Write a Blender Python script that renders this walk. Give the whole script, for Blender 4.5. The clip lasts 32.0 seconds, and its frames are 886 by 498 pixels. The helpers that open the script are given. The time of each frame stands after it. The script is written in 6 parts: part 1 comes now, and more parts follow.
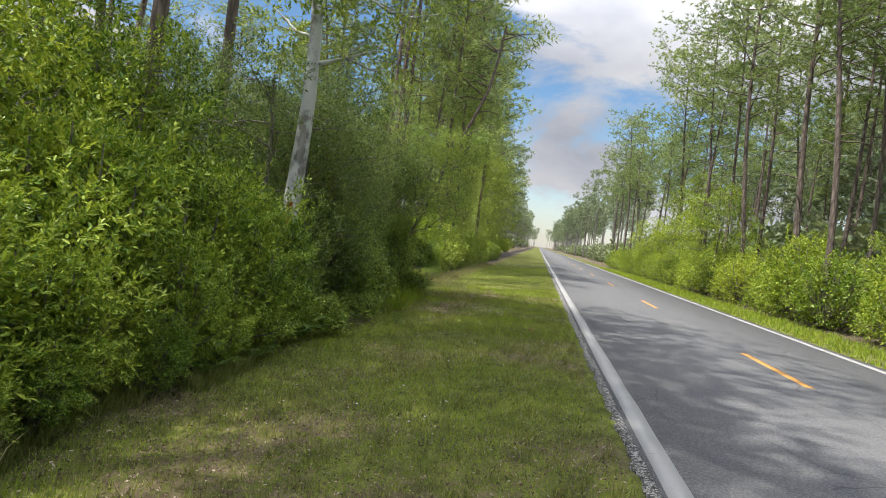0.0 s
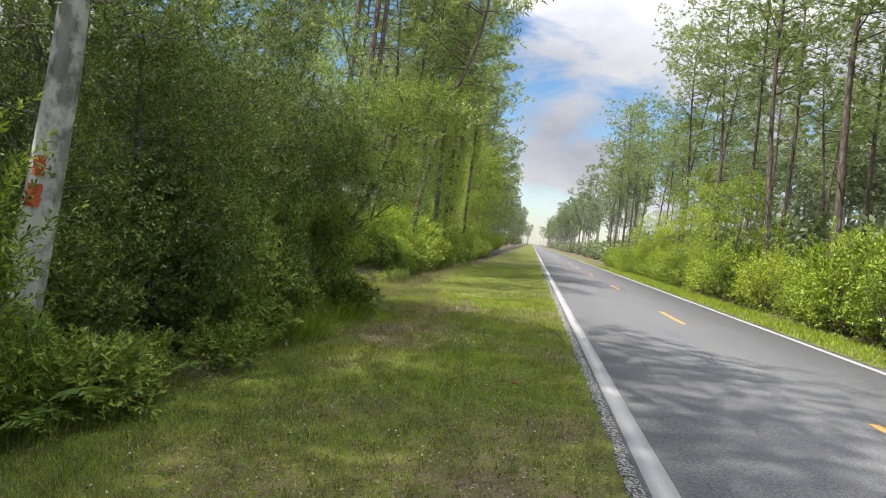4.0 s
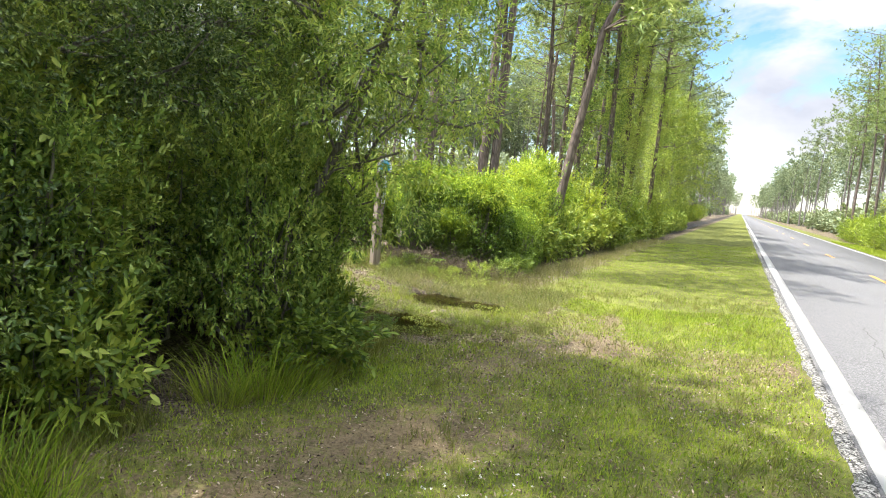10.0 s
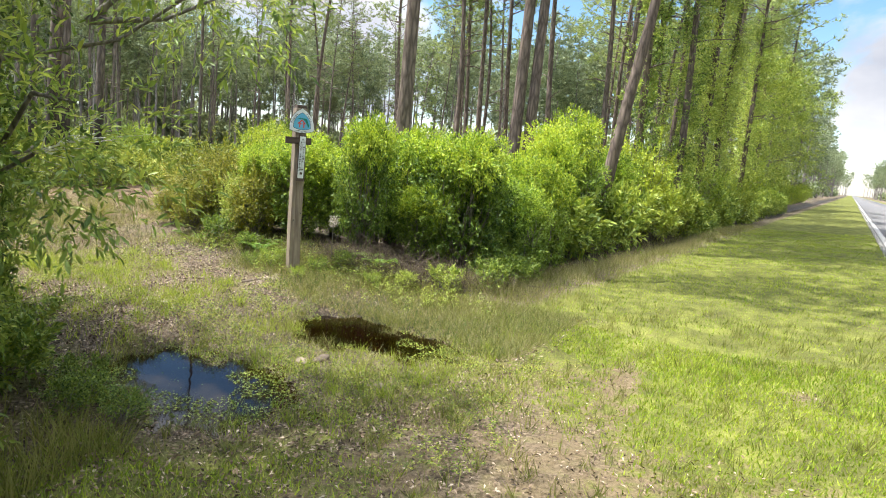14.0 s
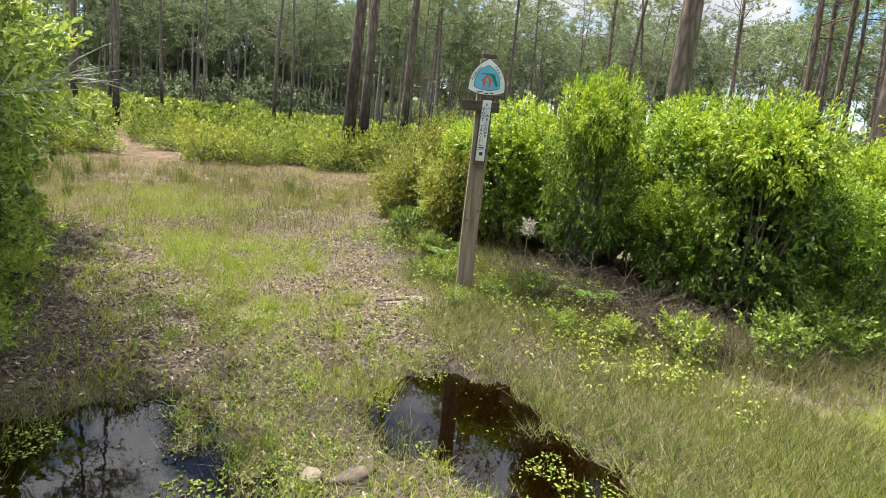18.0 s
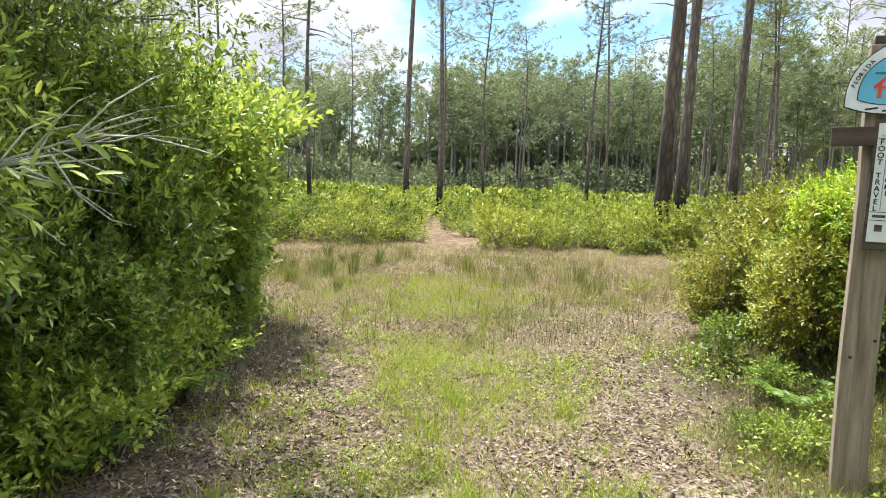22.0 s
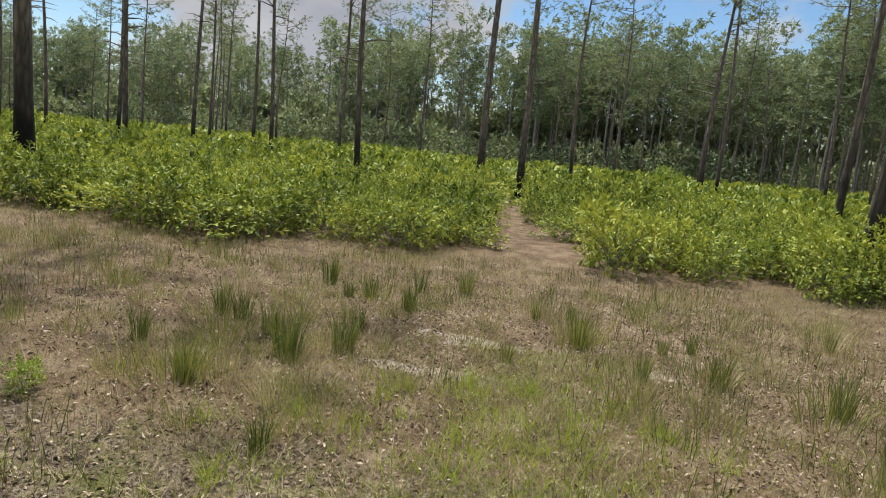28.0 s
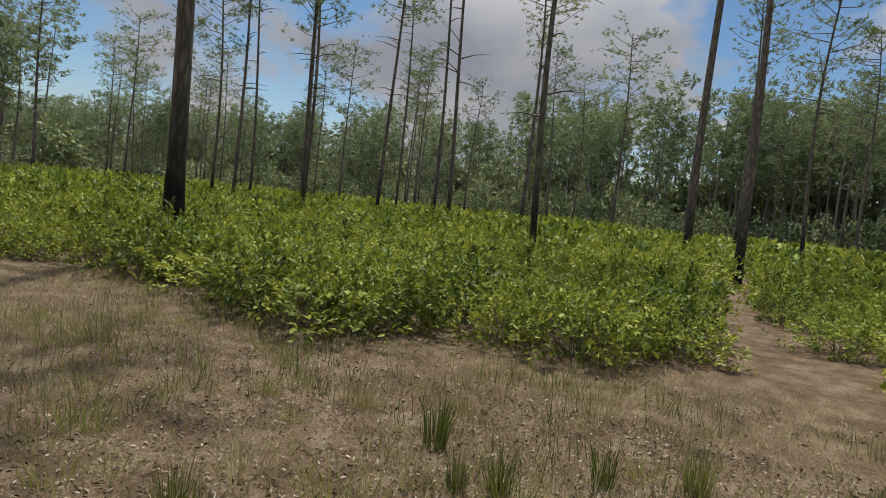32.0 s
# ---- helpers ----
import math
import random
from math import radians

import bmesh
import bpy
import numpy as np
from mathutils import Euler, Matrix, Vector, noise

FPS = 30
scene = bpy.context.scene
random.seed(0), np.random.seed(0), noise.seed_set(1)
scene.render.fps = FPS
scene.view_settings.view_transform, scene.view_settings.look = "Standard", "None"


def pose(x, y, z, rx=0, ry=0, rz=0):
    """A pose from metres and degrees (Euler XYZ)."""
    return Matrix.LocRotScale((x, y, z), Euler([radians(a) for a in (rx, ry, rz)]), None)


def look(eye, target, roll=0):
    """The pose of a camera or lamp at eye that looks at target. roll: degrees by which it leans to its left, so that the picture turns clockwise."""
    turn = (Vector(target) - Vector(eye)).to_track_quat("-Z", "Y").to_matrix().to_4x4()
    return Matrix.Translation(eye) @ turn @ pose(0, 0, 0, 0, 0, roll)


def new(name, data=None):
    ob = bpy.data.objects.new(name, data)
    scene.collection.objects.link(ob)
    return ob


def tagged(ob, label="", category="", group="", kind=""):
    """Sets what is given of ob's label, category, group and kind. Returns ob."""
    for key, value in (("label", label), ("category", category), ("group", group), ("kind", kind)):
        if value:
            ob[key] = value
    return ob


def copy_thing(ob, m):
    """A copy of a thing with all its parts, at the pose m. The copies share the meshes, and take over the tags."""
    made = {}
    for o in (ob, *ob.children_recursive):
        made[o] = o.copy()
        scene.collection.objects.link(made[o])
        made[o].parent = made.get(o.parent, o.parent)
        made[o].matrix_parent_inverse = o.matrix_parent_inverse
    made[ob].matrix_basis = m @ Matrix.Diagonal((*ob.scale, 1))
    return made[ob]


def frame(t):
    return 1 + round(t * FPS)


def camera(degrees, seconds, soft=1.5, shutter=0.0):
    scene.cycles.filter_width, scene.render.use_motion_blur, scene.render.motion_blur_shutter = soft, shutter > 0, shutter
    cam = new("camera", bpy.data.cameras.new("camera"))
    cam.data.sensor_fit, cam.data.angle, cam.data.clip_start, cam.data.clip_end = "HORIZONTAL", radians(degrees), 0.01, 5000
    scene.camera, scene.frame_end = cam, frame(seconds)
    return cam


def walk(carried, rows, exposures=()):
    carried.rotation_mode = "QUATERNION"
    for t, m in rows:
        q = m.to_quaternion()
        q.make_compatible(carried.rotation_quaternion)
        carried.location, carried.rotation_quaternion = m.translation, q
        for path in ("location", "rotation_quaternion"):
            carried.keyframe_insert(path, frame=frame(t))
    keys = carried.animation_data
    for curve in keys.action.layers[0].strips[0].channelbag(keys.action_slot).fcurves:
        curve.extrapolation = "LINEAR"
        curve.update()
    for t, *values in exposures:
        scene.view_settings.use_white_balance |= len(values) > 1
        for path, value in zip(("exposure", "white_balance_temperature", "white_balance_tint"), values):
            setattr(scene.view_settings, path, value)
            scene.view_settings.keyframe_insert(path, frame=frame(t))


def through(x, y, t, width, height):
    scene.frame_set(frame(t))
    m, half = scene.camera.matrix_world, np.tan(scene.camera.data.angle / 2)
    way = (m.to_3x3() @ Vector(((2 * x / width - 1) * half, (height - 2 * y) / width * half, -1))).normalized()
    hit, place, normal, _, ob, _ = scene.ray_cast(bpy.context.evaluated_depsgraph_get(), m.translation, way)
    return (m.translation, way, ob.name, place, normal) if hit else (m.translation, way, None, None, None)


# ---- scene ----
cam = camera(69.8, 32.0, soft=1.0)
PATH = [
    (0.0, 0.006, -0.000, 1.601, 88.73, -6.82, 8.57),
    (0.5, -0.056, 0.596, 1.610, 88.79, -6.72, 8.76),
    (1.0, -0.018, 1.269, 1.583, 88.78, -6.70, 8.72),
    (1.5, -0.066, 1.904, 1.560, 88.80, -6.75, 8.65),
    (2.0, 0.032, 2.566, 1.548, 88.80, -6.87, 8.50),
    (2.5, 0.069, 3.200, 1.567, 88.58, -6.77, 8.34),
    (3.0, 0.116, 3.855, 1.548, 88.38, -6.67, 7.86),
    (3.5, 0.097, 4.513, 1.608, 88.42, -6.77, 7.83),
    (5.5, 0.012, 7.087, 1.591, 88.78, -7.05, 8.71),
    (6.0, 0.021, 7.680, 1.593, 88.35, -7.04, 8.70),
    (6.5, 0.074, 8.309, 1.589, 88.22, -7.09, 9.58),
    (7.0, 0.063, 8.965, 1.576, 87.56, -7.21, 11.07),
    (7.5, 0.121, 9.633, 1.575, 87.01, -7.01, 12.83),
    (8.0, 0.119, 10.246, 1.591, 87.05, -6.90, 13.88),
    (8.5, 0.141, 10.866, 1.588, 86.81, -6.73, 15.45),
    (9.0, 0.128, 11.509, 1.579, 85.98, -6.89, 17.85),
    (9.5, 0.073, 12.099, 1.573, 84.56, -6.21, 22.13),
    (10.0, 0.067, 12.681, 1.615, 84.19, -5.54, 25.21),
    (10.5, 0.010, 13.284, 1.610, 83.63, -5.15, 27.48),
    (11.0, -0.001, 13.920, 1.583, 83.29, -5.16, 28.67),
    (11.5, -0.070, 14.475, 1.604, 82.95, -5.17, 28.78),
    (12.0, -0.004, 15.064, 1.630, 82.59, -5.32, 28.43),
    (12.5, -0.037, 15.580, 1.605, 82.17, -5.29, 28.34),
    (13.0, -0.016, 16.141, 1.576, 82.44, -5.39, 28.36),
    (13.5, -0.048, 16.642, 1.567, 82.34, -5.40, 29.34),
    (14.0, -0.084, 17.163, 1.545, 81.96, -4.94, 32.78),
    (14.5, -0.156, 17.643, 1.567, 81.96, -5.14, 35.33),
    (16.5, -0.605, 19.185, 1.523, 80.25, -6.46, 45.96),
    (17.0, -0.827, 19.451, 1.508, 80.45, -6.12, 51.33),
    (17.5, -1.028, 19.707, 1.478, 79.66, -5.59, 58.43),
    (18.0, -1.179, 20.077, 1.401, 79.19, -5.98, 61.86),
    (18.5, -1.367, 20.433, 1.406, 73.89, -6.42, 61.11),
    (19.0, -1.460, 20.715, 1.382, 72.57, -6.75, 62.54),
    (19.5, -1.733, 20.764, 1.319, 70.52, -4.21, 72.52),
    (20.0, -2.000, 20.945, 1.288, 68.31, -1.63, 83.74),
    (20.5, -2.318, 21.041, 1.289, 69.69, -1.78, 87.18),
    (21.0, -2.651, 21.147, 1.290, 75.98, -2.05, 88.74),
    (21.5, -2.952, 21.167, 1.365, 82.89, -1.57, 90.12),
    (22.0, -3.186, 21.118, 1.326, 84.42, -2.01, 89.98),
    (22.5, -3.481, 21.212, 1.269, 85.09, -2.47, 90.24),
    (23.0, -3.838, 21.112, 1.234, 85.37, -2.93, 91.02),
    (23.5, -4.377, 21.121, 1.135, 85.10, -3.12, 91.57),
    (24.0, -4.880, 21.130, 1.183, 84.52, -3.61, 90.93),
    (24.5, -5.348, 21.090, 1.236, 83.21, -3.70, 90.15),
    (26.5, -7.417, 21.125, 1.395, 82.34, -5.09, 91.31),
    (27.0, -7.917, 21.021, 1.426, 82.14, -5.38, 93.17),
    (27.5, -8.425, 20.976, 1.453, 81.76, -5.48, 96.36),
    (28.0, -8.879, 20.902, 1.460, 81.33, -5.65, 96.96),
    (28.5, -9.357, 20.972, 1.443, 81.56, -6.03, 94.61),
    (29.0, -9.737, 20.922, 1.459, 82.12, -7.09, 89.87),
    (29.5, -10.154, 20.797, 1.406, 82.03, -7.12, 89.78),
    (30.0, -10.637, 20.744, 1.390, 81.07, -6.51, 94.46),
    (30.5, -11.020, 20.632, 1.411, 82.07, -6.26, 96.07),
    (31.0, -11.448, 20.587, 1.397, 85.81, -5.91, 102.22),
    (31.5, -11.867, 20.486, 1.390, 86.37, -6.18, 109.14),
    (32.0, -12.293, 20.396, 1.369, 86.15, -6.08, 114.05),
]
EXPOSURES = [(0.0, 0.82), (3.0, 0.88), (6.0, 1.1), (9.0, 1.45), (10.0, 1.7), (11.5, 1.78), (13.0, 1.63), (14.0, 1.51), (17.0, 1.38), (18.5, 1.4), (20.0, 1.69), (21.2, 1.88), (22.2, 1.55), (24.0, 1.3), (27.0, 0.88), (28.0, 0.62), (29.0, 0.38), (30.0, 0.43), (31.0, 0.33), (32.0, 0.1)]
walk(cam, [(t, pose(x, y, z, rx, ry, rz)) for t, x, y, z, rx, ry, rz in PATH], EXPOSURES)

# ---- sky and sun ----
SUN_ELEV, SUN_AZ = 66.0, 119.0          # degrees; azimuth counted from +y towards -x
sun_dir = Vector((-math.sin(radians(SUN_AZ)) * math.cos(radians(SUN_ELEV)), math.cos(radians(SUN_AZ)) * math.cos(radians(SUN_ELEV)), math.sin(radians(SUN_ELEV))))
sun = new("sun", bpy.data.lights.new("sun", "SUN"))
sun.data.energy, sun.data.angle, sun.data.color = 3.6, radians(0.6), (1.0, 0.97, 0.9)
sun.matrix_world = look((0, 0, 40), Vector((0, 0, 40)) - sun_dir)

world = bpy.data.worlds.new("sky")
scene.world = world
world.use_nodes = True
wn, wl = world.node_tree.nodes, world.node_tree.links
wn.clear()
sky = wn.new("ShaderNodeTexSky")
sky.sky_type, sky.sun_disc = "NISHITA", False
sky.sun_elevation, sky.sun_rotation = radians(SUN_ELEV), radians(-SUN_AZ)
sky.dust_density = 0.3
wcoord = wn.new("ShaderNodeTexCoord")
wsep = wn.new("ShaderNodeSeparateXYZ")
wl.new(wcoord.outputs["Generated"], wsep.inputs[0])
wnoise = wn.new("ShaderNodeTexNoise")
wnoise.inputs["Scale"].default_value, wnoise.inputs["Detail"].default_value, wnoise.inputs["Roughness"].default_value = 2.6, 8, 0.56
wnoise.inputs["Distortion"].default_value = 0.35
wmap = wn.new("ShaderNodeMapping")
wmap.inputs["Scale"].default_value = (1.0, 1.0, 1.9)
wmap.inputs["Location"].default_value = (0.35, 0.1, 0.62)
wl.new(wcoord.outputs["Generated"], wmap.inputs[0])
wl.new(wmap.outputs[0], wnoise.inputs["Vector"])
wramp = wn.new("ShaderNodeValToRGB")
wramp.color_ramp.elements[0].position, wramp.color_ramp.elements[1].position = 0.47, 0.55
wl.new(wnoise.outputs[0], wramp.inputs[0])
wnoise2 = wn.new("ShaderNodeTexNoise")
wnoise2.inputs["Scale"].default_value, wnoise2.inputs["Detail"].default_value = 4.3, 6
wl.new(wmap.outputs[0], wnoise2.inputs["Vector"])
wramp2 = wn.new("ShaderNodeValToRGB")
wramp2.color_ramp.elements[0].position, wramp2.color_ramp.elements[1].position = 0.32, 0.68
wramp2.color_ramp.elements[0].color, wramp2.color_ramp.elements[1].color = (4.6, 4.85, 5.6, 1), (8.2, 8.2, 8.4, 1)
wl.new(wnoise2.outputs[0], wramp2.inputs[0])
wmix = wn.new("ShaderNodeMixRGB")
whaze = wn.new("ShaderNodeMapRange")
for k, v in ((1, 0.0), (2, 0.12), (3, 0.6), (4, 0.0)):
    whaze.inputs[k].default_value = v
wmax = wn.new("ShaderNodeMath")
wmax.operation = "MAXIMUM"
wl.new(wramp.outputs[0], wmax.inputs[0])
wl.new(whaze.outputs[0], wmax.inputs[1])
wl.new(wmax.outputs[0], wmix.inputs[0])
wblue = wn.new("ShaderNodeHueSaturation")
wblue.inputs["Saturation"].default_value, wblue.inputs["Value"].default_value = 1.2, 0.6
wl.new(sky.outputs[0], wblue.inputs["Color"])
wl.new(wblue.outputs[0], wmix.inputs[1])
# thin cloud is brighter overhead, about the sun, than low over the trees
wl.new(wsep.outputs[2], whaze.inputs[0])
wrise = wn.new("ShaderNodeMapRange")
wrise.interpolation_type = "SMOOTHSTEP"
for k, v in ((1, 0.2), (2, 0.95), (3, 0.37), (4, 2.75)):
    wrise.inputs[k].default_value = v
wl.new(wsep.outputs[2], wrise.inputs[0])
wgain = wn.new("ShaderNodeVectorMath")
wgain.operation = "SCALE"
wl.new(wramp2.outputs[0], wgain.inputs[0])
wl.new(wrise.outputs[0], wgain.inputs["Scale"])
wl.new(wgain.outputs[0], wmix.inputs[2])
wbg = wn.new("ShaderNodeBackground")
wbg.inputs["Strength"].default_value = 0.14
wl.new(wmix.outputs[0], wbg.inputs["Color"])
wout = wn.new("ShaderNodeOutputWorld")
wl.new(wbg.outputs[0], wout.inputs[0])


# ---- materials ----
class Nodes:
    """A short way to wire a material's nodes."""

    def __init__(self, name):
        self.m = bpy.data.materials.new(name)
        self.m.use_nodes = True
        self.n, self.l = self.m.node_tree.nodes, self.m.node_tree.links
        self.n.clear()
        self.out = self.n.new("ShaderNodeOutputMaterial")
        self.geo = self.n.new("ShaderNodeNewGeometry")
        self.obj = self.n.new("ShaderNodeTexCoord")
        self.info = self.n.new("ShaderNodeObjectInfo")
        self.pos = self.geo.outputs["Position"]

    def put(self, socket, v):
        if isinstance(v, bpy.types.NodeSocket):
            self.l.new(v, socket)
        else:
            socket.default_value = v

    def noise(self, scale, detail=4, rough=0.55, vec=None, distort=0.0):
        n = self.n.new("ShaderNodeTexNoise")
        n.inputs["Scale"].default_value, n.inputs["Detail"].default_value = scale, detail
        n.inputs["Roughness"].default_value, n.inputs["Distortion"].default_value = rough, distort
        self.l.new(vec or self.pos, n.inputs["Vector"])
        return n.outputs[0]

    def voronoi(self, scale, vec=None, feature="F1", out="Distance"):
        n = self.n.new("ShaderNodeTexVoronoi")
        n.feature = feature
        n.inputs["Scale"].default_value = scale
        self.l.new(vec or self.pos, n.inputs["Vector"])
        return n.outputs[out]

    def scaled(self, vec, s):
        n = self.n.new("ShaderNodeMapping")
        n.inputs["Scale"].default_value = s
        self.l.new(vec, n.inputs["Vector"])
        return n.outputs[0]

    def ramp(self, fac, stops):
        n = self.n.new("ShaderNodeValToRGB")
        e = n.color_ramp.elements
        while len(e) < len(stops):
            e.new(0.5)
        for k, (p, c) in enumerate(stops):
            e[k].position = p
            e[k].color = (*c, 1) if len(c) == 3 else c
        self.put(n.inputs[0], fac)
        return n.outputs[0]

    def step(self, fac, a, b):
        n = self.n.new("ShaderNodeMapRange")
        n.inputs[1].default_value, n.inputs[2].default_value = a, b
        self.put(n.inputs[0], fac)
        return n.outputs[0]

    def mix(self, fac, a, b, blend="MIX"):
        n = self.n.new("ShaderNodeMixRGB")
        n.blend_type = blend
        self.put(n.inputs[0], fac)
        for s, v in ((n.inputs[1], a), (n.inputs[2], b)):
            self.put(s, (*v, 1) if isinstance(v, tuple) and len(v) == 3 else v)
        return n.outputs[0]

    def math(self, op, a, b=0.0):
        n = self.n.new("ShaderNodeMath")
        n.operation = op
        self.put(n.inputs[0], a)
        self.put(n.inputs[1], b)
        return n.outputs[0]

    def attr(self, name):
        n = self.n.new("ShaderNodeAttribute")
        n.attribute_name = name
        return n.outputs["Fac"]

    def bump(self, height, strength=0.5, distance=0.02):
        n = self.n.new("ShaderNodeBump")
        n.inputs["Strength"].default_value, n.inputs["Distance"].default_value = strength, distance
        self.l.new(height, n.inputs["Height"])
        return n.outputs[0]

    def surface(self, color, rough=0.8, spec=0.3, normal=None, metal=0.0):
        p = self.n.new("ShaderNodeBsdfPrincipled")
        self.put(p.inputs["Base Color"], (*color, 1) if isinstance(color, tuple) and len(color) == 3 else color)
        self.put(p.inputs["Roughness"], rough)
        self.put(p.inputs["Specular IOR Level"], spec)
        p.inputs["Metallic"].default_value = metal
        if normal is not None:
            self.l.new(normal, p.inputs["Normal"])
        self.last = p
        return p.outputs[0]

    def done(self, shader):
        self.l.new(shader, self.out.inputs[0])
        return self.m


def leaf_material(name, dark, mid, light, through=0.35, gloss=0.42, patch=0.9):
    """Leaves: a colour for each leaf, slow changes over the plant, light shining through."""
    k = Nodes(name)
    own = k.geo.outputs["Random Per Island"]
    slow = k.noise(patch, 3)
    f = k.math("ADD", k.math("MULTIPLY", own, 0.55), k.math("MULTIPLY", slow, 0.75))
    f = k.math("ADD", f, k.math("MULTIPLY", k.math("SUBTRACT", k.info.outputs["Random"], 0.35), 0.3))
    col = k.ramp(f, [(0.28, dark), (0.6, mid), (0.95, light)])
    s = k.surface(col, gloss, 0.42 if gloss < 0.48 else 0.2)
    t = k.n.new("ShaderNodeBsdfTranslucent")
    k.l.new(k.mix(0.7, col, (1.25, 1.12, 0.6), "MULTIPLY"), t.inputs[0])
    m = k.n.new("ShaderNodeMixShader")
    m.inputs[0].default_value = through
    k.l.new(s, m.inputs[1])
    k.l.new(t.outputs[0], m.inputs[2])
    return k.done(m.outputs[0])


def bark_material(name, dark, light, char=None, scale=9.0, lichen=None):
    """Furrowed bark; char: the height to which old fire has blackened it; lichen: pale crust in patches."""
    k = Nodes(name)
    v = k.scaled(k.obj.outputs["Object"], (1, 1, 0.22))
    plates = k.voronoi(scale, v, "DISTANCE_TO_EDGE")
    grain = k.noise(scale * 3.5, 5, 0.6, v)
    col = k.ramp(k.math("ADD", k.math("MULTIPLY", plates, 1.3), k.math("MULTIPLY", grain, 0.55)), [(0.18, dark), (0.75, light)])
    if lichen:
        spots = k.step(k.noise(3.2, 5, 0.62, k.scaled(k.obj.outputs["Object"], (1, 1, 0.7))), 0.42, 0.52)
        col = k.mix(spots, col, lichen)
    if char:
        sep = k.n.new("ShaderNodeSeparateXYZ")
        k.l.new(k.obj.outputs["Object"], sep.inputs[0])
        h = k.math("ADD", sep.outputs[2], k.math("MULTIPLY", k.noise(1.1, 3, 0.5), 3.0))
        col = k.mix(k.step(h, char, char + 2.6), (0.016, 0.014, 0.013), col)
    return k.done(k.surface(col, 0.9, 0.15, k.bump(k.math("ADD", plates, k.math("MULTIPLY", grain, 0.4)), 0.7, 0.03)))


LEAF_MYRTLE = leaf_material("leaf_myrtle", (0.045, 0.095, 0.016), (0.185, 0.295, 0.038), (0.46, 0.55, 0.08), 0.34, 0.4)
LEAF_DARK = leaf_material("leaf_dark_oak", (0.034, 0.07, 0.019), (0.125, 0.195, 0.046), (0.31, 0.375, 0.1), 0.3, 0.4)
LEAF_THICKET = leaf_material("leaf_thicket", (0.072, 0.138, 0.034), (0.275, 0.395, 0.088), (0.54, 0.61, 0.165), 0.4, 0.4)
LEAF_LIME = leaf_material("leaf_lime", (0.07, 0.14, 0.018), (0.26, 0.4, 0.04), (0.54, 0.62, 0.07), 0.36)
# leaves below the hedge's bright tops, its shade put into their colour
LEAF_HEDGE_SHADE = leaf_material("leaf_hedge_shade", (0.03, 0.07, 0.015), (0.125, 0.21, 0.034), (0.3, 0.41, 0.06), 0.3)
LEAF_RUST = leaf_material("leaf_staggerbush", (0.05, 0.08, 0.015), (0.16, 0.2, 0.03), (0.36, 0.34, 0.055), 0.3)
LEAF_FIELD = leaf_material("leaf_gallberry", (0.05, 0.085, 0.02), (0.17, 0.232, 0.042), (0.39, 0.42, 0.08), 0.26, 0.56, 0.3)
LEAF_ROAD = leaf_material("leaf_roadside", (0.055, 0.105, 0.022), (0.185, 0.275, 0.046), (0.4, 0.47, 0.085), 0.33, 0.42, 0.35)
NEEDLE = leaf_material("pine_needles", (0.092, 0.144, 0.05), (0.22, 0.295, 0.105), (0.38, 0.45, 0.17), 0.36, 0.5, 0.5)
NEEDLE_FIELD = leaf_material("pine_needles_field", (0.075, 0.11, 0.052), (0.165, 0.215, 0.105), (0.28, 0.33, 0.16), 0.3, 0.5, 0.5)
# distance haze is mixed into this needle colour: paler and greyer than the near pines
NEEDLE_HAZED = leaf_material("pine_needles_hazed", (0.1, 0.135, 0.08), (0.2, 0.25, 0.145), (0.32, 0.365, 0.21), 0.25, 0.6, 0.12)
LEAF_YOUNG = leaf_material("leaf_young_tree", (0.075, 0.135, 0.02), (0.22, 0.32, 0.038), (0.44, 0.51, 0.065), 0.38, 0.42, 0.5)
GRASS = leaf_material("verge_grass_blades", (0.088, 0.145, 0.015), (0.195, 0.3, 0.026), (0.37, 0.44, 0.06), 0.36, 0.5, 0.7)
GRASS_DRY = leaf_material("dry_grass_blades", (0.15, 0.13, 0.065), (0.28, 0.25, 0.13), (0.44, 0.4, 0.22), 0.25, 0.6, 0.8)
GRASS_TUFT = leaf_material("wire_grass_blades", (0.09, 0.115, 0.028), (0.175, 0.207, 0.05), (0.31, 0.3, 0.11), 0.35, 0.5, 1.2)
RUSH_BLADES = leaf_material("rush_blades", (0.045, 0.075, 0.02), (0.105, 0.15, 0.036), (0.24, 0.25, 0.08), 0.3, 0.5, 1.5)
FERN = leaf_material("fern_fronds", (0.06, 0.12, 0.02), (0.12, 0.22, 0.03), (0.2, 0.3, 0.05), 0.4)
BARK_PINE = bark_material("pine_bark", (0.075, 0.06, 0.05), (0.25, 0.195, 0.165))
BARK_CHAR = bark_material("pine_bark_charred", (0.07, 0.058, 0.05), (0.22, 0.18, 0.155), char=2.4)
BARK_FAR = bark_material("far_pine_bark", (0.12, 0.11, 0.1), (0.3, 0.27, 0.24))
BARK_GREY = bark_material("grey_twig_bark", (0.11, 0.1, 0.085), (0.3, 0.27, 0.23), None, 22)
BARK_PALE = bark_material("pale_lichen_bark", (0.16, 0.15, 0.13), (0.34, 0.32, 0.28), None, 6, (0.56, 0.56, 0.52))


def make_litter():
    k = Nodes("dead_leaves")
    col = k.ramp(k.geo.outputs["Random Per Island"], [(0.0, (0.04, 0.03, 0.023)), (0.4, (0.14, 0.094, 0.063)), (0.78, (0.3, 0.22, 0.152)), (1.0, (0.52, 0.43, 0.33))])
    return k.done(k.surface(col, 0.75, 0.25))


LITTER = make_litter()


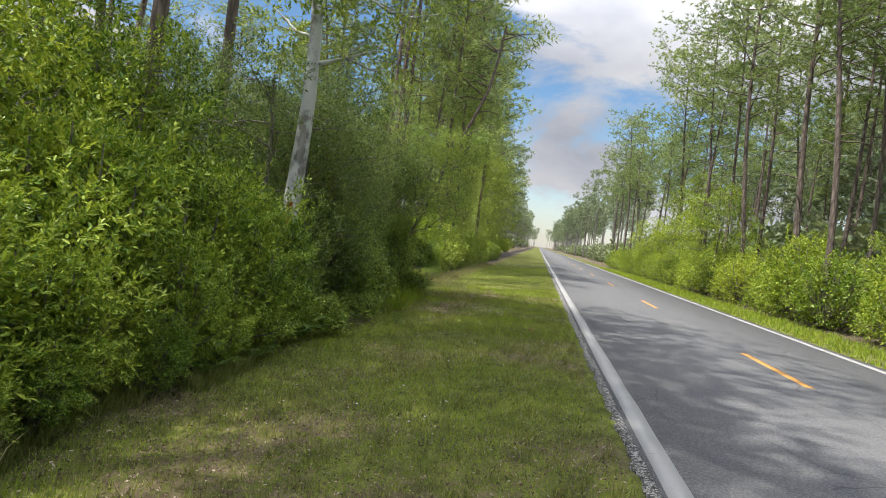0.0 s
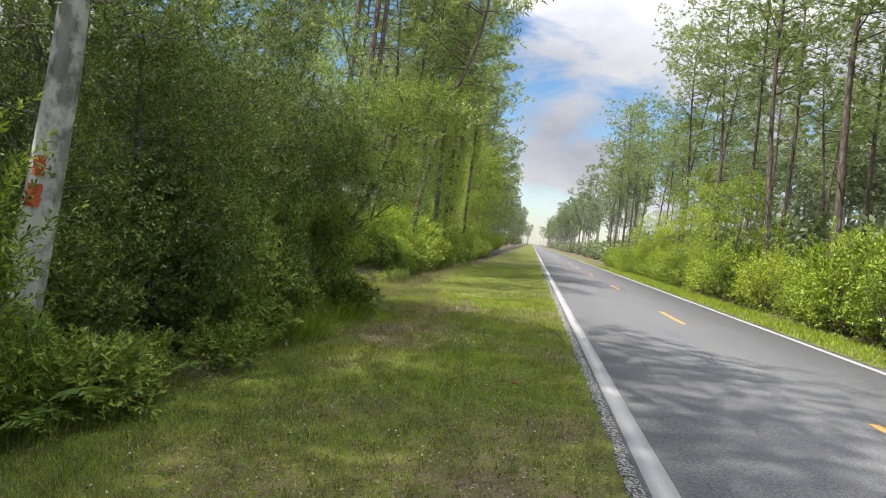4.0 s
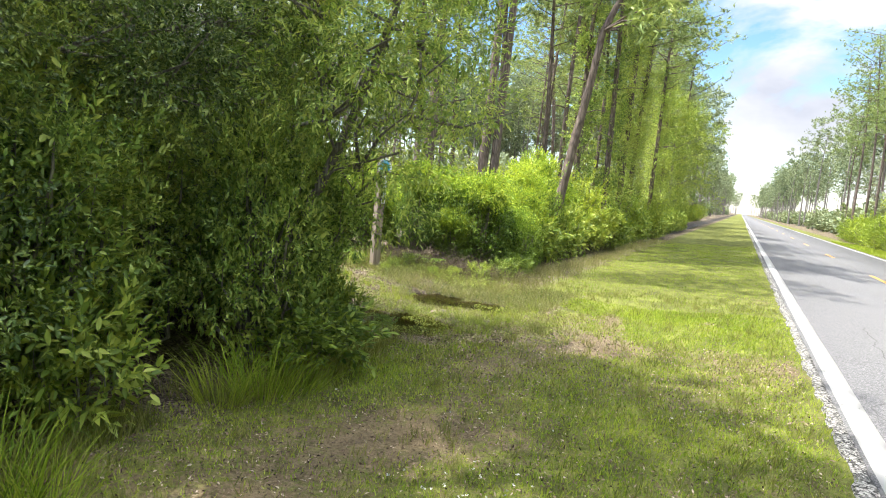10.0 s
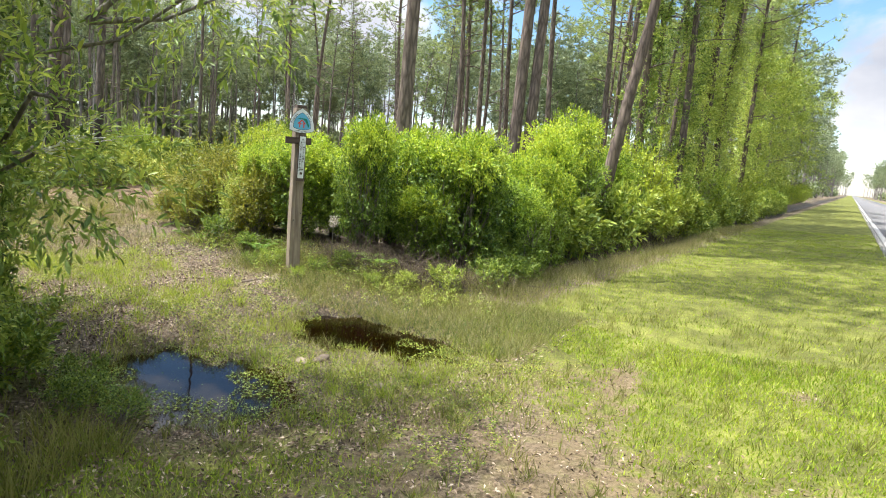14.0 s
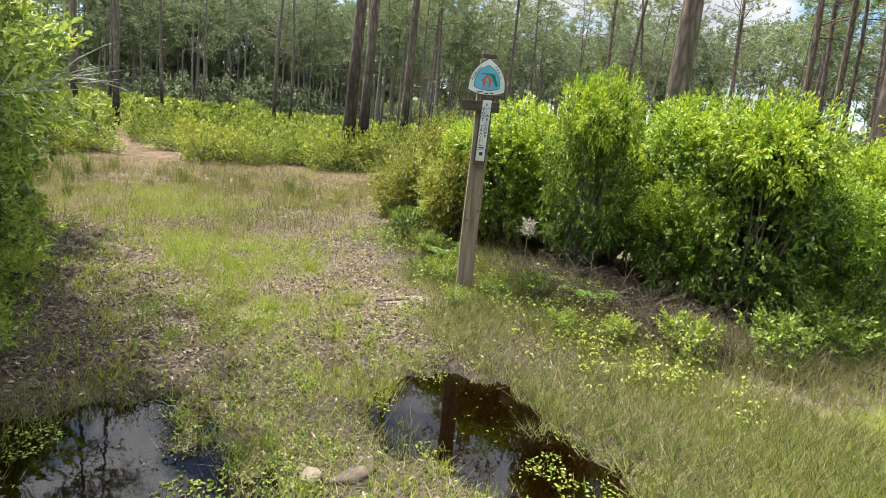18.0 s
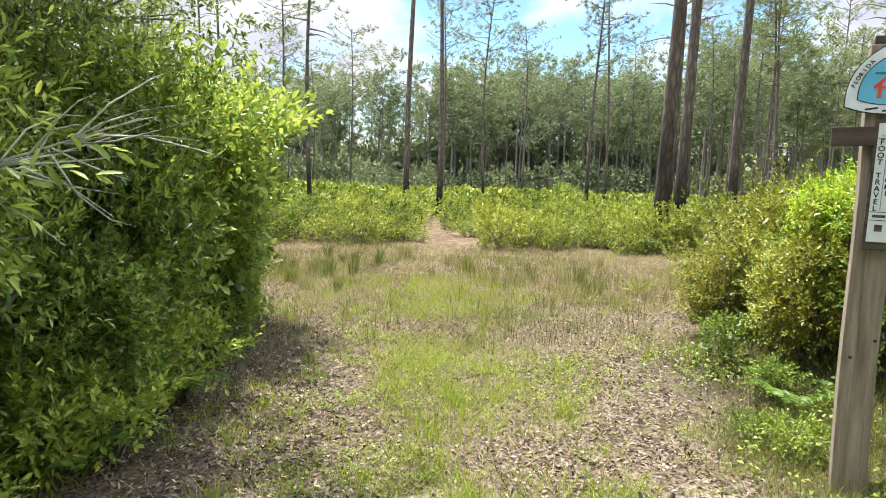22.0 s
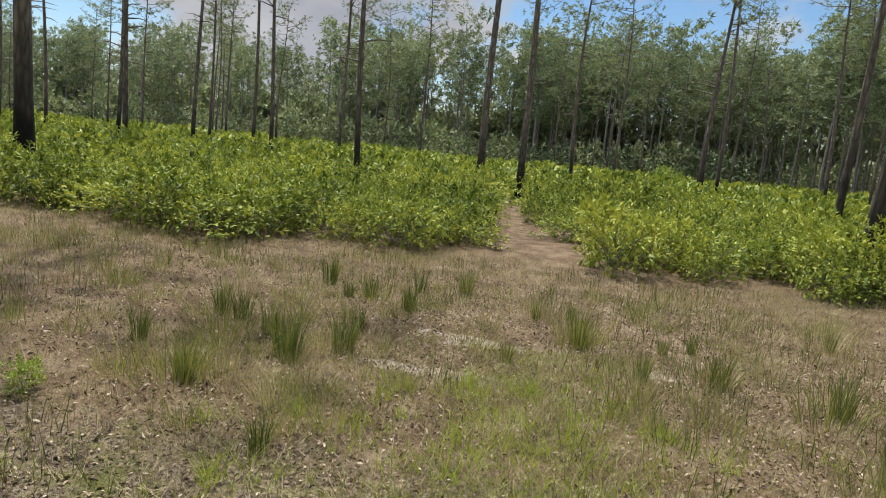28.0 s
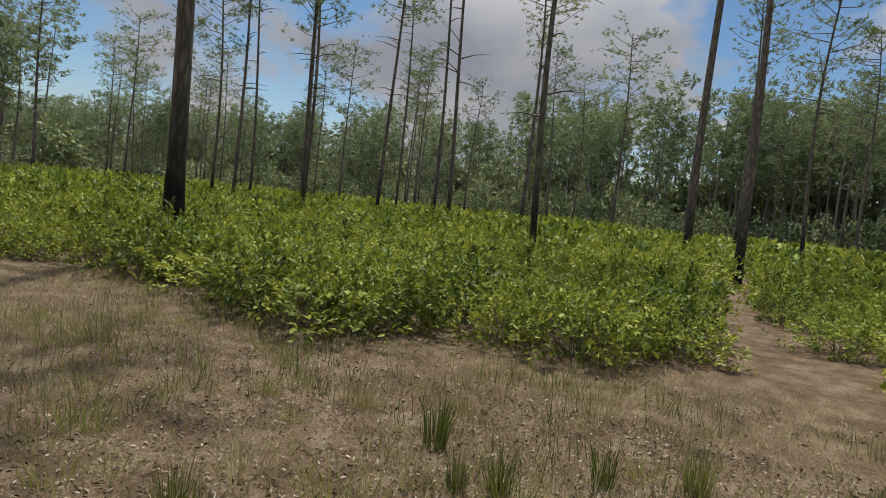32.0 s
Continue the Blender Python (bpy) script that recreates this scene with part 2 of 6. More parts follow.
def make_ground():
    k = Nodes("ground_soil_and_turf")
    lit, dry, sand, wet_shade, worn = k.attr("litter"), k.attr("dry"), k.attr("sand"), k.attr("wet_shade"), k.attr("bare")
    big, mid, fine = k.noise(0.55, 4), k.noise(3.2, 5), k.noise(38, 5, 0.65)
    turf = k.ramp(k.math("ADD", k.math("MULTIPLY", mid, 0.6), k.math("MULTIPLY", fine, 0.4)),
                  [(0.3, (0.05, 0.047, 0.018)), (0.5, (0.125, 0.135, 0.03)), (0.68, (0.25, 0.26, 0.058))])
    bare = k.step(k.math("ADD", worn, k.math("MULTIPLY", k.math("SUBTRACT", k.noise(9, 6, 0.65), 0.5), 2.2)), 0.38, 0.8)
    soil = k.ramp(fine, [(0.3, (0.1, 0.07, 0.042)), (0.7, (0.25, 0.185, 0.115))])
    turf = k.mix(k.math("MULTIPLY", bare, 0.9), turf, soil)
    cells = k.voronoi(52, None, "F1", "Color")
    bw = k.n.new("ShaderNodeSeparateColor")
    k.l.new(cells, bw.inputs[0])
    leafy = k.ramp(k.math("ADD", k.math("MULTIPLY", bw.outputs[0], 0.6), k.math("MULTIPLY", fine, 0.4)),
                   [(0.15, (0.03, 0.023, 0.017)), (0.45, (0.105, 0.076, 0.054)), (0.75, (0.23, 0.178, 0.13)), (0.95, (0.42, 0.345, 0.265))])
    leafy = k.mix(k.math("MULTIPLY", k.step(k.noise(5.5, 5), 0.5, 0.62), 0.55), leafy, (0.17, 0.165, 0.055))
    brown = k.ramp(k.math("ADD", k.math("MULTIPLY", mid, 0.5), k.math("MULTIPLY", fine, 0.5)),
                   [(0.32, (0.04, 0.028, 0.017)), (0.5, (0.145, 0.095, 0.055)), (0.68, (0.3, 0.235, 0.16))])
    white = k.ramp(fine, [(0.3, (0.22, 0.175, 0.13)), (0.65, (0.4, 0.34, 0.275))])
    col = k.mix(k.step(k.math("ADD", lit, k.math("MULTIPLY", k.math("SUBTRACT", mid, 0.5), 0.9)), 0.35, 0.65), turf, leafy)
    col = k.mix(k.step(k.math("ADD", dry, k.math("MULTIPLY", k.math("SUBTRACT", mid, 0.5), 0.8)), 0.35, 0.65), col, brown)
    col = k.mix(k.step(k.math("ADD", sand, k.math("MULTIPLY", k.math("SUBTRACT", k.noise(7, 5), 0.5), 1.2)), 0.45, 0.6), col, white)
    # dark tone for puddle and ditch damp, and for shade painted along the plants' feet
    col = k.mix(k.step(k.math("ADD", wet_shade, k.math("MULTIPLY", k.math("SUBTRACT", mid, 0.5), 0.5)), 0.12, 0.8), col, (0.035, 0.026, 0.016))
    rough = k.math("SUBTRACT", 0.95, k.math("MULTIPLY", wet_shade, 0.4))
    return k.done(k.surface(col, rough, 0.2, k.bump(k.math("ADD", fine, k.math("MULTIPLY", bw.outputs[1], 0.5)), 0.8, 0.03)))


GROUND = make_ground()


def make_asphalt():
    k = Nodes("worn_asphalt")
    stones = k.voronoi(95, None, "F1", "Color")
    s = k.n.new("ShaderNodeSeparateColor")
    k.l.new(stones, s.inputs[0])
    lanes = k.scaled(k.pos, (1.0, 0.08, 1))
    wear = k.noise(0.9, 5, 0.6, lanes)
    col = k.ramp(k.math("ADD", k.math("MULTIPLY", s.outputs[0], 0.4), k.math("MULTIPLY", k.noise(30, 4), 0.6)),
                 [(0.2, (0.065, 0.064, 0.066)), (0.55, (0.15, 0.147, 0.15)), (0.85, (0.27, 0.262, 0.264))])
    col = k.mix(k.math("MULTIPLY", k.step(wear, 0.42, 0.66), 0.5), col, (0.15, 0.146, 0.144))
    crack = k.step(k.voronoi(0.55, k.mix(0.12, k.pos, k.n_color(2.2)), "DISTANCE_TO_EDGE"), 0.0, 0.004)
    col = k.mix(k.math("MAXIMUM", crack, k.step(k.noise(0.35, 2), 0.5, 0.45)), (0.07, 0.068, 0.067), col)
    return k.done(k.surface(col, 0.82, 0.25, k.bump(s.outputs[1], 0.5, 0.006)))


def n_color(self, scale):
    n = self.n.new("ShaderNodeTexNoise")
    n.inputs["Scale"].default_value = scale
    self.l.new(self.pos, n.inputs["Vector"])
    return n.outputs["Color"]


Nodes.n_color = n_color
ASPHALT = make_asphalt()


def make_paint(name, col, worn):
    k = Nodes(name)
    chips = k.step(k.math("ADD", k.math("MULTIPLY", k.noise(40, 5, 0.7), 0.7), k.math("MULTIPLY", k.noise(2.4, 3), 0.3)), worn, worn + 0.06)
    dirt = k.mix(k.math("MULTIPLY", k.noise(1.5, 5, 0.65), 0.45), col, (0.22, 0.21, 0.19))
    return k.done(k.surface(k.mix(chips, (0.12, 0.115, 0.115), dirt), 0.7, 0.3, k.bump(k.noise(90, 3), 0.3, 0.004)))


PAINT_WHITE = make_paint("white_line_paint", (0.4, 0.39, 0.375), 0.35)
PAINT_YELLOW = make_paint("yellow_line_paint", (0.72, 0.33, 0.05), 0.36)


def make_gravel():
    k = Nodes("road_edge_grit")
    v = k.voronoi(60, None, "F1", "Color")
    s = k.n.new("ShaderNodeSeparateColor")
    k.l.new(v, s.inputs[0])
    d = k.voronoi(60)
    col = k.ramp(s.outputs[0], [(0.1, (0.05, 0.048, 0.045)), (0.55, (0.2, 0.19, 0.175)), (0.95, (0.5, 0.48, 0.44))])
    return k.done(k.surface(col, 0.9, 0.2, k.bump(d, 0.9, 0.02)))


GRIT = make_gravel()


def make_water():
    k = Nodes("tannin_brown_water")
    rip = k.noise(6.0, 3, 0.5)
    dust = k.step(k.noise(16, 5, 0.7), 0.7, 0.8)
    ripple = k.bump(rip, 0.05, 0.01)
    clear = k.n.new("ShaderNodeBsdfTransparent")
    clear.inputs[0].default_value = (0.3, 0.18, 0.085, 1)
    film = k.surface((0.1, 0.075, 0.035), 0.6, 0.3)
    body = k.n.new("ShaderNodeMixShader")
    k.put(body.inputs[0], k.math("MULTIPLY", dust, 0.7))
    k.l.new(clear.outputs[0], body.inputs[1])
    k.l.new(film, body.inputs[2])
    gloss = k.n.new("ShaderNodeBsdfGlossy")
    gloss.inputs["Roughness"].default_value = 0.02
    k.l.new(ripple, gloss.inputs["Normal"])
    fres = k.n.new("ShaderNodeFresnel")
    fres.inputs[0].default_value = 1.33
    k.l.new(ripple, fres.inputs["Normal"])
    mixed = k.n.new("ShaderNodeMixShader")
    k.l.new(fres.outputs[0], mixed.inputs[0])
    k.l.new(body.outputs[0], mixed.inputs[1])
    k.l.new(gloss.outputs[0], mixed.inputs[2])
    return k.done(mixed.outputs[0])


WATER = make_water()


def make_plain(name, a, b, scale=14, rough=0.8, spec=0.3, stretch=(1, 1, 1), bump=0.4):
    k = Nodes(name)
    n = k.noise(scale, 6, 0.62, k.scaled(k.obj.outputs["Object"], stretch))
    return k.done(k.surface(k.ramp(n, [(0.32, a), (0.68, b)]), rough, spec, k.bump(n, bump, 0.006)))


WOOD = make_plain("weathered_post_wood", (0.16, 0.125, 0.095), (0.36, 0.3, 0.24), 30, 0.9, 0.15, (1, 1, 0.08), 0.8)
WOOD_DARK = make_plain("dark_brown_board", (0.055, 0.04, 0.034), (0.12, 0.09, 0.075), 26, 0.75, 0.25, (0.1, 1, 1), 0.5)
DEAD_TWIG = make_plain("dead_twig_wood", (0.06, 0.046, 0.035), (0.18, 0.142, 0.108), 30, 0.9, 0.15)
SIGN_WHITE = make_plain("white_sign_enamel", (0.66, 0.7, 0.72), (0.78, 0.82, 0.84), 8, 0.45, 0.45, (1, 1, 1), 0.05)
SIGN_BLUE = make_plain("sky_blue_sign_print", (0.1, 0.4, 0.62), (0.16, 0.5, 0.72), 9, 0.45, 0.45, (1, 1, 1), 0.05)
SIGN_GREEN = make_plain("green_sign_print", (0.0, 0.17, 0.13), (0.01, 0.23, 0.17), 9, 0.45, 0.45, (1, 1, 1), 0.05)
SIGN_RED = make_plain("orange_red_sign_print", (0.62, 0.06, 0.04), (0.74, 0.1, 0.06), 9, 0.45, 0.45, (1, 1, 1), 0.05)
SIGN_BLACK = make_plain("black_sign_print", (0.012, 0.012, 0.014), (0.03, 0.03, 0.032), 9, 0.5, 0.4, (1, 1, 1), 0.05)
ORANGE_BLAZE = make_plain("faded_orange_blaze_paint", (0.42, 0.075, 0.028), (0.58, 0.14, 0.06), 18, 0.75, 0.3, (1, 1, 0.5), 0.6)
RED_SCRAP = make_plain("rusty_red_scrap", (0.25, 0.05, 0.03), (0.45, 0.1, 0.06), 30, 0.6, 0.4)
SANDSTONE = make_plain("pale_stone", (0.15, 0.12, 0.085), (0.33, 0.275, 0.2), 18, 0.9, 0.2, (1, 1, 1), 0.8)
FLUFF = make_plain("pale_seed_fluff", (0.42, 0.37, 0.3), (0.58, 0.52, 0.44), 30, 0.95, 0.1)
FLOWER = make_plain("white_clover_heads", (0.6, 0.58, 0.52), (0.75, 0.74, 0.68), 30, 0.9, 0.1)


# ---- shape helpers ----
def mesh_of(name, chunks, material):
    """A mesh from (vertices, faces) arrays; the faces of one chunk have one size."""
    me = bpy.data.meshes.new(name)
    base, verts, loops, sizes = 0, [], [], []
    for v, f in chunks:
        if len(v) == 0 or len(f) == 0:
            continue
        v, f = np.asarray(v, np.float32), np.asarray(f, np.int32)
        verts.append(v)
        loops.append((f + base).ravel())
        sizes.append(np.full(len(f), f.shape[1], np.int32))
        base += len(v)
    verts, loops, sizes = np.concatenate(verts), np.concatenate(loops), np.concatenate(sizes)
    me.vertices.add(len(verts))
    me.vertices.foreach_set("co", verts.ravel())
    me.loops.add(len(loops))
    me.loops.foreach_set("vertex_index", loops)
    me.polygons.add(len(sizes))
    me.polygons.foreach_set("loop_start", np.concatenate(([0], np.cumsum(sizes)[:-1])).astype(np.int32))
    me.polygons.foreach_set("loop_total", sizes)
    me.materials.append(material)
    me.update(calc_edges=True)
    me.validate()
    return me


def smooth(me):
    me.polygons.foreach_set("use_smooth", np.ones(len(me.polygons), bool))
    return me


def part(name, me, parent, label="", m=None):
    """Links a mesh as one part under a thing or a part."""
    ob = new(name, me)
    ob.parent = parent
    if m is not None:
        ob.matrix_basis = m
    if label:
        ob["label"] = label
    return ob


def thing(name, label, category, group="", m=None, kind=""):
    ob = new(name)
    ob.empty_display_size = 0.2
    if m is not None:
        ob.matrix_basis = m
    return tagged(ob, label, category, group, kind)


def bm_mesh(name, bm, material):
    me = bpy.data.meshes.new(name)
    bm.to_mesh(me)
    bm.free()
    me.materials.append(material)
    return me


def unit(v):
    return v / np.maximum(np.linalg.norm(v, axis=-1, keepdims=True), 1e-9)


def tube(points, radii, sides=7, rough=0.0, rng=None):
    """A tapered tube along a bent line."""
    p, r = np.asarray(points, float), np.asarray(radii, float)
    d = unit(np.gradient(p, axis=0))
    a = unit(np.cross(d, np.where(np.abs(d[:, 2:3]) > 0.9, [[1.0, 0, 0]], [[0, 0, 1.0]])))
    b = np.cross(d, a)
    th = np.linspace(0, 2 * np.pi, sides, endpoint=False)
    rr = r[:, None] * np.ones(sides)
    if rough:
        rr = rr * (1 + rng.uniform(-rough, rough, rr.shape))
    v = p[:, None] + rr[..., None] * (np.cos(th)[None, :, None] * a[:, None] + np.sin(th)[None, :, None] * b[:, None])
    i = np.arange(len(p) - 1)[:, None] * sides
    j, k = np.arange(sides), (np.arange(sides) + 1) % sides
    f = np.stack([i + j, i + k, i + k + sides, i + j + sides], -1).reshape(-1, 4)
    return v.reshape(-1, 3), f


def leaves(p, d, length, width, rng, curl=0.2, oval=False):
    """Folded, pointed leaves at p along d; oval ones are two folded halves with rounded sides."""
    n = len(p)
    d = unit(d)
    side = unit(np.cross(d, rng.normal(size=(n, 3)) * 0.5 + [0, 0, 1.0]))
    up = np.cross(side, d)
    ln, wd = np.broadcast_to(length, n)[:, None], np.broadcast_to(width, n)[:, None]
    tip = p + d * ln - up * ln * curl
    if not oval:
        v = np.stack([p, p + d * ln * 0.45 + side * wd * 0.5 + up * wd * 0.22, tip, p + d * ln * 0.45 - side * wd * 0.5 + up * wd * 0.22], 1)
        return v.reshape(-1, 3), np.arange(n * 4).reshape(n, 4)
    row = [p]
    for s, w in ((0.28, 0.42), (0.66, 0.46)):
        mid = p + d * ln * s - up * ln * curl * s * s
        row += [mid + side * wd * w + up * wd * 0.16, mid - side * wd * w + up * wd * 0.16]
    v = np.stack(row + [tip], 1).reshape(-1, 3)
    k = np.arange(n)[:, None] * 6
    return v, np.concatenate([k + [[0, 1, 3, 5]], k + [[0, 5, 4, 2]]])


def sprigs(p, d, count, twig, length, width, rng):
    """Short twigs at p along d, each with count leaves round it; small leaves near the path are oval."""
    n = len(p)
    d = unit(d)
    a = unit(np.cross(d, rng.normal(size=(n, 3))))
    b = np.cross(d, a)
    pp, dd = [], []
    for i in range(count):
        s = i / max(1, count - 1)
        th = 2.4 * i + rng.uniform(-0.5, 0.5, n)[:, None]
        out = np.cos(th) * a + np.sin(th) * b
        pp.append(p + d * (twig * s) * rng.uniform(0.8, 1.2, (n, 1)))
        dd.append(d * (0.35 + 0.9 * s) + out * (1.0 - 0.55 * s) + [0, 0, 0.12])
    pp, dd = np.concatenate(pp), np.concatenate(dd)
    k = rng.uniform(0.65, 1.25, len(pp))
    return leaves(pp, dd, length * k, width * k, rng, 0.2, length < 0.1)


def wob(p, f):
    """A smooth, cheap field between -1 and 1."""
    return (np.sin(p[:, 0] * f + 1.3 * np.sin(p[:, 1] * f * 0.7)) + np.sin(p[:, 1] * f * 1.1 + 2.1 + 1.2 * np.sin(p[:, 2] * f)) + np.sin(p[:, 2] * f * 1.3 + 4.0 + np.sin(p[:, 0] * f * 0.9))) / 3


def lobe(c, radii, n, rng, inner=0.62, gap=0.25):
    """Places and outward ways of twigs in an uneven ellipsoid's rind."""
    u = unit(rng.normal(size=(int(n * 1.6), 3)))
    r = inner + (1 - inner) * np.sqrt(rng.uniform(0, 1, len(u)))
    w = wob(u * 2.0 + np.asarray(c), 2.7)
    p = np.asarray(c) + u * np.asarray(radii) * (r * (0.9 + 0.2 * w))[:, None]
    keep = wob(p, 5.2) > -0.9 + gap + rng.uniform(-0.35, 0.35, len(p))
    keep &= p[:, 2] > 0.02
    p, u = p[keep][:n], u[keep][:n]
    d = unit(u / np.asarray(radii)) + [0, 0, 0.35] + rng.normal(size=u.shape) * 0.35
    return p, d


def grown(stems):
    """Joins four-sided stems into one branching mesh: (tube, parent stem or -1 for the root, its first corner there)."""
    vs, fs, at = [], [], []
    base = 0
    for (v, f), parent, ring in stems:
        at.append(base)
        first = ring + at[parent] if parent >= 0 else 0
        g = np.where(f < 4, f + first, f + base) if base else f
        vs.append(v)
        fs.append(g)
        base += len(v)
    v, f = np.concatenate(vs), np.concatenate(fs)
    used = np.unique(f)
    back = np.zeros(len(v), int)
    back[used] = np.arange(len(used))
    return [(v[used], back[f])]


def bush_meshes(name, seed, width, height, n_lobes, n_sprig, leaf, material, depth=None, droop=0.0, shoots=14, long=0.34, small=1.0, gap=0.25):
    """Stems and foliage of a shrub at the origin. leaf: (leaves on a twig, twig, length, width)."""
    rng = np.random.default_rng(seed)
    depth = depth or width
    fol, stems = [], []
    core, dc = lobe((0, 0, height * 0.44), (width * 0.38, depth * 0.38, height * 0.4), n_sprig // 4, rng, 0.45, 0.0)
    fol.append(sprigs(core, dc, leaf[0], leaf[1], leaf[2] * 1.25, leaf[3] * 1.5, rng))
    for i in range(n_lobes):
        th, uz = 2.4 * i + rng.uniform(-0.4, 0.4), -0.62 + 1.6 * (i + 0.5) / n_lobes
        fl = math.sqrt(max(0.0, 1 - max(0, uz) ** 2)) * rng.uniform(0.62, 1.0)
        rad = np.array([width * rng.uniform(0.1, 0.23), depth * rng.uniform(0.1, 0.23), height * rng.uniform(0.08, 0.2)]) * small
        c = np.array([math.cos(th) * fl * width * 0.36, math.sin(th) * fl * depth * 0.36, height * (0.46 + 0.38 * uz * rng.uniform(0.8, 1.1))])
        c[2] = max(c[2], rad[2] * 0.75)
        p, d = lobe(c, rad, n_sprig // n_lobes, rng, 0.62, gap)
        if droop:
            d = d - np.array([0, 0, droop])
        fol.append(sprigs(p, d, *leaf, rng))
        mid = c * [0.35, 0.35, 0.5] + rng.normal(size=3) * 0.05 * width
        line = np.array([[0, 0, -0.05], mid, c, c + [0, 0, rad[2] * 0.7]])
        stems.append((tube(line, np.array([0.026, 0.02, 0.012, 0.005]) * max(0.4, height / 2.2), 4), -1, 0))
        own = len(stems) - 1
        for _ in range(1 if height > 1.4 else 0):
            e = c + unit(rng.normal(size=3)) * rad * 0.85
            stems.append((tube([mid, (mid + e) / 2 + rng.normal(size=3) * 0.06, e], [0.013, 0.009, 0.004], 4), own, 4))
    for i in range(shoots):
        th, q = rng.uniform(0, 6.28), math.sqrt(rng.uniform(0, 1)) * 0.42
        o = np.array([math.cos(th) * q * width, math.sin(th) * q * depth, height * (0.5 + 0.3 * (1 - q * 1.6))])
        u = unit(np.array([math.cos(th) * q, math.sin(th) * q, 0.55]) + rng.normal(size=3) * 0.2)
        ln = height * rng.uniform(0.16, long)
        t = np.linspace(0.2, 1, 7)[:, None]
        fol.append(sprigs(o + u * ln * t + rng.normal(size=(7, 3)) * 0.015, u + rng.normal(size=(7, 3)) * 0.25, *leaf, rng))
    return mesh_of(name + "_leaves", fol, material), smooth(mesh_of(name + "_stems", grown(stems), BARK_GREY))


class Kind:
    """A kind of plant: its first plant is built, further ones are copied."""

    def __init__(self, name, label, category, group, parts):
        self.args, self.parts, self.made = (name, label, category, group), parts, None

    def place(self, x, y, z=None, scale=1.0, turn=0.0, stretch=1.0, lean=(0, 0)):
        z = height(x, y) if z is None else z
        m = pose(x, y, z, lean[0], lean[1], turn) @ Matrix.Diagonal((scale, scale, scale * stretch, 1))
        if self.made is None:
            self.made = thing(*self.args)
            for pname, me, lab in self.parts:
                part(pname, me, self.made, lab)
            self.made.matrix_basis = m
            return self.made
        keep = self.made.matrix_basis.copy()
        self.made.matrix_basis = Matrix()
        c = copy_thing(self.made, m)
        self.made.matrix_basis = keep
        return c


# ---- the ground ----
ROAD_L, ROAD_R = 1.05, 7.0
PUDDLES = [(-4.02, 22.02, 0.98, 0.45, 2), (-4.0, 20.08, 0.85, 0.5, -2)]


def ramp01(v, a, b):
    t = np.clip((v - a) / (b - a), 0, 1)
    return t * t * (3 - 2 * t)


def puddle_depth(x, y):
    """0 outside, 1 in the middle of the puddles."""
    best = np.zeros(np.broadcast(x, y).shape)
    for cx, cy, a, b, turn in PUDDLES:
        c, s = math.cos(radians(turn)), math.sin(radians(turn))
        u, v = ((x - cx) * c + (y - cy) * s) / a, (-(x - cx) * s + (y - cy) * c) / b
        r = np.sqrt(u * u + v * v) + 0.2 * np.sin(5 * u + 2 * y) + 0.15 * np.sin(9 * v + 4 * x) + 0.08 * np.sin(29 * x + 11 * y) * np.sin(23 * y - 7 * x) + 0.09 * np.sin(17 * x + 3 * y) + 0.08 * np.sin(15 * y - 5 * x)
        best = np.maximum(best, 1 - ramp01(r, 0.3, 1.45))
    return best


def patchy(x, y, f, seed):
    p = np.stack([x + seed, y - seed, 0 * x + seed], -1)
    return 0.6 * wob(p, f) + 0.4 * wob(p, f * 2.9)


def bare_np(x, y):
    """How thin the verge's grass is: 0 thick, 1 bare."""
    b = 0.5 + 0.9 * patchy(x, y, 1.05, 21.0) - 0.46
    b = b + 0.38 * np.exp(-(((x + 2.0) / 1.3) ** 2 + ((y - 20.4) / 1.9) ** 2)) + 0.3 * np.exp(-((x - 0.75) / 0.3) ** 2) + 0.75 * np.exp(-(((x + 1.45 + 0.18 * (y - 22.3)) / 0.14) ** 2 + ((y - 22.4) / 1.1) ** 2)) + 0.9 * np.exp(-(((x + 0.17) / 0.26) ** 2 + ((y - 22.85) / 0.28) ** 2))
    b = b + 0.22 * np.exp(-((x + 3.4) / 0.6) ** 2) + 0.5 * np.exp(-(((x + 2.1) / 1.25) ** 2 + ((y - 17.4) / 2.4) ** 2)) + 0.2 * np.exp(-((y - 5.5) / 2.2) ** 2) - 0.35 * ramp01(y, 23, 26)
    return np.clip(b, 0, 1)


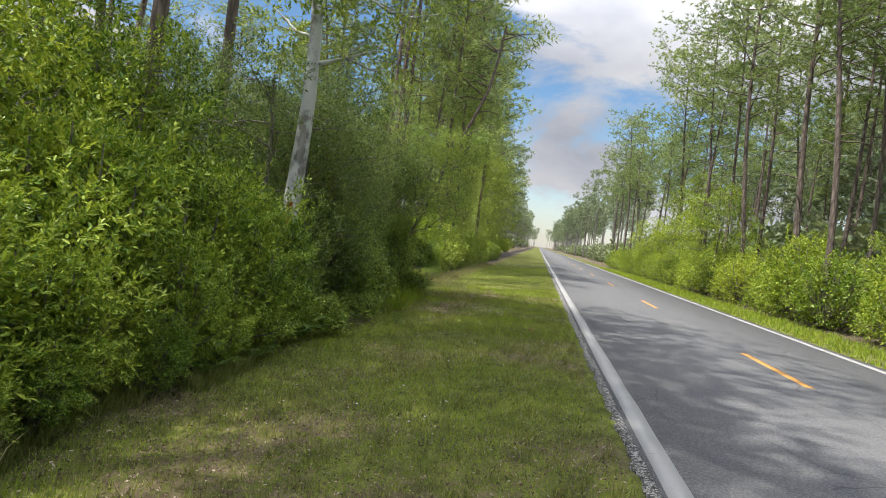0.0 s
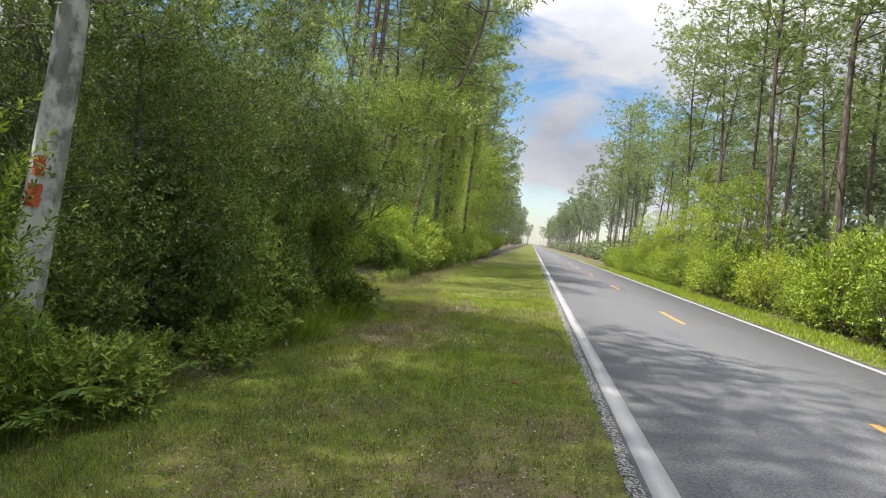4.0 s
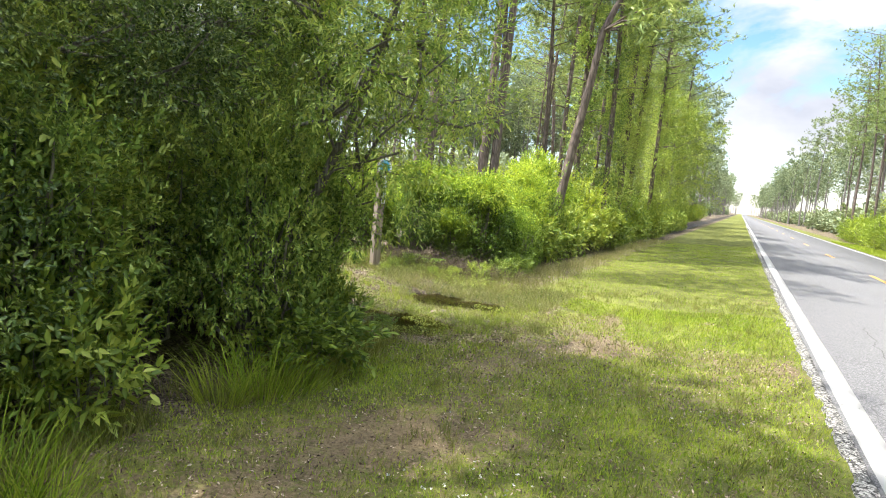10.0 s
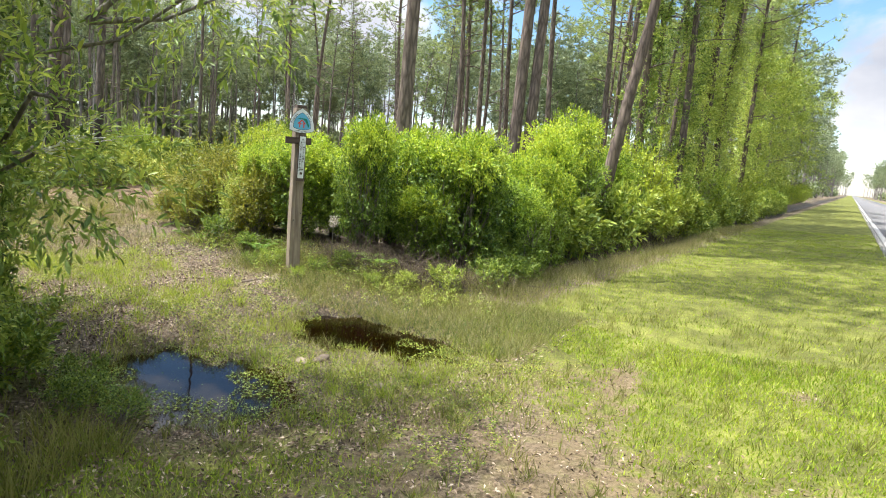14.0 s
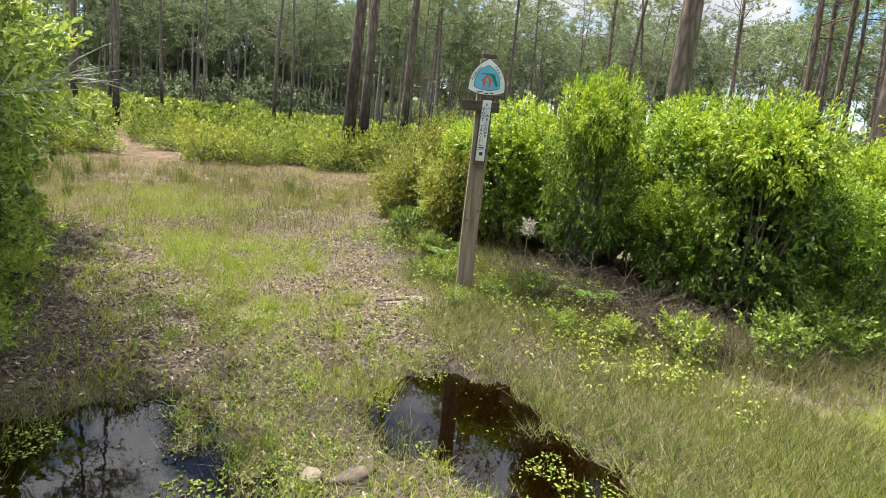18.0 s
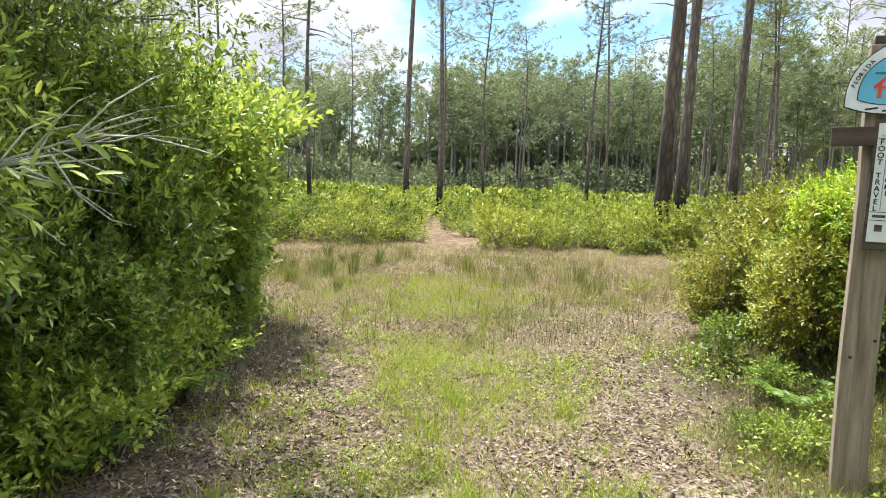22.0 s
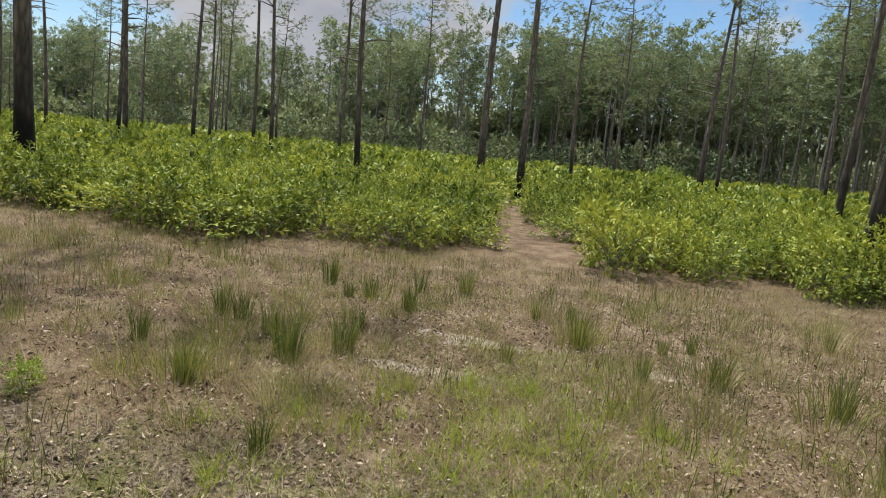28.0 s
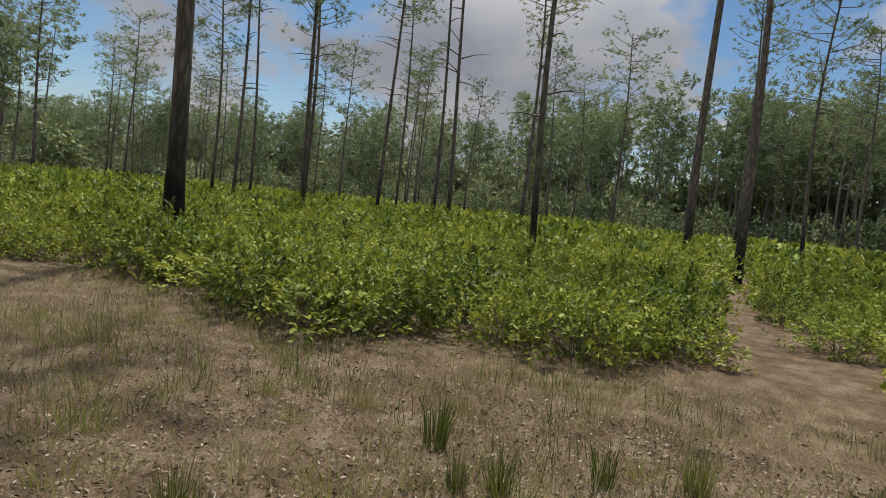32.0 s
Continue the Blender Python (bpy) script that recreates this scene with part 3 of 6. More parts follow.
def height_np(x, y):
    x, y = np.asarray(x, float), np.asarray(y, float)
    z = np.where(x < ROAD_L, -0.02 - 0.24 * ramp01(ROAD_L - x, -0.4, 4.4) + 0.13 * ramp01(-x, 4.4, 5.6) - 0.07 * ramp01(-x, 9.5, 13.5), 0.0)
    z = np.where(x > ROAD_R, -0.02 - 0.32 * ramp01(x - ROAD_R, 0, 3.4) * 0.6, z)
    z = np.where((x >= ROAD_L) & (x <= ROAD_R), -0.06, z)
    rough = np.where((x < ROAD_L - 0.15) | (x > ROAD_R + 0.2), 1.0, 0.0)
    calm = 1 - 0.85 * np.exp(-(np.maximum(np.abs(x + 4.0) - 1.2, 0) ** 2 + np.maximum(np.abs(y - 21.0) - 1.5, 0) ** 2) / 0.5)
    z = z + calm * rough * 0.018 * (np.sin(x * 2.3 + 1.7 * np.sin(y * 0.9)) + np.sin(y * 2.9 + 1.1 * np.sin(x * 1.7)))
    z = z + 0.3 * np.exp(-(((x + 7.4) / 2.8) ** 2 + ((y - 24.5) / 1.35) ** 2))
    ditch = ramp01(y, 24.2, 27.5) * np.exp(-(((x + 4.7 - 0.25 * np.sin(y * 0.4)) / 0.62) ** 2))
    z = z - 0.3 * ditch
    return z - 0.1 * puddle_depth(x, y)


def height(x, y):
    return float(height_np(np.array([x]), np.array([y]))[0])


def axis(*runs):
    out = []
    for a, b, step in runs:
        out.append(np.arange(a, b - 1e-6, step))
    return np.concatenate(out + [[runs[-1][1]]])


SANDY = [(-14.5, 20.6, 0.13, 0.75), (-13.55, 20.4, 0.15, 0.8), (-14.1, 22.2, 0.14, 0.3), (-5.95, 21.1, 0.2, 0.13), (-6.0, 22.45, 0.12, 0.3)]


def sand_np(x, y):
    """How sandy the ground is: 1 in the middle of the pale patches."""
    sand = 0.0 * x
    for sx, sy, a, b in SANDY:
        sand = np.maximum(sand, np.exp(-(((x - sx) / a) ** 2 + ((y - sy) / b) ** 2)))
    return sand


def build_ground():
    xs = axis((-900, -140, 95), (-140, -40, 10), (-40, -20, 1.0), (-20, -5.92, 0.16), (-5.92, -2.56, 0.07), (-2.56, 0.5, 0.16), (0.5, 1.1, 0.12), (1.1, 6.6, 1.1), (6.6, 9.8, 0.4), (9.8, 40, 3), (40, 140, 20), (140, 900, 95))
    ys = axis((-500, -60, 55), (-60, -2, 4), (-2, 18.8, 0.16), (18.8, 23.0, 0.07), (23.0, 32, 0.16), (32, 60, 0.7), (60, 160, 5), (160, 1600, 90))
    gx, gy = np.meshgrid(xs, ys, indexing="ij")
    z = height_np(gx, gy)
    v = np.stack([gx, gy, z], -1).reshape(-1, 3)
    n, m = len(xs), len(ys)
    i, j = np.meshgrid(np.arange(n - 1), np.arange(m - 1), indexing="ij")
    a = (i * m + j).ravel()
    me = smooth(mesh_of("ground", [(v, np.stack([a, a + m, a + m + 1, a + 1], -1))], GROUND))
    x, y = v[:, 0], v[:, 1]
    trail = np.exp(-(np.maximum(np.abs(y - 21.3) - 1.5, 0) / 0.7) ** 2)
    lit = ramp01(-x, 2.3, 3.6) * trail * (1 - ramp01(-x, 13.2, 15.5))
    under = ramp01(-x, 3.0, 3.8) * (1 - trail) * (1 - ramp01(-x, 12.2, 13.2))
    lit = np.maximum(lit, under * 0.95)
    lit = np.maximum(lit, ramp01(x, 9.2, 10.2))
    lit = np.maximum(lit, 0.52 * np.exp(-(((x + 1.9) / 1.3) ** 2 + ((y - 20.6) / 1.9) ** 2)))
    dry = ramp01(-x, 10.6, 13.2)
    sand = sand_np(x, y)
    wet_shade = np.maximum(puddle_depth(x, y) * 1.2, 0.9 * ramp01(y, 24.5, 27.5) * np.exp(-(((x + 4.75) / 0.75) ** 2)))
    wet_shade = np.maximum(wet_shade, 0.5 * np.exp(-(((x + 4.2) / 1.5) ** 2 + ((y - 21.1) / 1.9) ** 2)))
    wet_shade = np.maximum(wet_shade, 0.8 * np.exp(-(((x + 4.1) / 1.2) ** 2 + ((y - 22.55) / 0.8) ** 2)))
    # shade under the hedge, painted as a dark band on the soil
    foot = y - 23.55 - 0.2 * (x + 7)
    wet_shade = np.maximum(wet_shade, np.exp(-(((foot - 0.2) / 0.7) ** 2)) * ramp01(x, -9.5, -8.0) * ramp01(-x, 3.6, 4.3))
    # the thicket's shade on the left rut, also painted dark
    wet_shade = np.maximum(wet_shade, 0.42 * np.exp(-((y - 19.9) / 0.5) ** 2) * ramp01(-x, 4.2, 5.2) * ramp01(x, -10.5, -8.5))
    for key, val in (("litter", lit), ("dry", dry), ("sand", sand), ("wet_shade", wet_shade), ("bare", bare_np(x, y))):
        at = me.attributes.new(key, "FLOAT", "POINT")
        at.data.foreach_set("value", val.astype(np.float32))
    return tagged(new("ground", me), "mown verge, sandy trail and pine-flat ground with leaf litter", "ground", kind="structure")


build_ground()


def strip(name, x0, x1, y0, y1, z, material, label, category, step=2.0, wave=0.0, seed=1, parent=None):
    """A flat band along the road with slightly uneven edges and a turned-down rim."""
    rng = np.random.default_rng(seed)
    ys = np.arange(y0, y1 + step * 0.5, step)
    e0, e1 = rng.uniform(-wave, wave, len(ys)), rng.uniform(-wave, wave, len(ys))
    cols = [np.stack([x0 + e0, ys, np.full_like(ys, z - 0.05)], -1), np.stack([x0 + e0, ys, np.full_like(ys, z)], -1),
            np.stack([x1 + e1, ys, np.full_like(ys, z)], -1), np.stack([x1 + e1, ys, np.full_like(ys, z - 0.05)], -1)]
    v = np.stack(cols, 1).reshape(-1, 3)
    f = [[4 * i + k, 4 * i + k + 1, 4 * i + k + 5, 4 * i + k + 4] for i in range(len(ys) - 1) for k in range(3)]
    me = mesh_of(name, [(v, np.array(f)[:, ::-1])], material)
    if parent is not None:
        return part(name, me, parent, label)
    return tagged(new(name, me), label, category, kind="structure")


road = strip("road", ROAD_L, ROAD_R, -120, 1500, 0.0, ASPHALT, "worn grey asphalt two-lane road with fine cracks", "road", 1.0, 0.012)
strip("road_edge_grit", ROAD_L - 0.11, ROAD_L + 0.02, -30, 120, -0.006, GRIT, "loose grey grit along the asphalt edge", "road", 0.12, 0.035, 3, road)
strip("edge_line", 1.085, 1.28, -120, 1500, 0.004, PAINT_WHITE, "worn white edge line", "road marking", 1.0, 0.006, 5, road)
strip("edge_line", 6.66, 6.84, -120, 1500, 0.004, PAINT_WHITE, "worn white edge line", "road marking", 1.0, 0.006, 6, road)
for k in range(-4, 30):
    y0 = 10.05 + 12.19 * k
    strip("centre_dash", 4.13, 4.27, y0, y0 + 3.05, 0.004, PAINT_YELLOW, "faded yellow centre dash", "road marking", 0.61, 0.004, 40 + k, road)


def build_water(name, cx, cy, a, b, turn, z, label):
    bm = bmesh.new()
    ring = []
    for k in range(40):
        th = 2 * math.pi * k / 40
        ring.append(bm.verts.new((a * math.cos(th) * 1.5, b * math.sin(th) * 1.5, 0)))
    bm.faces.new(ring)
    ob = new(name, bm_mesh(name, bm, WATER))
    ob.matrix_basis = pose(cx, cy, z, 0, 0, turn)
    return tagged(ob, label, "puddle", kind="structure")


for cx, cy, a, b, turn in PUDDLES:
    build_water("water", cx, cy, a, b, turn, height_np(np.array([cx]), np.array([cy]))[0] + 0.086, "shallow tea-brown rain puddle across the trail mouth")
strip("water", -5.2, -4.3, 26.5, 33.5, -0.455, WATER, "dark brown standing water in the roadside ditch", "ditch water", 2.0, 0.1, 9)


# ---- trees ----
def pine_meshes(name, seed, tall, radius, crown_from, clumps, blades, needle, bark, reach=2.6, bend=0.5, stubs=5, mat=None, bare=False):
    """Trunk, limbs and needle clumps of a pine at the origin."""
    rng = np.random.default_rng(seed)
    t = np.linspace(0, 1, 14)
    ph, ph2 = rng.uniform(0, 6.28, 2)
    line = np.stack([bend * np.sin(t * 2.4 + ph) * t, bend * np.sin(t * 3.1 + ph2) * t, t * tall - 0.1], -1)
    rad = radius * (1 - 0.78 * t ** 1.15) + radius * 0.35 * np.exp(-t * 40)
    limbs, fol = [tube(line[::3] if bare else line, rad[::3] if bare else rad, 5 if bare else 9, 0.05, rng)], []
    n_limb = min(40, clumps // 3) if bare else min(34, max(8, clumps // 7))
    ends = []
    for i in range(n_limb):
        s = crown_from + (1 - crown_from) * ((i + rng.uniform(0, 1)) / n_limb) ** 0.85
        s = min(s, 0.985)
        o = np.array([np.interp(s, t, line[:, k]) for k in range(3)])
        th = rng.uniform(0, 6.28)
        prof = 0.35 + 0.85 * math.sin(math.pi * (0.12 + 0.66 * (s - crown_from) / (1 - crown_from)))
        ln = reach * prof * rng.uniform(0.55, 1.15)
        u = np.array([math.cos(th), math.sin(th), rng.uniform(0.05, 0.55)])
        mid = o + u * ln * 0.5 + [0, 0, rng.uniform(-0.12, 0.1) * ln]
        end = o + u * ln + [0, 0, rng.uniform(0.0, 0.25) * ln]
        if not bare:
            limbs.append(tube([o, mid, end], [radius * 0.26, radius * 0.16, 0.012], 4))
        many = max(2, int(clumps / n_limb))
        pads = [rng.uniform(0.4, 1.05) for _ in range(2 if ln < reach * 0.6 else 3)] + [1.0]
        for i in range(many):
            q = rng.uniform(0.35, 1.08) if bare else pads[i % len(pads)]
            base = (o + (mid - o) * 2 * q) if q < 0.5 else mid + (end - mid) * (2 * q - 1)
            if not bare and i < len(pads):
                off = [rng.normal() * 0.3 for _ in pads]
            if bare:
                ends.append((base + rng.normal(size=3) * np.array([0.3, 0.3, 0.17]) * reach * 0.36, u))
            else:
                side = np.array([-u[1], u[0], 0.0]) * off[i % len(pads)] * reach * 0.4
                ends.append((base + side + rng.normal(size=3) * np.array([0.15, 0.15, 0.075]) * reach, u))
    for _ in range(stubs):
        s = rng.uniform(crown_from * 0.5, crown_from)
        o = np.array([np.interp(s, t, line[:, k]) for k in range(3)])
        th = rng.uniform(0, 6.28)
        u = np.array([math.cos(th), math.sin(th), rng.uniform(-0.15, 0.4)])
        ln = rng.uniform(0.4, 1.7)
        limbs.append(tube([o, o + u * ln * 0.5 + [0, 0, 0.08], o + u * ln], [0.035, 0.022, 0.006], 4))
    p = np.array([e[0] for e in ends])
    u = np.array([e[1] for e in ends])
    ln, wd = needle
    for _ in range(blades):
        d = unit(rng.normal(size=p.shape) * [1, 1, 0.7] + u * 0.4 + [0, 0, 0.25])
        side = unit(np.cross(d, rng.normal(size=p.shape)))
        k = rng.uniform(0.6, 1.25, (len(p), 1))
        q = p + rng.normal(size=p.shape) * ln * (0.3 if bare else 0.13)
        v = np.stack([q - side * wd * 0.5 * k, q + side * wd * 0.5 * k, q + d * ln * k], 1).reshape(-1, 3)
        fol.append((v, np.arange(len(v)).reshape(-1, 3)))
    return (smooth(mesh_of(name + "_trunk", limbs, bark)), mesh_of(name + "_needles", fol, mat or NEEDLE))


def pine_kind(label, group, *args, **kw):
    a, c = pine_meshes(*args, **kw)
    return Kind("pine_tree", label, "tree", group, [("trunk", a, ""), ("crown", c, "")])


ROAD_PINES = [pine_kind("tall slender pine with a rounded green crown beside the road", "roadside pines", "road_pine", 100 + k, 19 + 1.6 * (k % 3), 0.125 + 0.02 * (k % 3), 0.47 + 0.08 * (k % 2), 800, 15, (0.25, 0.044), BARK_PINE, 2.9, 0.7 + 0.3 * (k % 2), 6) for k in range(5)]
THICKET_PINES = [pine_kind("tall pine with a high crown behind the roadside thicket", "roadside pines", "thicket_pine", 120 + k, 21 + 1.2 * k, 0.14, 0.6, 760, 15, (0.27, 0.042), BARK_PINE, 3.0, 0.7, 7) for k in range(2)]
FIELD_PINES = [pine_kind("thin longleaf pine with a fire-blackened lower trunk and sparse crown", "field pines", "field_pine", 200 + k, 15.5 + 1.8 * (k % 3), 0.105 + 0.015 * (k % 2), 0.55 + 0.08 * (k % 3), 360, 14, (0.24, 0.036), BARK_CHAR, 2.0, 0.5, 9, NEEDLE_FIELD) for k in range(5)]
BARE_PINE = pine_kind("tall straight pine trunk blackened by fire with its crown high above", "field pines", "bare_pine", 251, 24, 0.165, 0.74, 400, 14, (0.26, 0.04), BARK_CHAR, 2.6, 0.55, 7, NEEDLE_FIELD)
STOUT_PINE = pine_kind("stout old pine with thick plated brown bark", "old pines by the trail", "stout_pine", 261, 23, 0.165, 0.66, 460, 14, (0.38, 0.055), BARK_PINE, 3.2, 0.35, 5)
FAR_PARTS = [pine_meshes("far_pine", 300 + k, 15.5 + 1.5 * (k % 3), 0.15, 0.42 + 0.08 * (k % 3), 114, 13, (0.5, 0.165), BARK_CHAR, 2.7, 0.4, 0, NEEDLE_HAZED, True) for k in range(4)]


def arrays(me):
    v = np.empty(len(me.vertices) * 3, np.float32)
    me.vertices.foreach_get("co", v)
    n = me.polygons[0].loop_total
    f = np.empty(len(me.loops), np.int32)
    me.loops.foreach_get("vertex_index", f)
    return v.reshape(-1, 3), f.reshape(-1, n)


def spread(me, spots, rng):
    """Copies of a mesh at (x, y, z, scale, stretch), turned at random, as chunks."""
    v, f = arrays(me)
    out = []
    for x, y, z, s, st in spots:
        th = rng.uniform(0, 6.28)
        c, sn = math.cos(th) * s, math.sin(th) * s
        out.append((np.stack([v[:, 0] * c - v[:, 1] * sn + x, v[:, 0] * sn + v[:, 1] * c + y, v[:, 2] * s * st + z], -1), f))
    return out


def stuff(name, chunks, material, label, category):
    return tagged(new(name, mesh_of(name, chunks, material)), label, category, kind="stuff")


rng = np.random.default_rng(11)

# single pines along the right side of the road
for x, y, k, s in [(11.2, 19.5, 0, 1.0), (10.8, 25.8, 1, 0.95), (12.6, 33.5, 2, 1.08), (11.5, 42.0, 3, 1.0), (14.5, 45.5, 4, 1.05), (13.6, 29.0, 3, 0.98), (17.0, 38.0, 0, 1.06)]:
    ROAD_PINES[k].place(x, y, scale=s, turn=rng.uniform(0, 360))
for k in range(72):
    y = rng.uniform(-14, 120)
    x = 10.6 + rng.exponential(9.0) + (1.2 if y > 60 else 0)
    kind, s, tn, lean = rng.integers(5), rng.uniform(0.8, 1.1), rng.uniform(0, 360), (rng.normal() * 1.2, rng.normal() * 1.2)
    if k % 5 != 4:
        ROAD_PINES[kind].place(x, y, scale=s, turn=tn, lean=lean)
# the left side beyond the trail
for x, y, k, s in [(-6.75, 26.1, 5, 0.8), (-8.3, 33.5, 5, 1.08), (-7.95, 33.7, 5, 1.0), (-7.2, 40.0, 3, 0.95), (-6.4, 48.0, 0, 1.0), (-6.8, 57, 1, 1.0)]:
    (STOUT_PINE if k == 5 else ROAD_PINES[k]).place(x, y, scale=s, turn=rng.uniform(0, 360))
for _ in range(46):
    y = rng.uniform(34, 120)
    x = -7.3 - rng.exponential(12.0)
    if x < -17 and y < 40:
        continue
    ROAD_PINES[rng.integers(5)].place(x, y, scale=rng.uniform(0.75, 1.05), turn=rng.uniform(0, 360), lean=(rng.normal() * 1.2, rng.normal() * 1.2))
# behind the thicket on the near side of the trail
for x, y, k, s in [(-6.0, 2.4, 0, 1.0), (-6.3, 5.8, 1, 1.05), (-6.4, 9.2, 1, 1.0), (-7.4, 13.2, 0, 1.05), (-10.5, 13.6, 1, 0.93), (-13.0, 8.5, 0, 0.95), (-12.5, 14.0, 1, 0.93), (-14.0, 3.0, 1, 1.0), (-5.8, -4.0, 0, 1.0), (-6.2, -9, 0, 1.0), (-7.9, -1.4, 1, 1.0), (-7.4, 4.2, 0, 1.0), (-7.9, 7.6, 1, 1.0), (-5.7, -0.6, 1, 0.96)]:
    THICKET_PINES[k].place(x, y, scale=s, turn=rng.uniform(0, 360))

# the open pine field
CHAR_STOUT = pine_kind("stout old pine with a fire-blackened trunk among the shrubs", "field pines", "charred_stout_pine", 262, 23, 0.17, 0.7, 160, 16, (0.46, 0.06), BARK_CHAR, 3.0, 0.3, 6)
CHAR_STOUT.place(-22.5, 9.5, scale=1.15, turn=40)
for x, y, s, tilt in [(-20.6, 27.1, 1.12, 7), (-21.5, 27.9, 1.02, 1.0), (-25.2, 31.1, 1.0, 3)]:
    CHAR_STOUT.place(x, y, scale=s, turn=rng.uniform(0, 360), lean=(tilt, 0))
BARE_PINE.place(-36.9, 19.2, scale=1.0, turn=20)
BARE_PINE.place(-36.4, 20.95, scale=0.92, turn=200, lean=(0, 1.5))
for x, y, k, s in [(-37, 2.1, 0, 1.0), (-46, 1, 1, 1.1), (-43.7, 5.8, 2, 1.0), (-42, 29.9, 3, 1.05), (-28, 29.9, 4, 1.05), (-42.1, -8.5, 0, 1.0), (-42.4, -7, 1, 1.05), (-44.2, -7.3, 2, 1.0), (-28.4, 15.9, 0, 0.95), (-32.3, 5.6, 3, 0.95), (-38.5, 9.0, 4, 1.0), (-43, 11, 1, 0.9), (-52, -1.0, 2, 1.0), (-40, -22, 3, 1.0), (-48.0, 24.0, 0, 1.05), (-55, 21, 1, 1.0), (-50, 33, 2, 1.1), (-33, 36, 0, 0.85), (-52, 14, 3, 0.85)]:
    FIELD_PINES[k].place(x, y, scale=s, turn=rng.uniform(0, 360))
for _ in range(34):
    x, y = rng.uniform(-95, -52), rng.uniform(-60, 70)
    FIELD_PINES[rng.integers(5)].place(x, y, scale=rng.uniform(0.8, 1.1), turn=rng.uniform(0, 360), lean=(rng.normal(), rng.normal()))
for _ in range(20):
    x, y = rng.uniform(-50, -24), rng.uniform(36, 66)
    FIELD_PINES[rng.integers(5)].place(x, y, scale=rng.uniform(0.7, 0.95), turn=rng.uniform(0, 360), lean=(rng.normal(), rng.normal()))


# far woods: joined
spots = [[], [], [], []]
for _ in range(400):
    y = rng.uniform(-152, 105)
    spots[rng.integers(4)].append((rng.uniform(-135, -97), y, -0.3, rng.uniform(0.92, 1.25) * (0.8 if y < -15 else 1.0), 1.0))
for _ in range(110):
    spots[rng.integers(4)].append((rng.uniform(-97, -68), rng.uniform(52, 110), -0.3, rng.uniform(0.9, 1.2), 1.0))
for _ in range(80):
    spots[rng.integers(4)].append((rng.uniform(-135, -98), rng.uniform(20, 100), -0.3, rng.uniform(1.05, 1.3), 1.0))
for _ in range(120):
    spots[rng.integers(4)].append((rng.uniform(-70, -10), rng.uniform(85, 130), -0.3, rng.uniform(0.9, 1.15), 1.05))
for _ in range(70):
    spots[rng.integers(4)].append((rng.uniform(-60, -14), rng.uniform(-70, -45), -0.3, rng.uniform(0.9, 1.15), 1.0))
for _ in range(120):
    y = rng.uniform(110, 620)
    spots[rng.integers(4)].append((-6.0 - rng.exponential(7.0) - y * 0.004, y, -0.3, rng.uniform(1.0, 1.3), 1.0))
    spots[rng.integers(4)].append((11.5 + rng.exponential(7.0) + y * 0.004, rng.uniform(110, 620), -0.3, rng.uniform(1.0, 1.3), 1.0))
for _ in range(130):
    spots[rng.integers(4)].append((26 + rng.exponential(14.0), rng.uniform(-30, 115), -0.3, rng.uniform(0.95, 1.2), 1.0))
for _ in range(50):
    spots[rng.integers(4)].append((rng.choice([-1, 1]) * rng.uniform(6, 40) + 4, rng.uniform(620, 900), -0.5, 1.3, 1.0))
woods = thing("far_woods", "distant pine woods closing the view all round", "woods", kind="stuff")
trunks, crowns = [], []
for (a, c), s in zip(FAR_PARTS, spots):
    trunks += spread(a, s, np.random.default_rng(21))
    crowns += spread(c, s, np.random.default_rng(21))
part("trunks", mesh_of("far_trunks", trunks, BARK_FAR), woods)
part("crowns", mesh_of("far_crowns", crowns, NEEDLE_HAZED), woods)


def broadleaf(name, seed, tall, radius, n_lobes, n_sprig, leaf, material, spread_=2.2, bark=BARK_GREY, low=0.3, lean=(0.0, 0.0)):
    """Trunk, limbs and foliage of a small broad-leaved tree."""
    r = np.random.default_rng(seed)
    t = np.linspace(0, 1, 9)
    line = np.stack([lean[0] * t * tall + 0.12 * np.sin(t * 5 + seed), lean[1] * t * tall + 0.1 * np.sin(t * 4), t * tall * 0.85 - 0.1], -1)
    trunks = [tube(line, radius * (1 - 0.72 * t), 10, 0.05, r)]
    limbs, fol = [], []
    for i in range(n_lobes):
        s = low + (0.98 - low) * (i + r.uniform(0, 0.8)) / n_lobes
        o = np.array([np.interp(s, t, line[:, k]) for k in range(3)])
        th = 2.4 * i + r.uniform(-0.4, 0.4)
        ln = spread_ * (1.1 - 0.55 * abs(s - 0.5)) * r.uniform(0.45, 1.0) * (0.5 if s > 0.85 else 1)
        c = o + [math.cos(th) * ln, math.sin(th) * ln, r.uniform(0.1, 0.8)]
        limbs.append(tube([o, (o + c) / 2 + r.normal(size=3) * 0.12, c], [radius * 0.26, radius * 0.15, 0.01], 6))
        for _ in range(3):
            e = c + unit(r.normal(size=3)) * 0.5
            limbs.append(tube([(o + c) / 2, (o + c) / 4 + e / 2 + r.normal(size=3) * 0.08, e], [0.022, 0.014, 0.005], 4))
        rad = np.array([r.uniform(0.7, 1.15), r.uniform(0.7, 1.15), r.uniform(0.5, 0.85)]) * spread_ * 0.48
        p, d = lobe(c, rad, n_sprig // n_lobes, r, 0.3, 0.3)
        fol.append(sprigs(p, d - np.array([0, 0, 0.35]), *leaf, r))
    return smooth(mesh_of(name + "_trunk", trunks + limbs, bark)), mesh_of(name + "_leaves", fol, material)


def tree_kind(name, label, group, meshes):
    return Kind(name, label, "tree", group, [("trunk", meshes[0], ""), ("crown", meshes[1], "")])


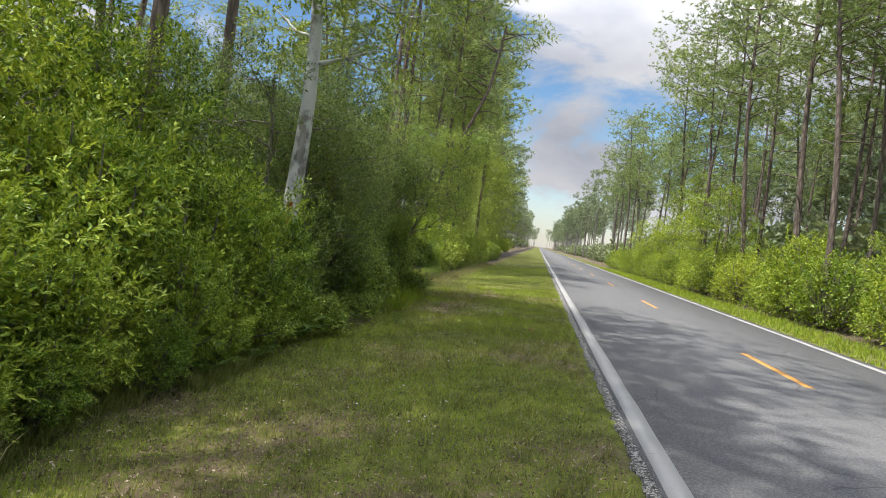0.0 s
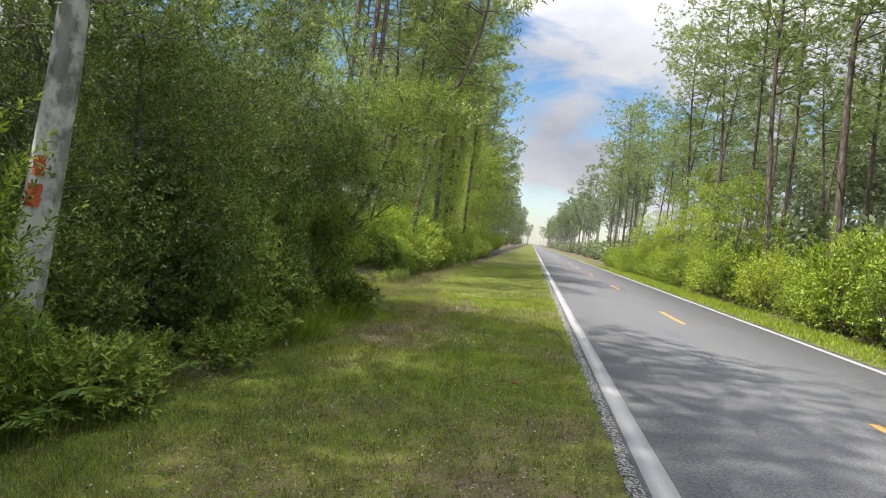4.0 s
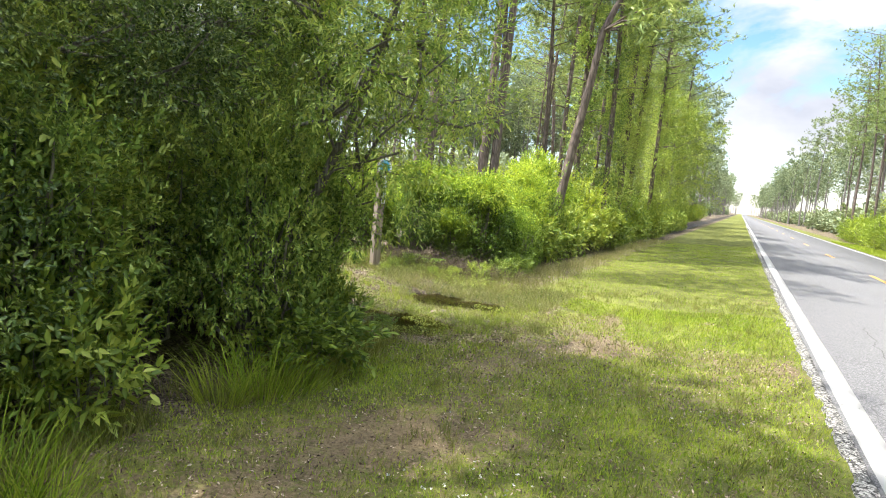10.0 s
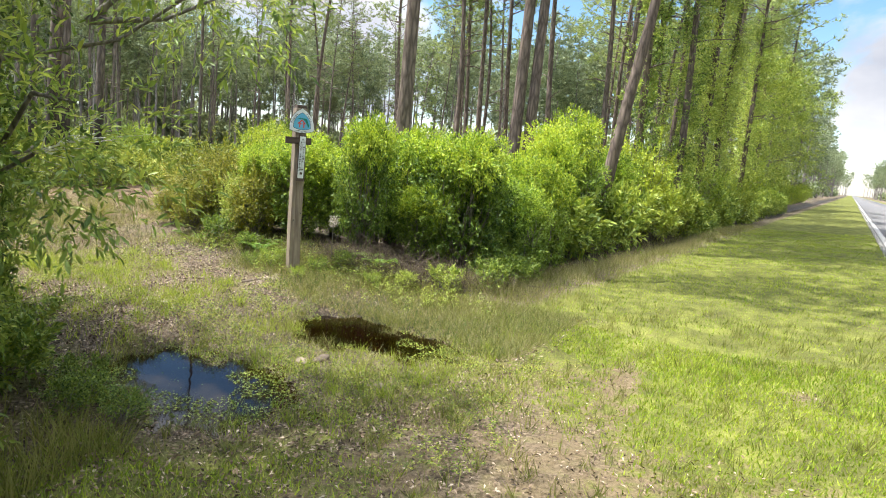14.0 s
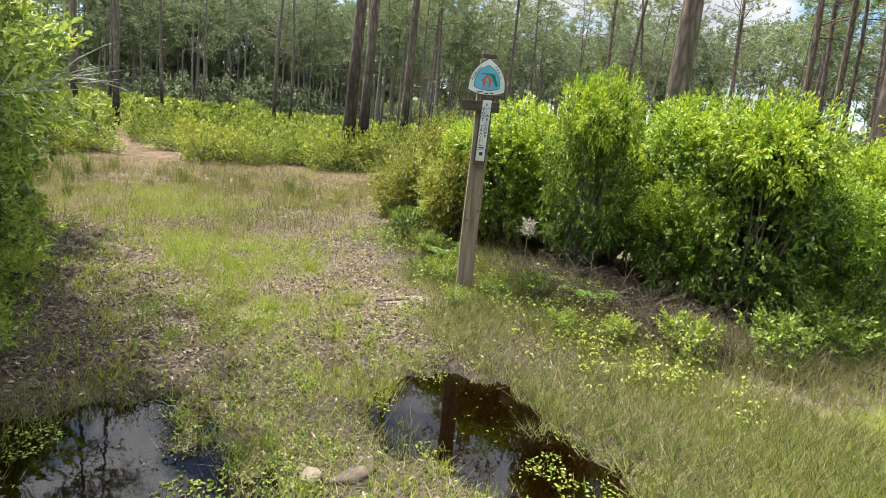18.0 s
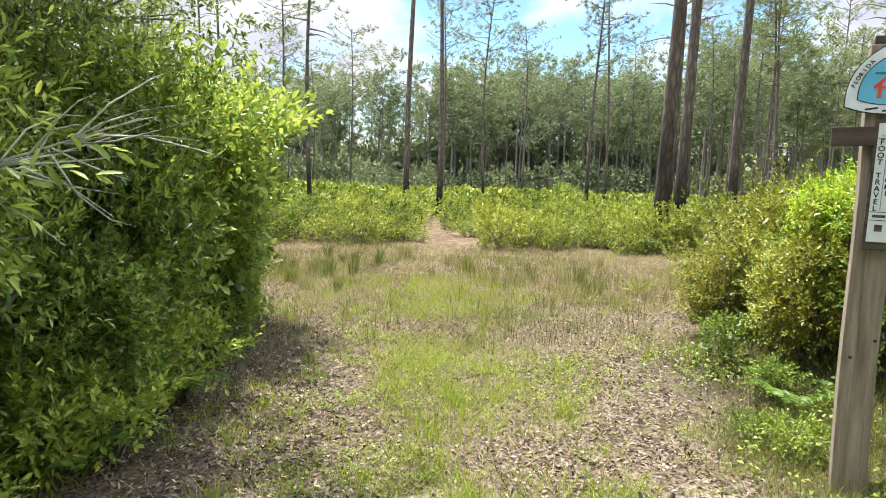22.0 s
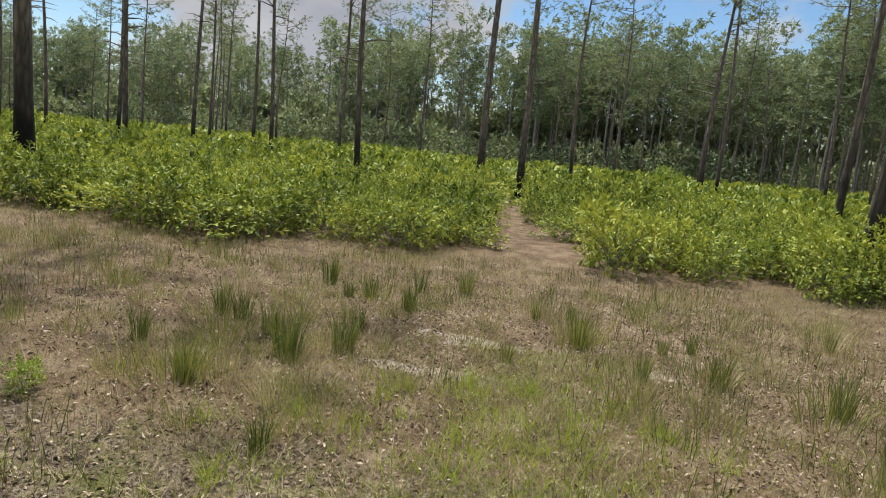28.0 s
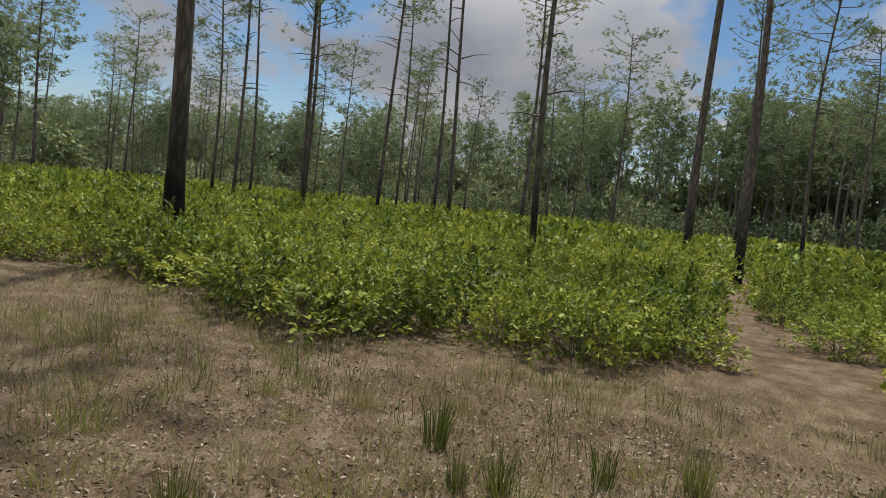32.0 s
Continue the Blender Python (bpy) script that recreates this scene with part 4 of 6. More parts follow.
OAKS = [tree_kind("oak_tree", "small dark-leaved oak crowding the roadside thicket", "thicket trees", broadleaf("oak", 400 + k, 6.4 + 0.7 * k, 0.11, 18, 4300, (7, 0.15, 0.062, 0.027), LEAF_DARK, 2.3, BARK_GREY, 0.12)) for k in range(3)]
LIME_TREES = [tree_kind("young_tree", "young broad-leaved tree with fresh yellow-green leaves", "young trees", broadleaf("young_tree", 420 + k, 6.0 + 1.2 * k, 0.07, 14, 1900, (7, 0.2, 0.095, 0.045), LEAF_YOUNG, 1.9, BARK_GREY, 0.25)) for k in range(2)]
TALL_OAKS = [tree_kind("broadleaf_tree", "tall leafy tree with drooping green boughs", "tall leafy trees", broadleaf("tall_leafy", 430 + k, 11.5 + k, 0.16, 19, 2600, (6, 0.24, 0.14, 0.065), LEAF_ROAD, 2.6, BARK_GREY, 0.15)) for k in range(2)]

for x, y, k, s, tn in [(-5.2, 11.2, 0, 0.8, 10), (-5.1, 13.2, 1, 0.76, 80), (-5.2, 15.4, 2, 0.76, 200), (-5.4, 17.0, 0, 0.8, 300), (-4.7, 12.2, 2, 0.58, 35), (-4.8, 14.4, 0, 0.7, 99), (-7.4, 11.6, 2, 0.72, 120), (-7.6, 14.6, 0, 0.85, 220), (-7.4, 17.4, 1, 0.8, 310), (-5.6, 18.1, 1, 0.62, 140), (-5.3, 17.8, 0, 0.58, 70), (-6.6, 18.3, 2, 0.68, 250), (-8.0, 17.6, 0, 0.6, 20), (-9.6, 12.4, 1, 0.8, 20)]:
    OAKS[k].place(x, y, scale=s, turn=tn)
for x, y, k, s, tn in [(-7.2, 7.2, 1, 0.9, 10), (-5.3, 4.9, 0, 0.68, 44), (-5.2, 7.5, 1, 0.6, 140), (-7.0, -1.5, 1, 1.0, 40), (-8.3, 5.0, 1, 0.95, 200), (10.9, 28.5, 0, 0.62, 10), (11.6, 21.5, 1, 0.6, 60), (11.0, 52.0, 1, 0.9, 60), (11.4, 66, 0, 1.0, 130), (10.5, 39.5, 1, 1.0, 100)]:
    LIME_TREES[k].place(x, y, scale=s, turn=tn)
for x, y, k, s, tn in [(-7.6, 52, 0, 0.8, 240), (-6.6, 66, 1, 1.0, 40), (-6.5, 78, 0, 1.1, 160), (13.5, 60, 0, 1.0, 80), (-6.4, 90, 0, 1.3, 10)]:
    TALL_OAKS[k].place(x, y, scale=s, turn=tn)



def vine_column(seed, tall):
    """Leaves of a vine that hangs in uneven bundles down a tall trunk."""
    r = np.random.default_rng(seed)
    out = []
    for i in range(26):
        z = 0.8 + (tall - 0.8) * (i + r.uniform(0, 1)) / 26
        th, off = r.uniform(0, 6.28), r.uniform(0.1, 0.5)
        p, d = lobe((math.cos(th) * off, math.sin(th) * off, z), np.array([r.uniform(0.3, 0.65), r.uniform(0.3, 0.65), r.uniform(0.4, 0.9)]), 66, r, 0.4, 0.35)
        out.append(sprigs(p, d - np.array([0, 0, 0.3]), 6, 0.22, 0.12, 0.05, r))
    return mesh_of("vine_column", out, LEAF_THICKET)


VINE_PINES = []
for k in range(2):
    a, c = pine_meshes("vine_pine", 140 + k, 19 + 2 * k, 0.16, 0.5, 420, 14, (0.34, 0.055), BARK_PINE, 2.8, 0.4, 4)
    VINE_PINES.append(Kind("vine_clad_pine", "tall pine hung with dark green climbing vines beside the ditch", "tree", "vine-clad pines", [("trunk", a, ""), ("crown", c, ""), ("vine", vine_column(150 + k, 11.5 + 2 * k), "dark green climbing vine")]))
for x, y, k, s, tn in [(-5.9, 37.5, 0, 0.85, 10), (-5.7, 42.5, 1, 0.95, 100), (-5.6, 45.5, 0, 1.05, 200), (-6.0, 51.0, 1, 1.0, 300), (-5.9, 60.0, 0, 1.0, 50), (-6.3, 70.0, 1, 1.0, 150), (-6.2, 84.0, 0, 1.1, 250)]:
    VINE_PINES[k].place(x, y, scale=s, turn=tn, lean=(0, 2.0 if k else 0.5))

OVERHANG = tree_kind("bay_tree", "small fine-leaved bay tree hanging over the trail mouth", "thicket trees", broadleaf("bay_tree", 440, 6.4, 0.08, 16, 2600, (7, 0.2, 0.07, 0.02), LEAF_THICKET, 1.45, BARK_GREY, 0.22, (0.1, 0.05)))
OVERHANG.place(-4.8, 18.5, scale=1.0, turn=0)
BOUGH = tree_kind("bay_tree", "leaning fine-leaved bay tree with boughs hanging over the verge", "thicket trees", broadleaf("leaning_bay", 444, 5.4, 0.07, 17, 3200, (7, 0.18, 0.062, 0.019), LEAF_THICKET, 1.2, BARK_GREY, 0.4, (0.29, 0.03)))
BOUGH.place(-4.25, 17.6, scale=1.0, turn=0)
# the pale trunk with the orange blaze
pale = thing("pale_tree", "leaning pale grey lichen-crusted tree with an orange blaze", "tree", m=pose(-4.14, 10.1, height(-4.14, 10.1)))
pm = broadleaf("pale_tree", 451, 9.5, 0.175, 9, 800, (6, 0.2, 0.1, 0.05), LEAF_ROAD, 2.0, BARK_PALE, 0.55, (-0.005, 0.0))
for nm, me in zip(("trunk", "crown"), pm):
    part(nm, me, pale)


def blaze(z0, z1, wid, seed):
    r = np.random.default_rng(seed)
    tt = lambda z: (z + 0.1) / (9.5 * 0.85)
    rows_, f = [], []
    zs = np.linspace(z0, z1, 7)
    for z in zs:
        t = tt(z)
        cx, cy, rad = -0.005 * t * 9.5 + 0.12 * math.sin(t * 5 + 451), 0.1 * math.sin(t * 4), 0.175 * (1 - 0.72 * t) + 0.008
        for th in np.linspace(-wid, wid, 6) + r.uniform(-0.06, 0.06):
            a = radians(-78) + th
            rows_.append((cx + rad * math.cos(a), cy + rad * math.sin(a), z))
    for i in range(6):
        for j in range(5):
            f.append((i * 6 + j, i * 6 + j + 1, (i + 1) * 6 + j + 1, (i + 1) * 6 + j))
    return mesh_of("blaze", [(np.array(rows_), np.array(f))], ORANGE_BLAZE)


part("paint_blaze", blaze(1.95, 2.12, 0.36, 1), pale, "faded orange paint blaze")
part("paint_blaze", blaze(1.68, 1.88, 0.42, 2), pale, "faded orange paint blaze")


def bent_pine():
    """The pine that leans over the ditch in a bow."""
    r = np.random.default_rng(8)
    ob = thing("leaning_pine", "thin crooked pine leaning out over the ditch", "tree", m=pose(-5.5, 33.0, height(-5.5, 33.0)))
    line = np.array([[0, 0, -0.1], [0.25, 0, 2.0], [0.5, 0.05, 3.8], [0.75, 0.1, 5.4], [0.95, 0.1, 7.0], [1.5, 0.2, 8.3], [2.0, 0.2, 9.6], [2.3, 0.3, 11.2], [2.5, 0.3, 13.0]])
    limbs, fol = [tube(line, np.linspace(0.17, 0.05, 9), 9, 0.05, r)], []
    for i in range(16):
        o = line[5] + (line[8] - line[5]) * r.uniform(0, 1) if i > 3 else line[4]
        u = unit(np.array([r.normal(), r.normal(), r.uniform(-0.1, 0.5)]))
        e = o + u * r.uniform(1.2, 2.8)
        limbs.append(tube([o, (o + e) / 2 + [0, 0, 0.15], e], [0.05, 0.03, 0.01], 5))
        p = e + r.normal(size=(9, 3)) * 0.35
        for _ in range(9):
            fol.append(leaves(p + r.normal(size=p.shape) * 0.1, r.normal(size=p.shape) + u * 0.4, 0.4, 0.07, r, 0.05))
    part("trunk", smooth(mesh_of("leaning_trunk", limbs, BARK_PINE)), ob)
    part("crown", mesh_of("leaning_needles", fol, NEEDLE), ob)


bent_pine()


# ---- shrubs ----
def shrub_kinds(plant, label, group, count, name, seed, *args, **kw):
    out = []
    for k in range(count):
        a, b = bush_meshes(name, seed + k, *args, **kw)
        out.append(Kind(plant, label, "shrub", group, [("foliage", a, ""), ("stem", b, "")]))
    return out


MYRTLE = shrub_kinds("wax_myrtle", "dense wax-myrtle shrub with fine yellow-green leaves", "roadside thicket", 3, "myrtle", 500, 2.3, 2.7, 34, 1900, (8, 0.15, 0.068, 0.024), LEAF_MYRTLE, small=0.95, gap=0.45)
THICKET = shrub_kinds("thicket_shrub", "dense dark-leaved thicket shrub reaching to the ground", "roadside thicket", 3, "thicket", 520, 2.3, 2.5, 30, 2300, (7, 0.14, 0.062, 0.026), LEAF_THICKET, shoots=24, small=0.92, gap=0.4)

# shaded copy of THICKET: the deep shade under the oaks is given by darker leaves
THICKET_SHADE = shrub_kinds("thicket_shrub", "thicket shrub under the oaks with shade put into its deep green leaf colour", "roadside thicket", 2, "shade_thicket", 530, 2.3, 2.5, 28, 2100, (7, 0.15, 0.064, 0.028), LEAF_DARK, shoots=20, small=0.95, gap=0.5)


def vine_kinds():
    """Shrubs with shade put into their dark body leaves, and a drape of lime-green vines over their tops."""
    out = []
    for k in range(3):
        body, stem = bush_meshes("vine_shrub", 540 + k, 1.8, 1.9, 24, 1300, (8, 0.12, 0.05, 0.024), LEAF_HEDGE_SHADE, droop=0.3, shoots=8, small=0.95, gap=0.5)
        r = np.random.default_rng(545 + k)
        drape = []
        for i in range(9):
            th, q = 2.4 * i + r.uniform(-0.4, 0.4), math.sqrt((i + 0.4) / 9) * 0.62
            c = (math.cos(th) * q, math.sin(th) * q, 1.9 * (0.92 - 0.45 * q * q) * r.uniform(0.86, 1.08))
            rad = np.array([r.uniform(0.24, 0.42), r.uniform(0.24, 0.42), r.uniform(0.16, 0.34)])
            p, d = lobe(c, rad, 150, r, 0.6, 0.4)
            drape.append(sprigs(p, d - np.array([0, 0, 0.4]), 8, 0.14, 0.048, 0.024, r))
        out.append(Kind("vine_shrub", "shrub with shade put into its dark leaves, draped with bright lime-green vines beside the trail", "shrub", "trailside shrubs", [("foliage", body, ""), ("vine", mesh_of("vine_drape", drape, LEAF_LIME), "bright lime-green vine leaves"), ("stem", stem, "")]))
    return out


VINES = vine_kinds()
FINE = shrub_kinds("thicket_shrub", "dense fine-leaved thicket shrub leaning over the trail", "roadside thicket", 2, "fine_thicket", 525, 2.3, 2.5, 30, 2000, (7, 0.13, 0.06, 0.021), LEAF_THICKET, shoots=24, small=0.95, gap=0.4)
BROAD = shrub_kinds("bay_shrub", "broad-leaved green shrub leaning over the trail's edge", "trailside shrubs", 2, "bay_shrub", 570, 2.0, 2.6, 24, 760, (7, 0.22, 0.099, 0.052), LEAF_THICKET, shoots=34, small=0.95, gap=0.6)
for x, y, k, s, tn, st in [(-8.6, 18.95, 0, 0.8, 0, 1.15), (-9.5, 18.7, 1, 0.85, 90, 1.15), (-7.6, 18.9, 1, 0.7, 200, 1.3), (-6.6, 19.2, 1, 0.42, 10, 1.0)]:
    BROAD[k].place(x, y, scale=s, turn=tn, stretch=st)
RUSTY = shrub_kinds("staggerbush", "yellow and rust-tinted small-leaved shrub beside the trail", "trailside shrubs", 2, "rusty_shrub", 560, 1.5, 1.6, 24, 1100, (6, 0.11, 0.05, 0.024), LEAF_RUST, shoots=40, long=0.45, small=0.85)
ROADSIDE = shrub_kinds("roadside_shrub", "rounded green shrub along the far verge", "far verge shrubs", 3, "roadside_shrub", 580, 3.2, 3.0, 32, 720, (6, 0.24, 0.099, 0.05), LEAF_YOUNG, shoots=11, long=0.4, small=1.0, gap=0.25)
FIELD = shrub_kinds("gallberry_bush", "knee-high gallberry shrub with pale yellow-green leaves", "field shrubs", 4, "field_shrub", 600, 1.75, 1.0, 16, 165, (5, 0.14, 0.085, 0.04), LEAF_FIELD, shoots=5)

for x, y, k, s, tn, st in [(-8.6, 18.75, 1, 0.62, 44, 1.15), (-9.7, 18.55, 2, 0.62, 144, 1.0), (-4.35, 8.5, 2, 0.98, 25, 1.0), (-4.15, 3.6, 0, 0.9, 0, 0.95), (-4.35, 5.4, 1, 1.0, 70, 1.05), (-4.2, 7.3, 2, 0.95, 160, 1.0), (-4.4, 8.8, 0, 0.78, 250, 0.8), (-3.75, 4.5, 1, 0.6, 10, 1.0), (-3.75, 6.2, 2, 0.6, 50, 1.0), (-3.75, 7.7, 0, 0.72, 100, 1.0), (-3.75, 3.0, 2, 0.5, 200, 1.0), (-3.6, 3.5, 0, 0.42, 20, 0.9), (-3.55, 4.2, 1, 0.4, 90, 0.9), (-3.5, 5.6, 2, 0.36, 190, 0.9), (-3.55, 6.9, 0, 0.38, 290, 0.9), (-3.65, 2.2, 1, 0.5, 250, 1.0), (-3.8, 5.3, 0, 0.4, 150, 0.9), (-3.85, 8.7, 1, 0.74, 20, 1.1), (-3.75, 9.5, 0, 0.4, 80, 0.9), (-4.6, 1.4, 1, 1.0, 200, 1.0), (-5.9, 4.2, 2, 1.15, 20, 1.15), (-5.8, 7.2, 0, 1.2, 300, 1.2), (-4.7, -1.2, 2, 1.0, 80, 1.0), (-4.7, -3.8, 0, 1.0, 130, 1.0), (-6.0, 0.5, 1, 1.2, 10, 1.2)]:
    MYRTLE[k].place(x, y, scale=s, turn=tn, stretch=st)
for x, y, k, s, tn, st in [(-4.75, 26.6, 1, 0.4, 20, 1.0), (-8.2, 24.0, 2, 0.4, 100, 1.0), (-4.6, 25.9, 1, 0.45, 310, 0.9), (-5.7, 26.2, 0, 0.7, 120, 1.1), (-7.4, 25.2, 2, 0.6, 40, 1.0), (-6.4, 19.0, 0, 0.42, 244, 1.0), (-7.5, 19.0, 2, 0.42, 300, 0.9), (-4.25, 18.3, 0, 0.66, 12, 1.5), (-4.05, 17.4, 2, 0.72, 222, 1.45), (-5.1, 18.2, 2, 0.8, 33, 1.2), (-4.75, 18.5, 1, 0.56, 133, 1.1), (-5.7, 18.75, 0, 0.75, 77, 1.3), (-4.4, 10.9, 0, 0.75, 0, 0.8), (-4.35, 12.4, 1, 0.9, 60, 1.0), (-4.4, 14.0, 2, 0.9, 120, 1.05), (-4.6, 15.6, 0, 0.9, 180, 1.1), (-5.0, 17.0, 1, 0.85, 240, 1.1), (-5.8, 18.0, 2, 0.85, 300, 1.15), (-7.2, 18.6, 0, 0.9, 20, 1.15), (-8.4, 18.6, 1, 0.92, 90, 1.15), (-9.4, 17.9, 2, 0.9, 150, 1.0), (-6.2, 16.6, 1, 1.1, 30, 1.3), (-8.0, 16.4, 2, 1.2, 75, 1.3), (-10.0, 15.8, 0, 1.1, 10, 1.1), (-10.2, 13.0, 1, 1.1, 45, 1.0), (-10.3, 10.0, 2, 1.1, 200, 1.0), (-10.6, 6.5, 0, 1.2, 260, 1.0), (-10.8, 3, 1, 1.2, 310, 1.0)]:
    (FINE[k % 2] if 17.7 < y < 20 else THICKET_SHADE[k % 2] if y < 13.5 else THICKET[k]).place(x, y, scale=s, turn=tn, stretch=st)
FOOT = shrub_kinds("thicket_sapling", "knee-high leafy sapling at the thicket's foot", "thicket saplings", 2, "sapling", 590, 1.0, 0.85, 12, 210, (7, 0.17, 0.085, 0.034), LEAF_ROAD, shoots=8)
for k in range(14):
    if k in (7, 8, 10, 11):
        continue
    FOOT[k % 2].place(-3.56 + rng.uniform(-0.25, 0.22), 9.2 + 0.7 * k + rng.uniform(-0.3, 0.3), scale=rng.uniform(0.45, 1.1), turn=rng.uniform(0, 360), stretch=rng.uniform(0.7, 1.2))
for x, y, s in [(-5.3, 19.1, 0.6), (-6.1, 19.2, 0.6), (-6.9, 19.2, 0.6), (-4.7, 19.1, 0.55)]:
    FOOT[rng.integers(2)].place(x, y, scale=s, turn=rng.uniform(0, 360))
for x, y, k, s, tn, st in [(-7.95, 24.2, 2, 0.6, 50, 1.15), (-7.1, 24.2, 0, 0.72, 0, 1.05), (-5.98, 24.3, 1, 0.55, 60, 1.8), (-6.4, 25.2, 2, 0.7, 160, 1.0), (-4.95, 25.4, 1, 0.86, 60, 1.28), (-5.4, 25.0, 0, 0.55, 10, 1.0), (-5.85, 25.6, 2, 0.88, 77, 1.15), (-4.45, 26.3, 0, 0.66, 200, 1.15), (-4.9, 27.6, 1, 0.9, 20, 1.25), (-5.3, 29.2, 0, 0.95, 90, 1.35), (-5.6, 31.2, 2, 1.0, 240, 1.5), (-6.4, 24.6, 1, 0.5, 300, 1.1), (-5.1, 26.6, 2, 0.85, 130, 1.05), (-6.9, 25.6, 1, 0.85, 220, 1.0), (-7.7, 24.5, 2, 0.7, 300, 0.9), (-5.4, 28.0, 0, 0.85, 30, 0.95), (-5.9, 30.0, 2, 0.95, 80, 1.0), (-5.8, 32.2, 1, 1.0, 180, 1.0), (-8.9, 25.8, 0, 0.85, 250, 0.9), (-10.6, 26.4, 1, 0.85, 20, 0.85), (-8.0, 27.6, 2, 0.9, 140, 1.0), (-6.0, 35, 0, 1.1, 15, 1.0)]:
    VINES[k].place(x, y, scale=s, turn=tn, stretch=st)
for x, y, k, s, tn, st in [(-8.75, 24.1, 0, 0.8, 0, 1.05), (-9.1, 23.75, 1, 0.55, 40, 0.9), (-10.0, 24.1, 0, 0.6, 140, 0.9), (-9.7, 24.7, 1, 0.95, 90, 0.95), (-10.9, 25.2, 0, 0.9, 200, 0.85), (-7.7, 23.85, 1, 0.68, 270, 1.0)]:
    RUSTY[k].place(x, y, scale=s, turn=tn, stretch=st)
for k in range(42):
    y = -8 + k * 2.55 + rng.uniform(-0.6, 0.6)
    ROADSIDE[rng.integers(3)].place(11.0 + rng.uniform(-0.4, 0.7), y, -0.55, scale=rng.uniform(0.7, 1.3), turn=rng.uniform(0, 360), stretch=rng.uniform(0.8, 1.15))
    if k % 2:
        ROADSIDE[rng.integers(3)].place(13.2 + rng.uniform(-0.5, 1.6), y + 1, scale=rng.uniform(0.9, 1.25), turn=rng.uniform(0, 360))
for k in range(26):
    y = 37 + k * 3.4
    ROADSIDE[rng.integers(3)].place(-5.7 - rng.uniform(0, 0.9), y, scale=rng.uniform(0.55, 0.95), turn=rng.uniform(0, 360))
for k in range(40):
    FOOT[k % 2].place(-5.1 + rng.uniform(-0.25, 0.25), 26.6 + k * 1.25 + rng.uniform(-0.4, 0.4), scale=rng.uniform(1.0, 1.7), turn=rng.uniform(0, 360), stretch=rng.uniform(0.8, 1.2))
for _ in range(26):
    x, y = -9 - rng.exponential(12), rng.uniform(31, 75)
    ROADSIDE[rng.integers(3)].place(x, y, scale=rng.uniform(0.6, 1.1), turn=rng.uniform(0, 360))


def in_field(x, y):
    edge = -18.6 - 0.5 * math.sin(y * 0.7) - (0.9 if y > 21.3 else 0) - 0.5 * math.sin(y * 1.9)
    return x < edge and not (x > -36 and abs(y - 21.0 - 0.25 * math.sin(x * 0.5)) < 0.72 + 0.6 * max(0, 1 - abs(x + 19.5) / 2.2))


near, rest = 0, []
spots = []
for gx in np.arange(-98, -18.3, 0.97):
    for gy in np.arange(-46, 62, 0.97):
        thin = 3 if gx < -46 else 2 if gx < -34 else 1
        if round(gx / 0.97) % thin or round(gy / 0.97) % thin:
            continue
        x, y = gx + rng.uniform(-0.35, 0.35), gy + rng.uniform(-0.35, 0.35)
        if in_field(x, y) and abs(y - 18) < (-x - 12) * 1.25 + 7:
            spots.append((x, y))
spots.sort(key=lambda q: (q[0] + 14) ** 2 + (q[1] - 20) ** 2)
for x, y in spots[:260]:
    k = rng.integers(4)
    FIELD[k].place(x, y, height(x, y) - 0.1, scale=rng.uniform(0.66, 1.15), turn=rng.uniform(0, 360), stretch=rng.uniform(0.72, 1.2))
for x, y, k, s, tn in [(-19.9, 26.7, 0, 1.15, 20), (-19.75, 27.5, 1, 1.15, 140), (-20.1, 26.2, 2, 1.0, 250), (-19.9, 28.2, 3, 1.1, 70)]:
    FIELD[k].place(x, y, height(x, y) - 0.05, scale=s, turn=tn, stretch=1.15)
low_mid = bush_meshes("field_mid", 640, 2.7, 1.0, 6, 50, (3, 0.26, 0.2, 0.11), LEAF_FIELD, shoots=2)[0]
low_far = bush_meshes("field_far", 641, 4.0, 1.05, 6, 36, (3, 0.4, 0.4, 0.24), LEAF_FIELD, shoots=3)[0]
chunks = spread(low_mid, [(x, y, -0.2, rng.uniform(0.75, 1.15), rng.uniform(0.72, 1.12)) for x, y in spots[260:] if x > -46], rng)
chunks += spread(low_far, [(x, y, -0.2, rng.uniform(0.8, 1.15), rng.uniform(0.72, 1.12)) for x, y in spots[260:] if x <= -46], rng)
stuff("low_shrubs", chunks, LEAF_FIELD, "sea of low gallberry shrubs under the pines", "shrubs")
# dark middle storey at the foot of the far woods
mid_mesh = bush_meshes("midstorey", 660, 6.0, 8.0, 14, 130, (3, 0.9, 0.95, 0.5), NEEDLE_HAZED, shoots=2)[0]
mid_fine = bush_meshes("midstorey_fine", 661, 6.0, 9.5, 26, 340, (5, 0.35, 0.27, 0.11), NEEDLE_HAZED, shoots=6)[0]
fringe = bush_meshes("fringe", 662, 6.0, 4.2, 10, 90, (3, 0.5, 0.5, 0.25), NEEDLE_HAZED, shoots=4)[0]
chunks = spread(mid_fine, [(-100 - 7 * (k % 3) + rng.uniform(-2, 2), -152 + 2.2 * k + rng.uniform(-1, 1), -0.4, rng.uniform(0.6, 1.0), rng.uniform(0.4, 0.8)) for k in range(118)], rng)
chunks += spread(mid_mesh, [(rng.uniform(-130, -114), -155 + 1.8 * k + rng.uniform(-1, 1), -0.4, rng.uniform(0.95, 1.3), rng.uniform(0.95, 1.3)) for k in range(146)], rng)
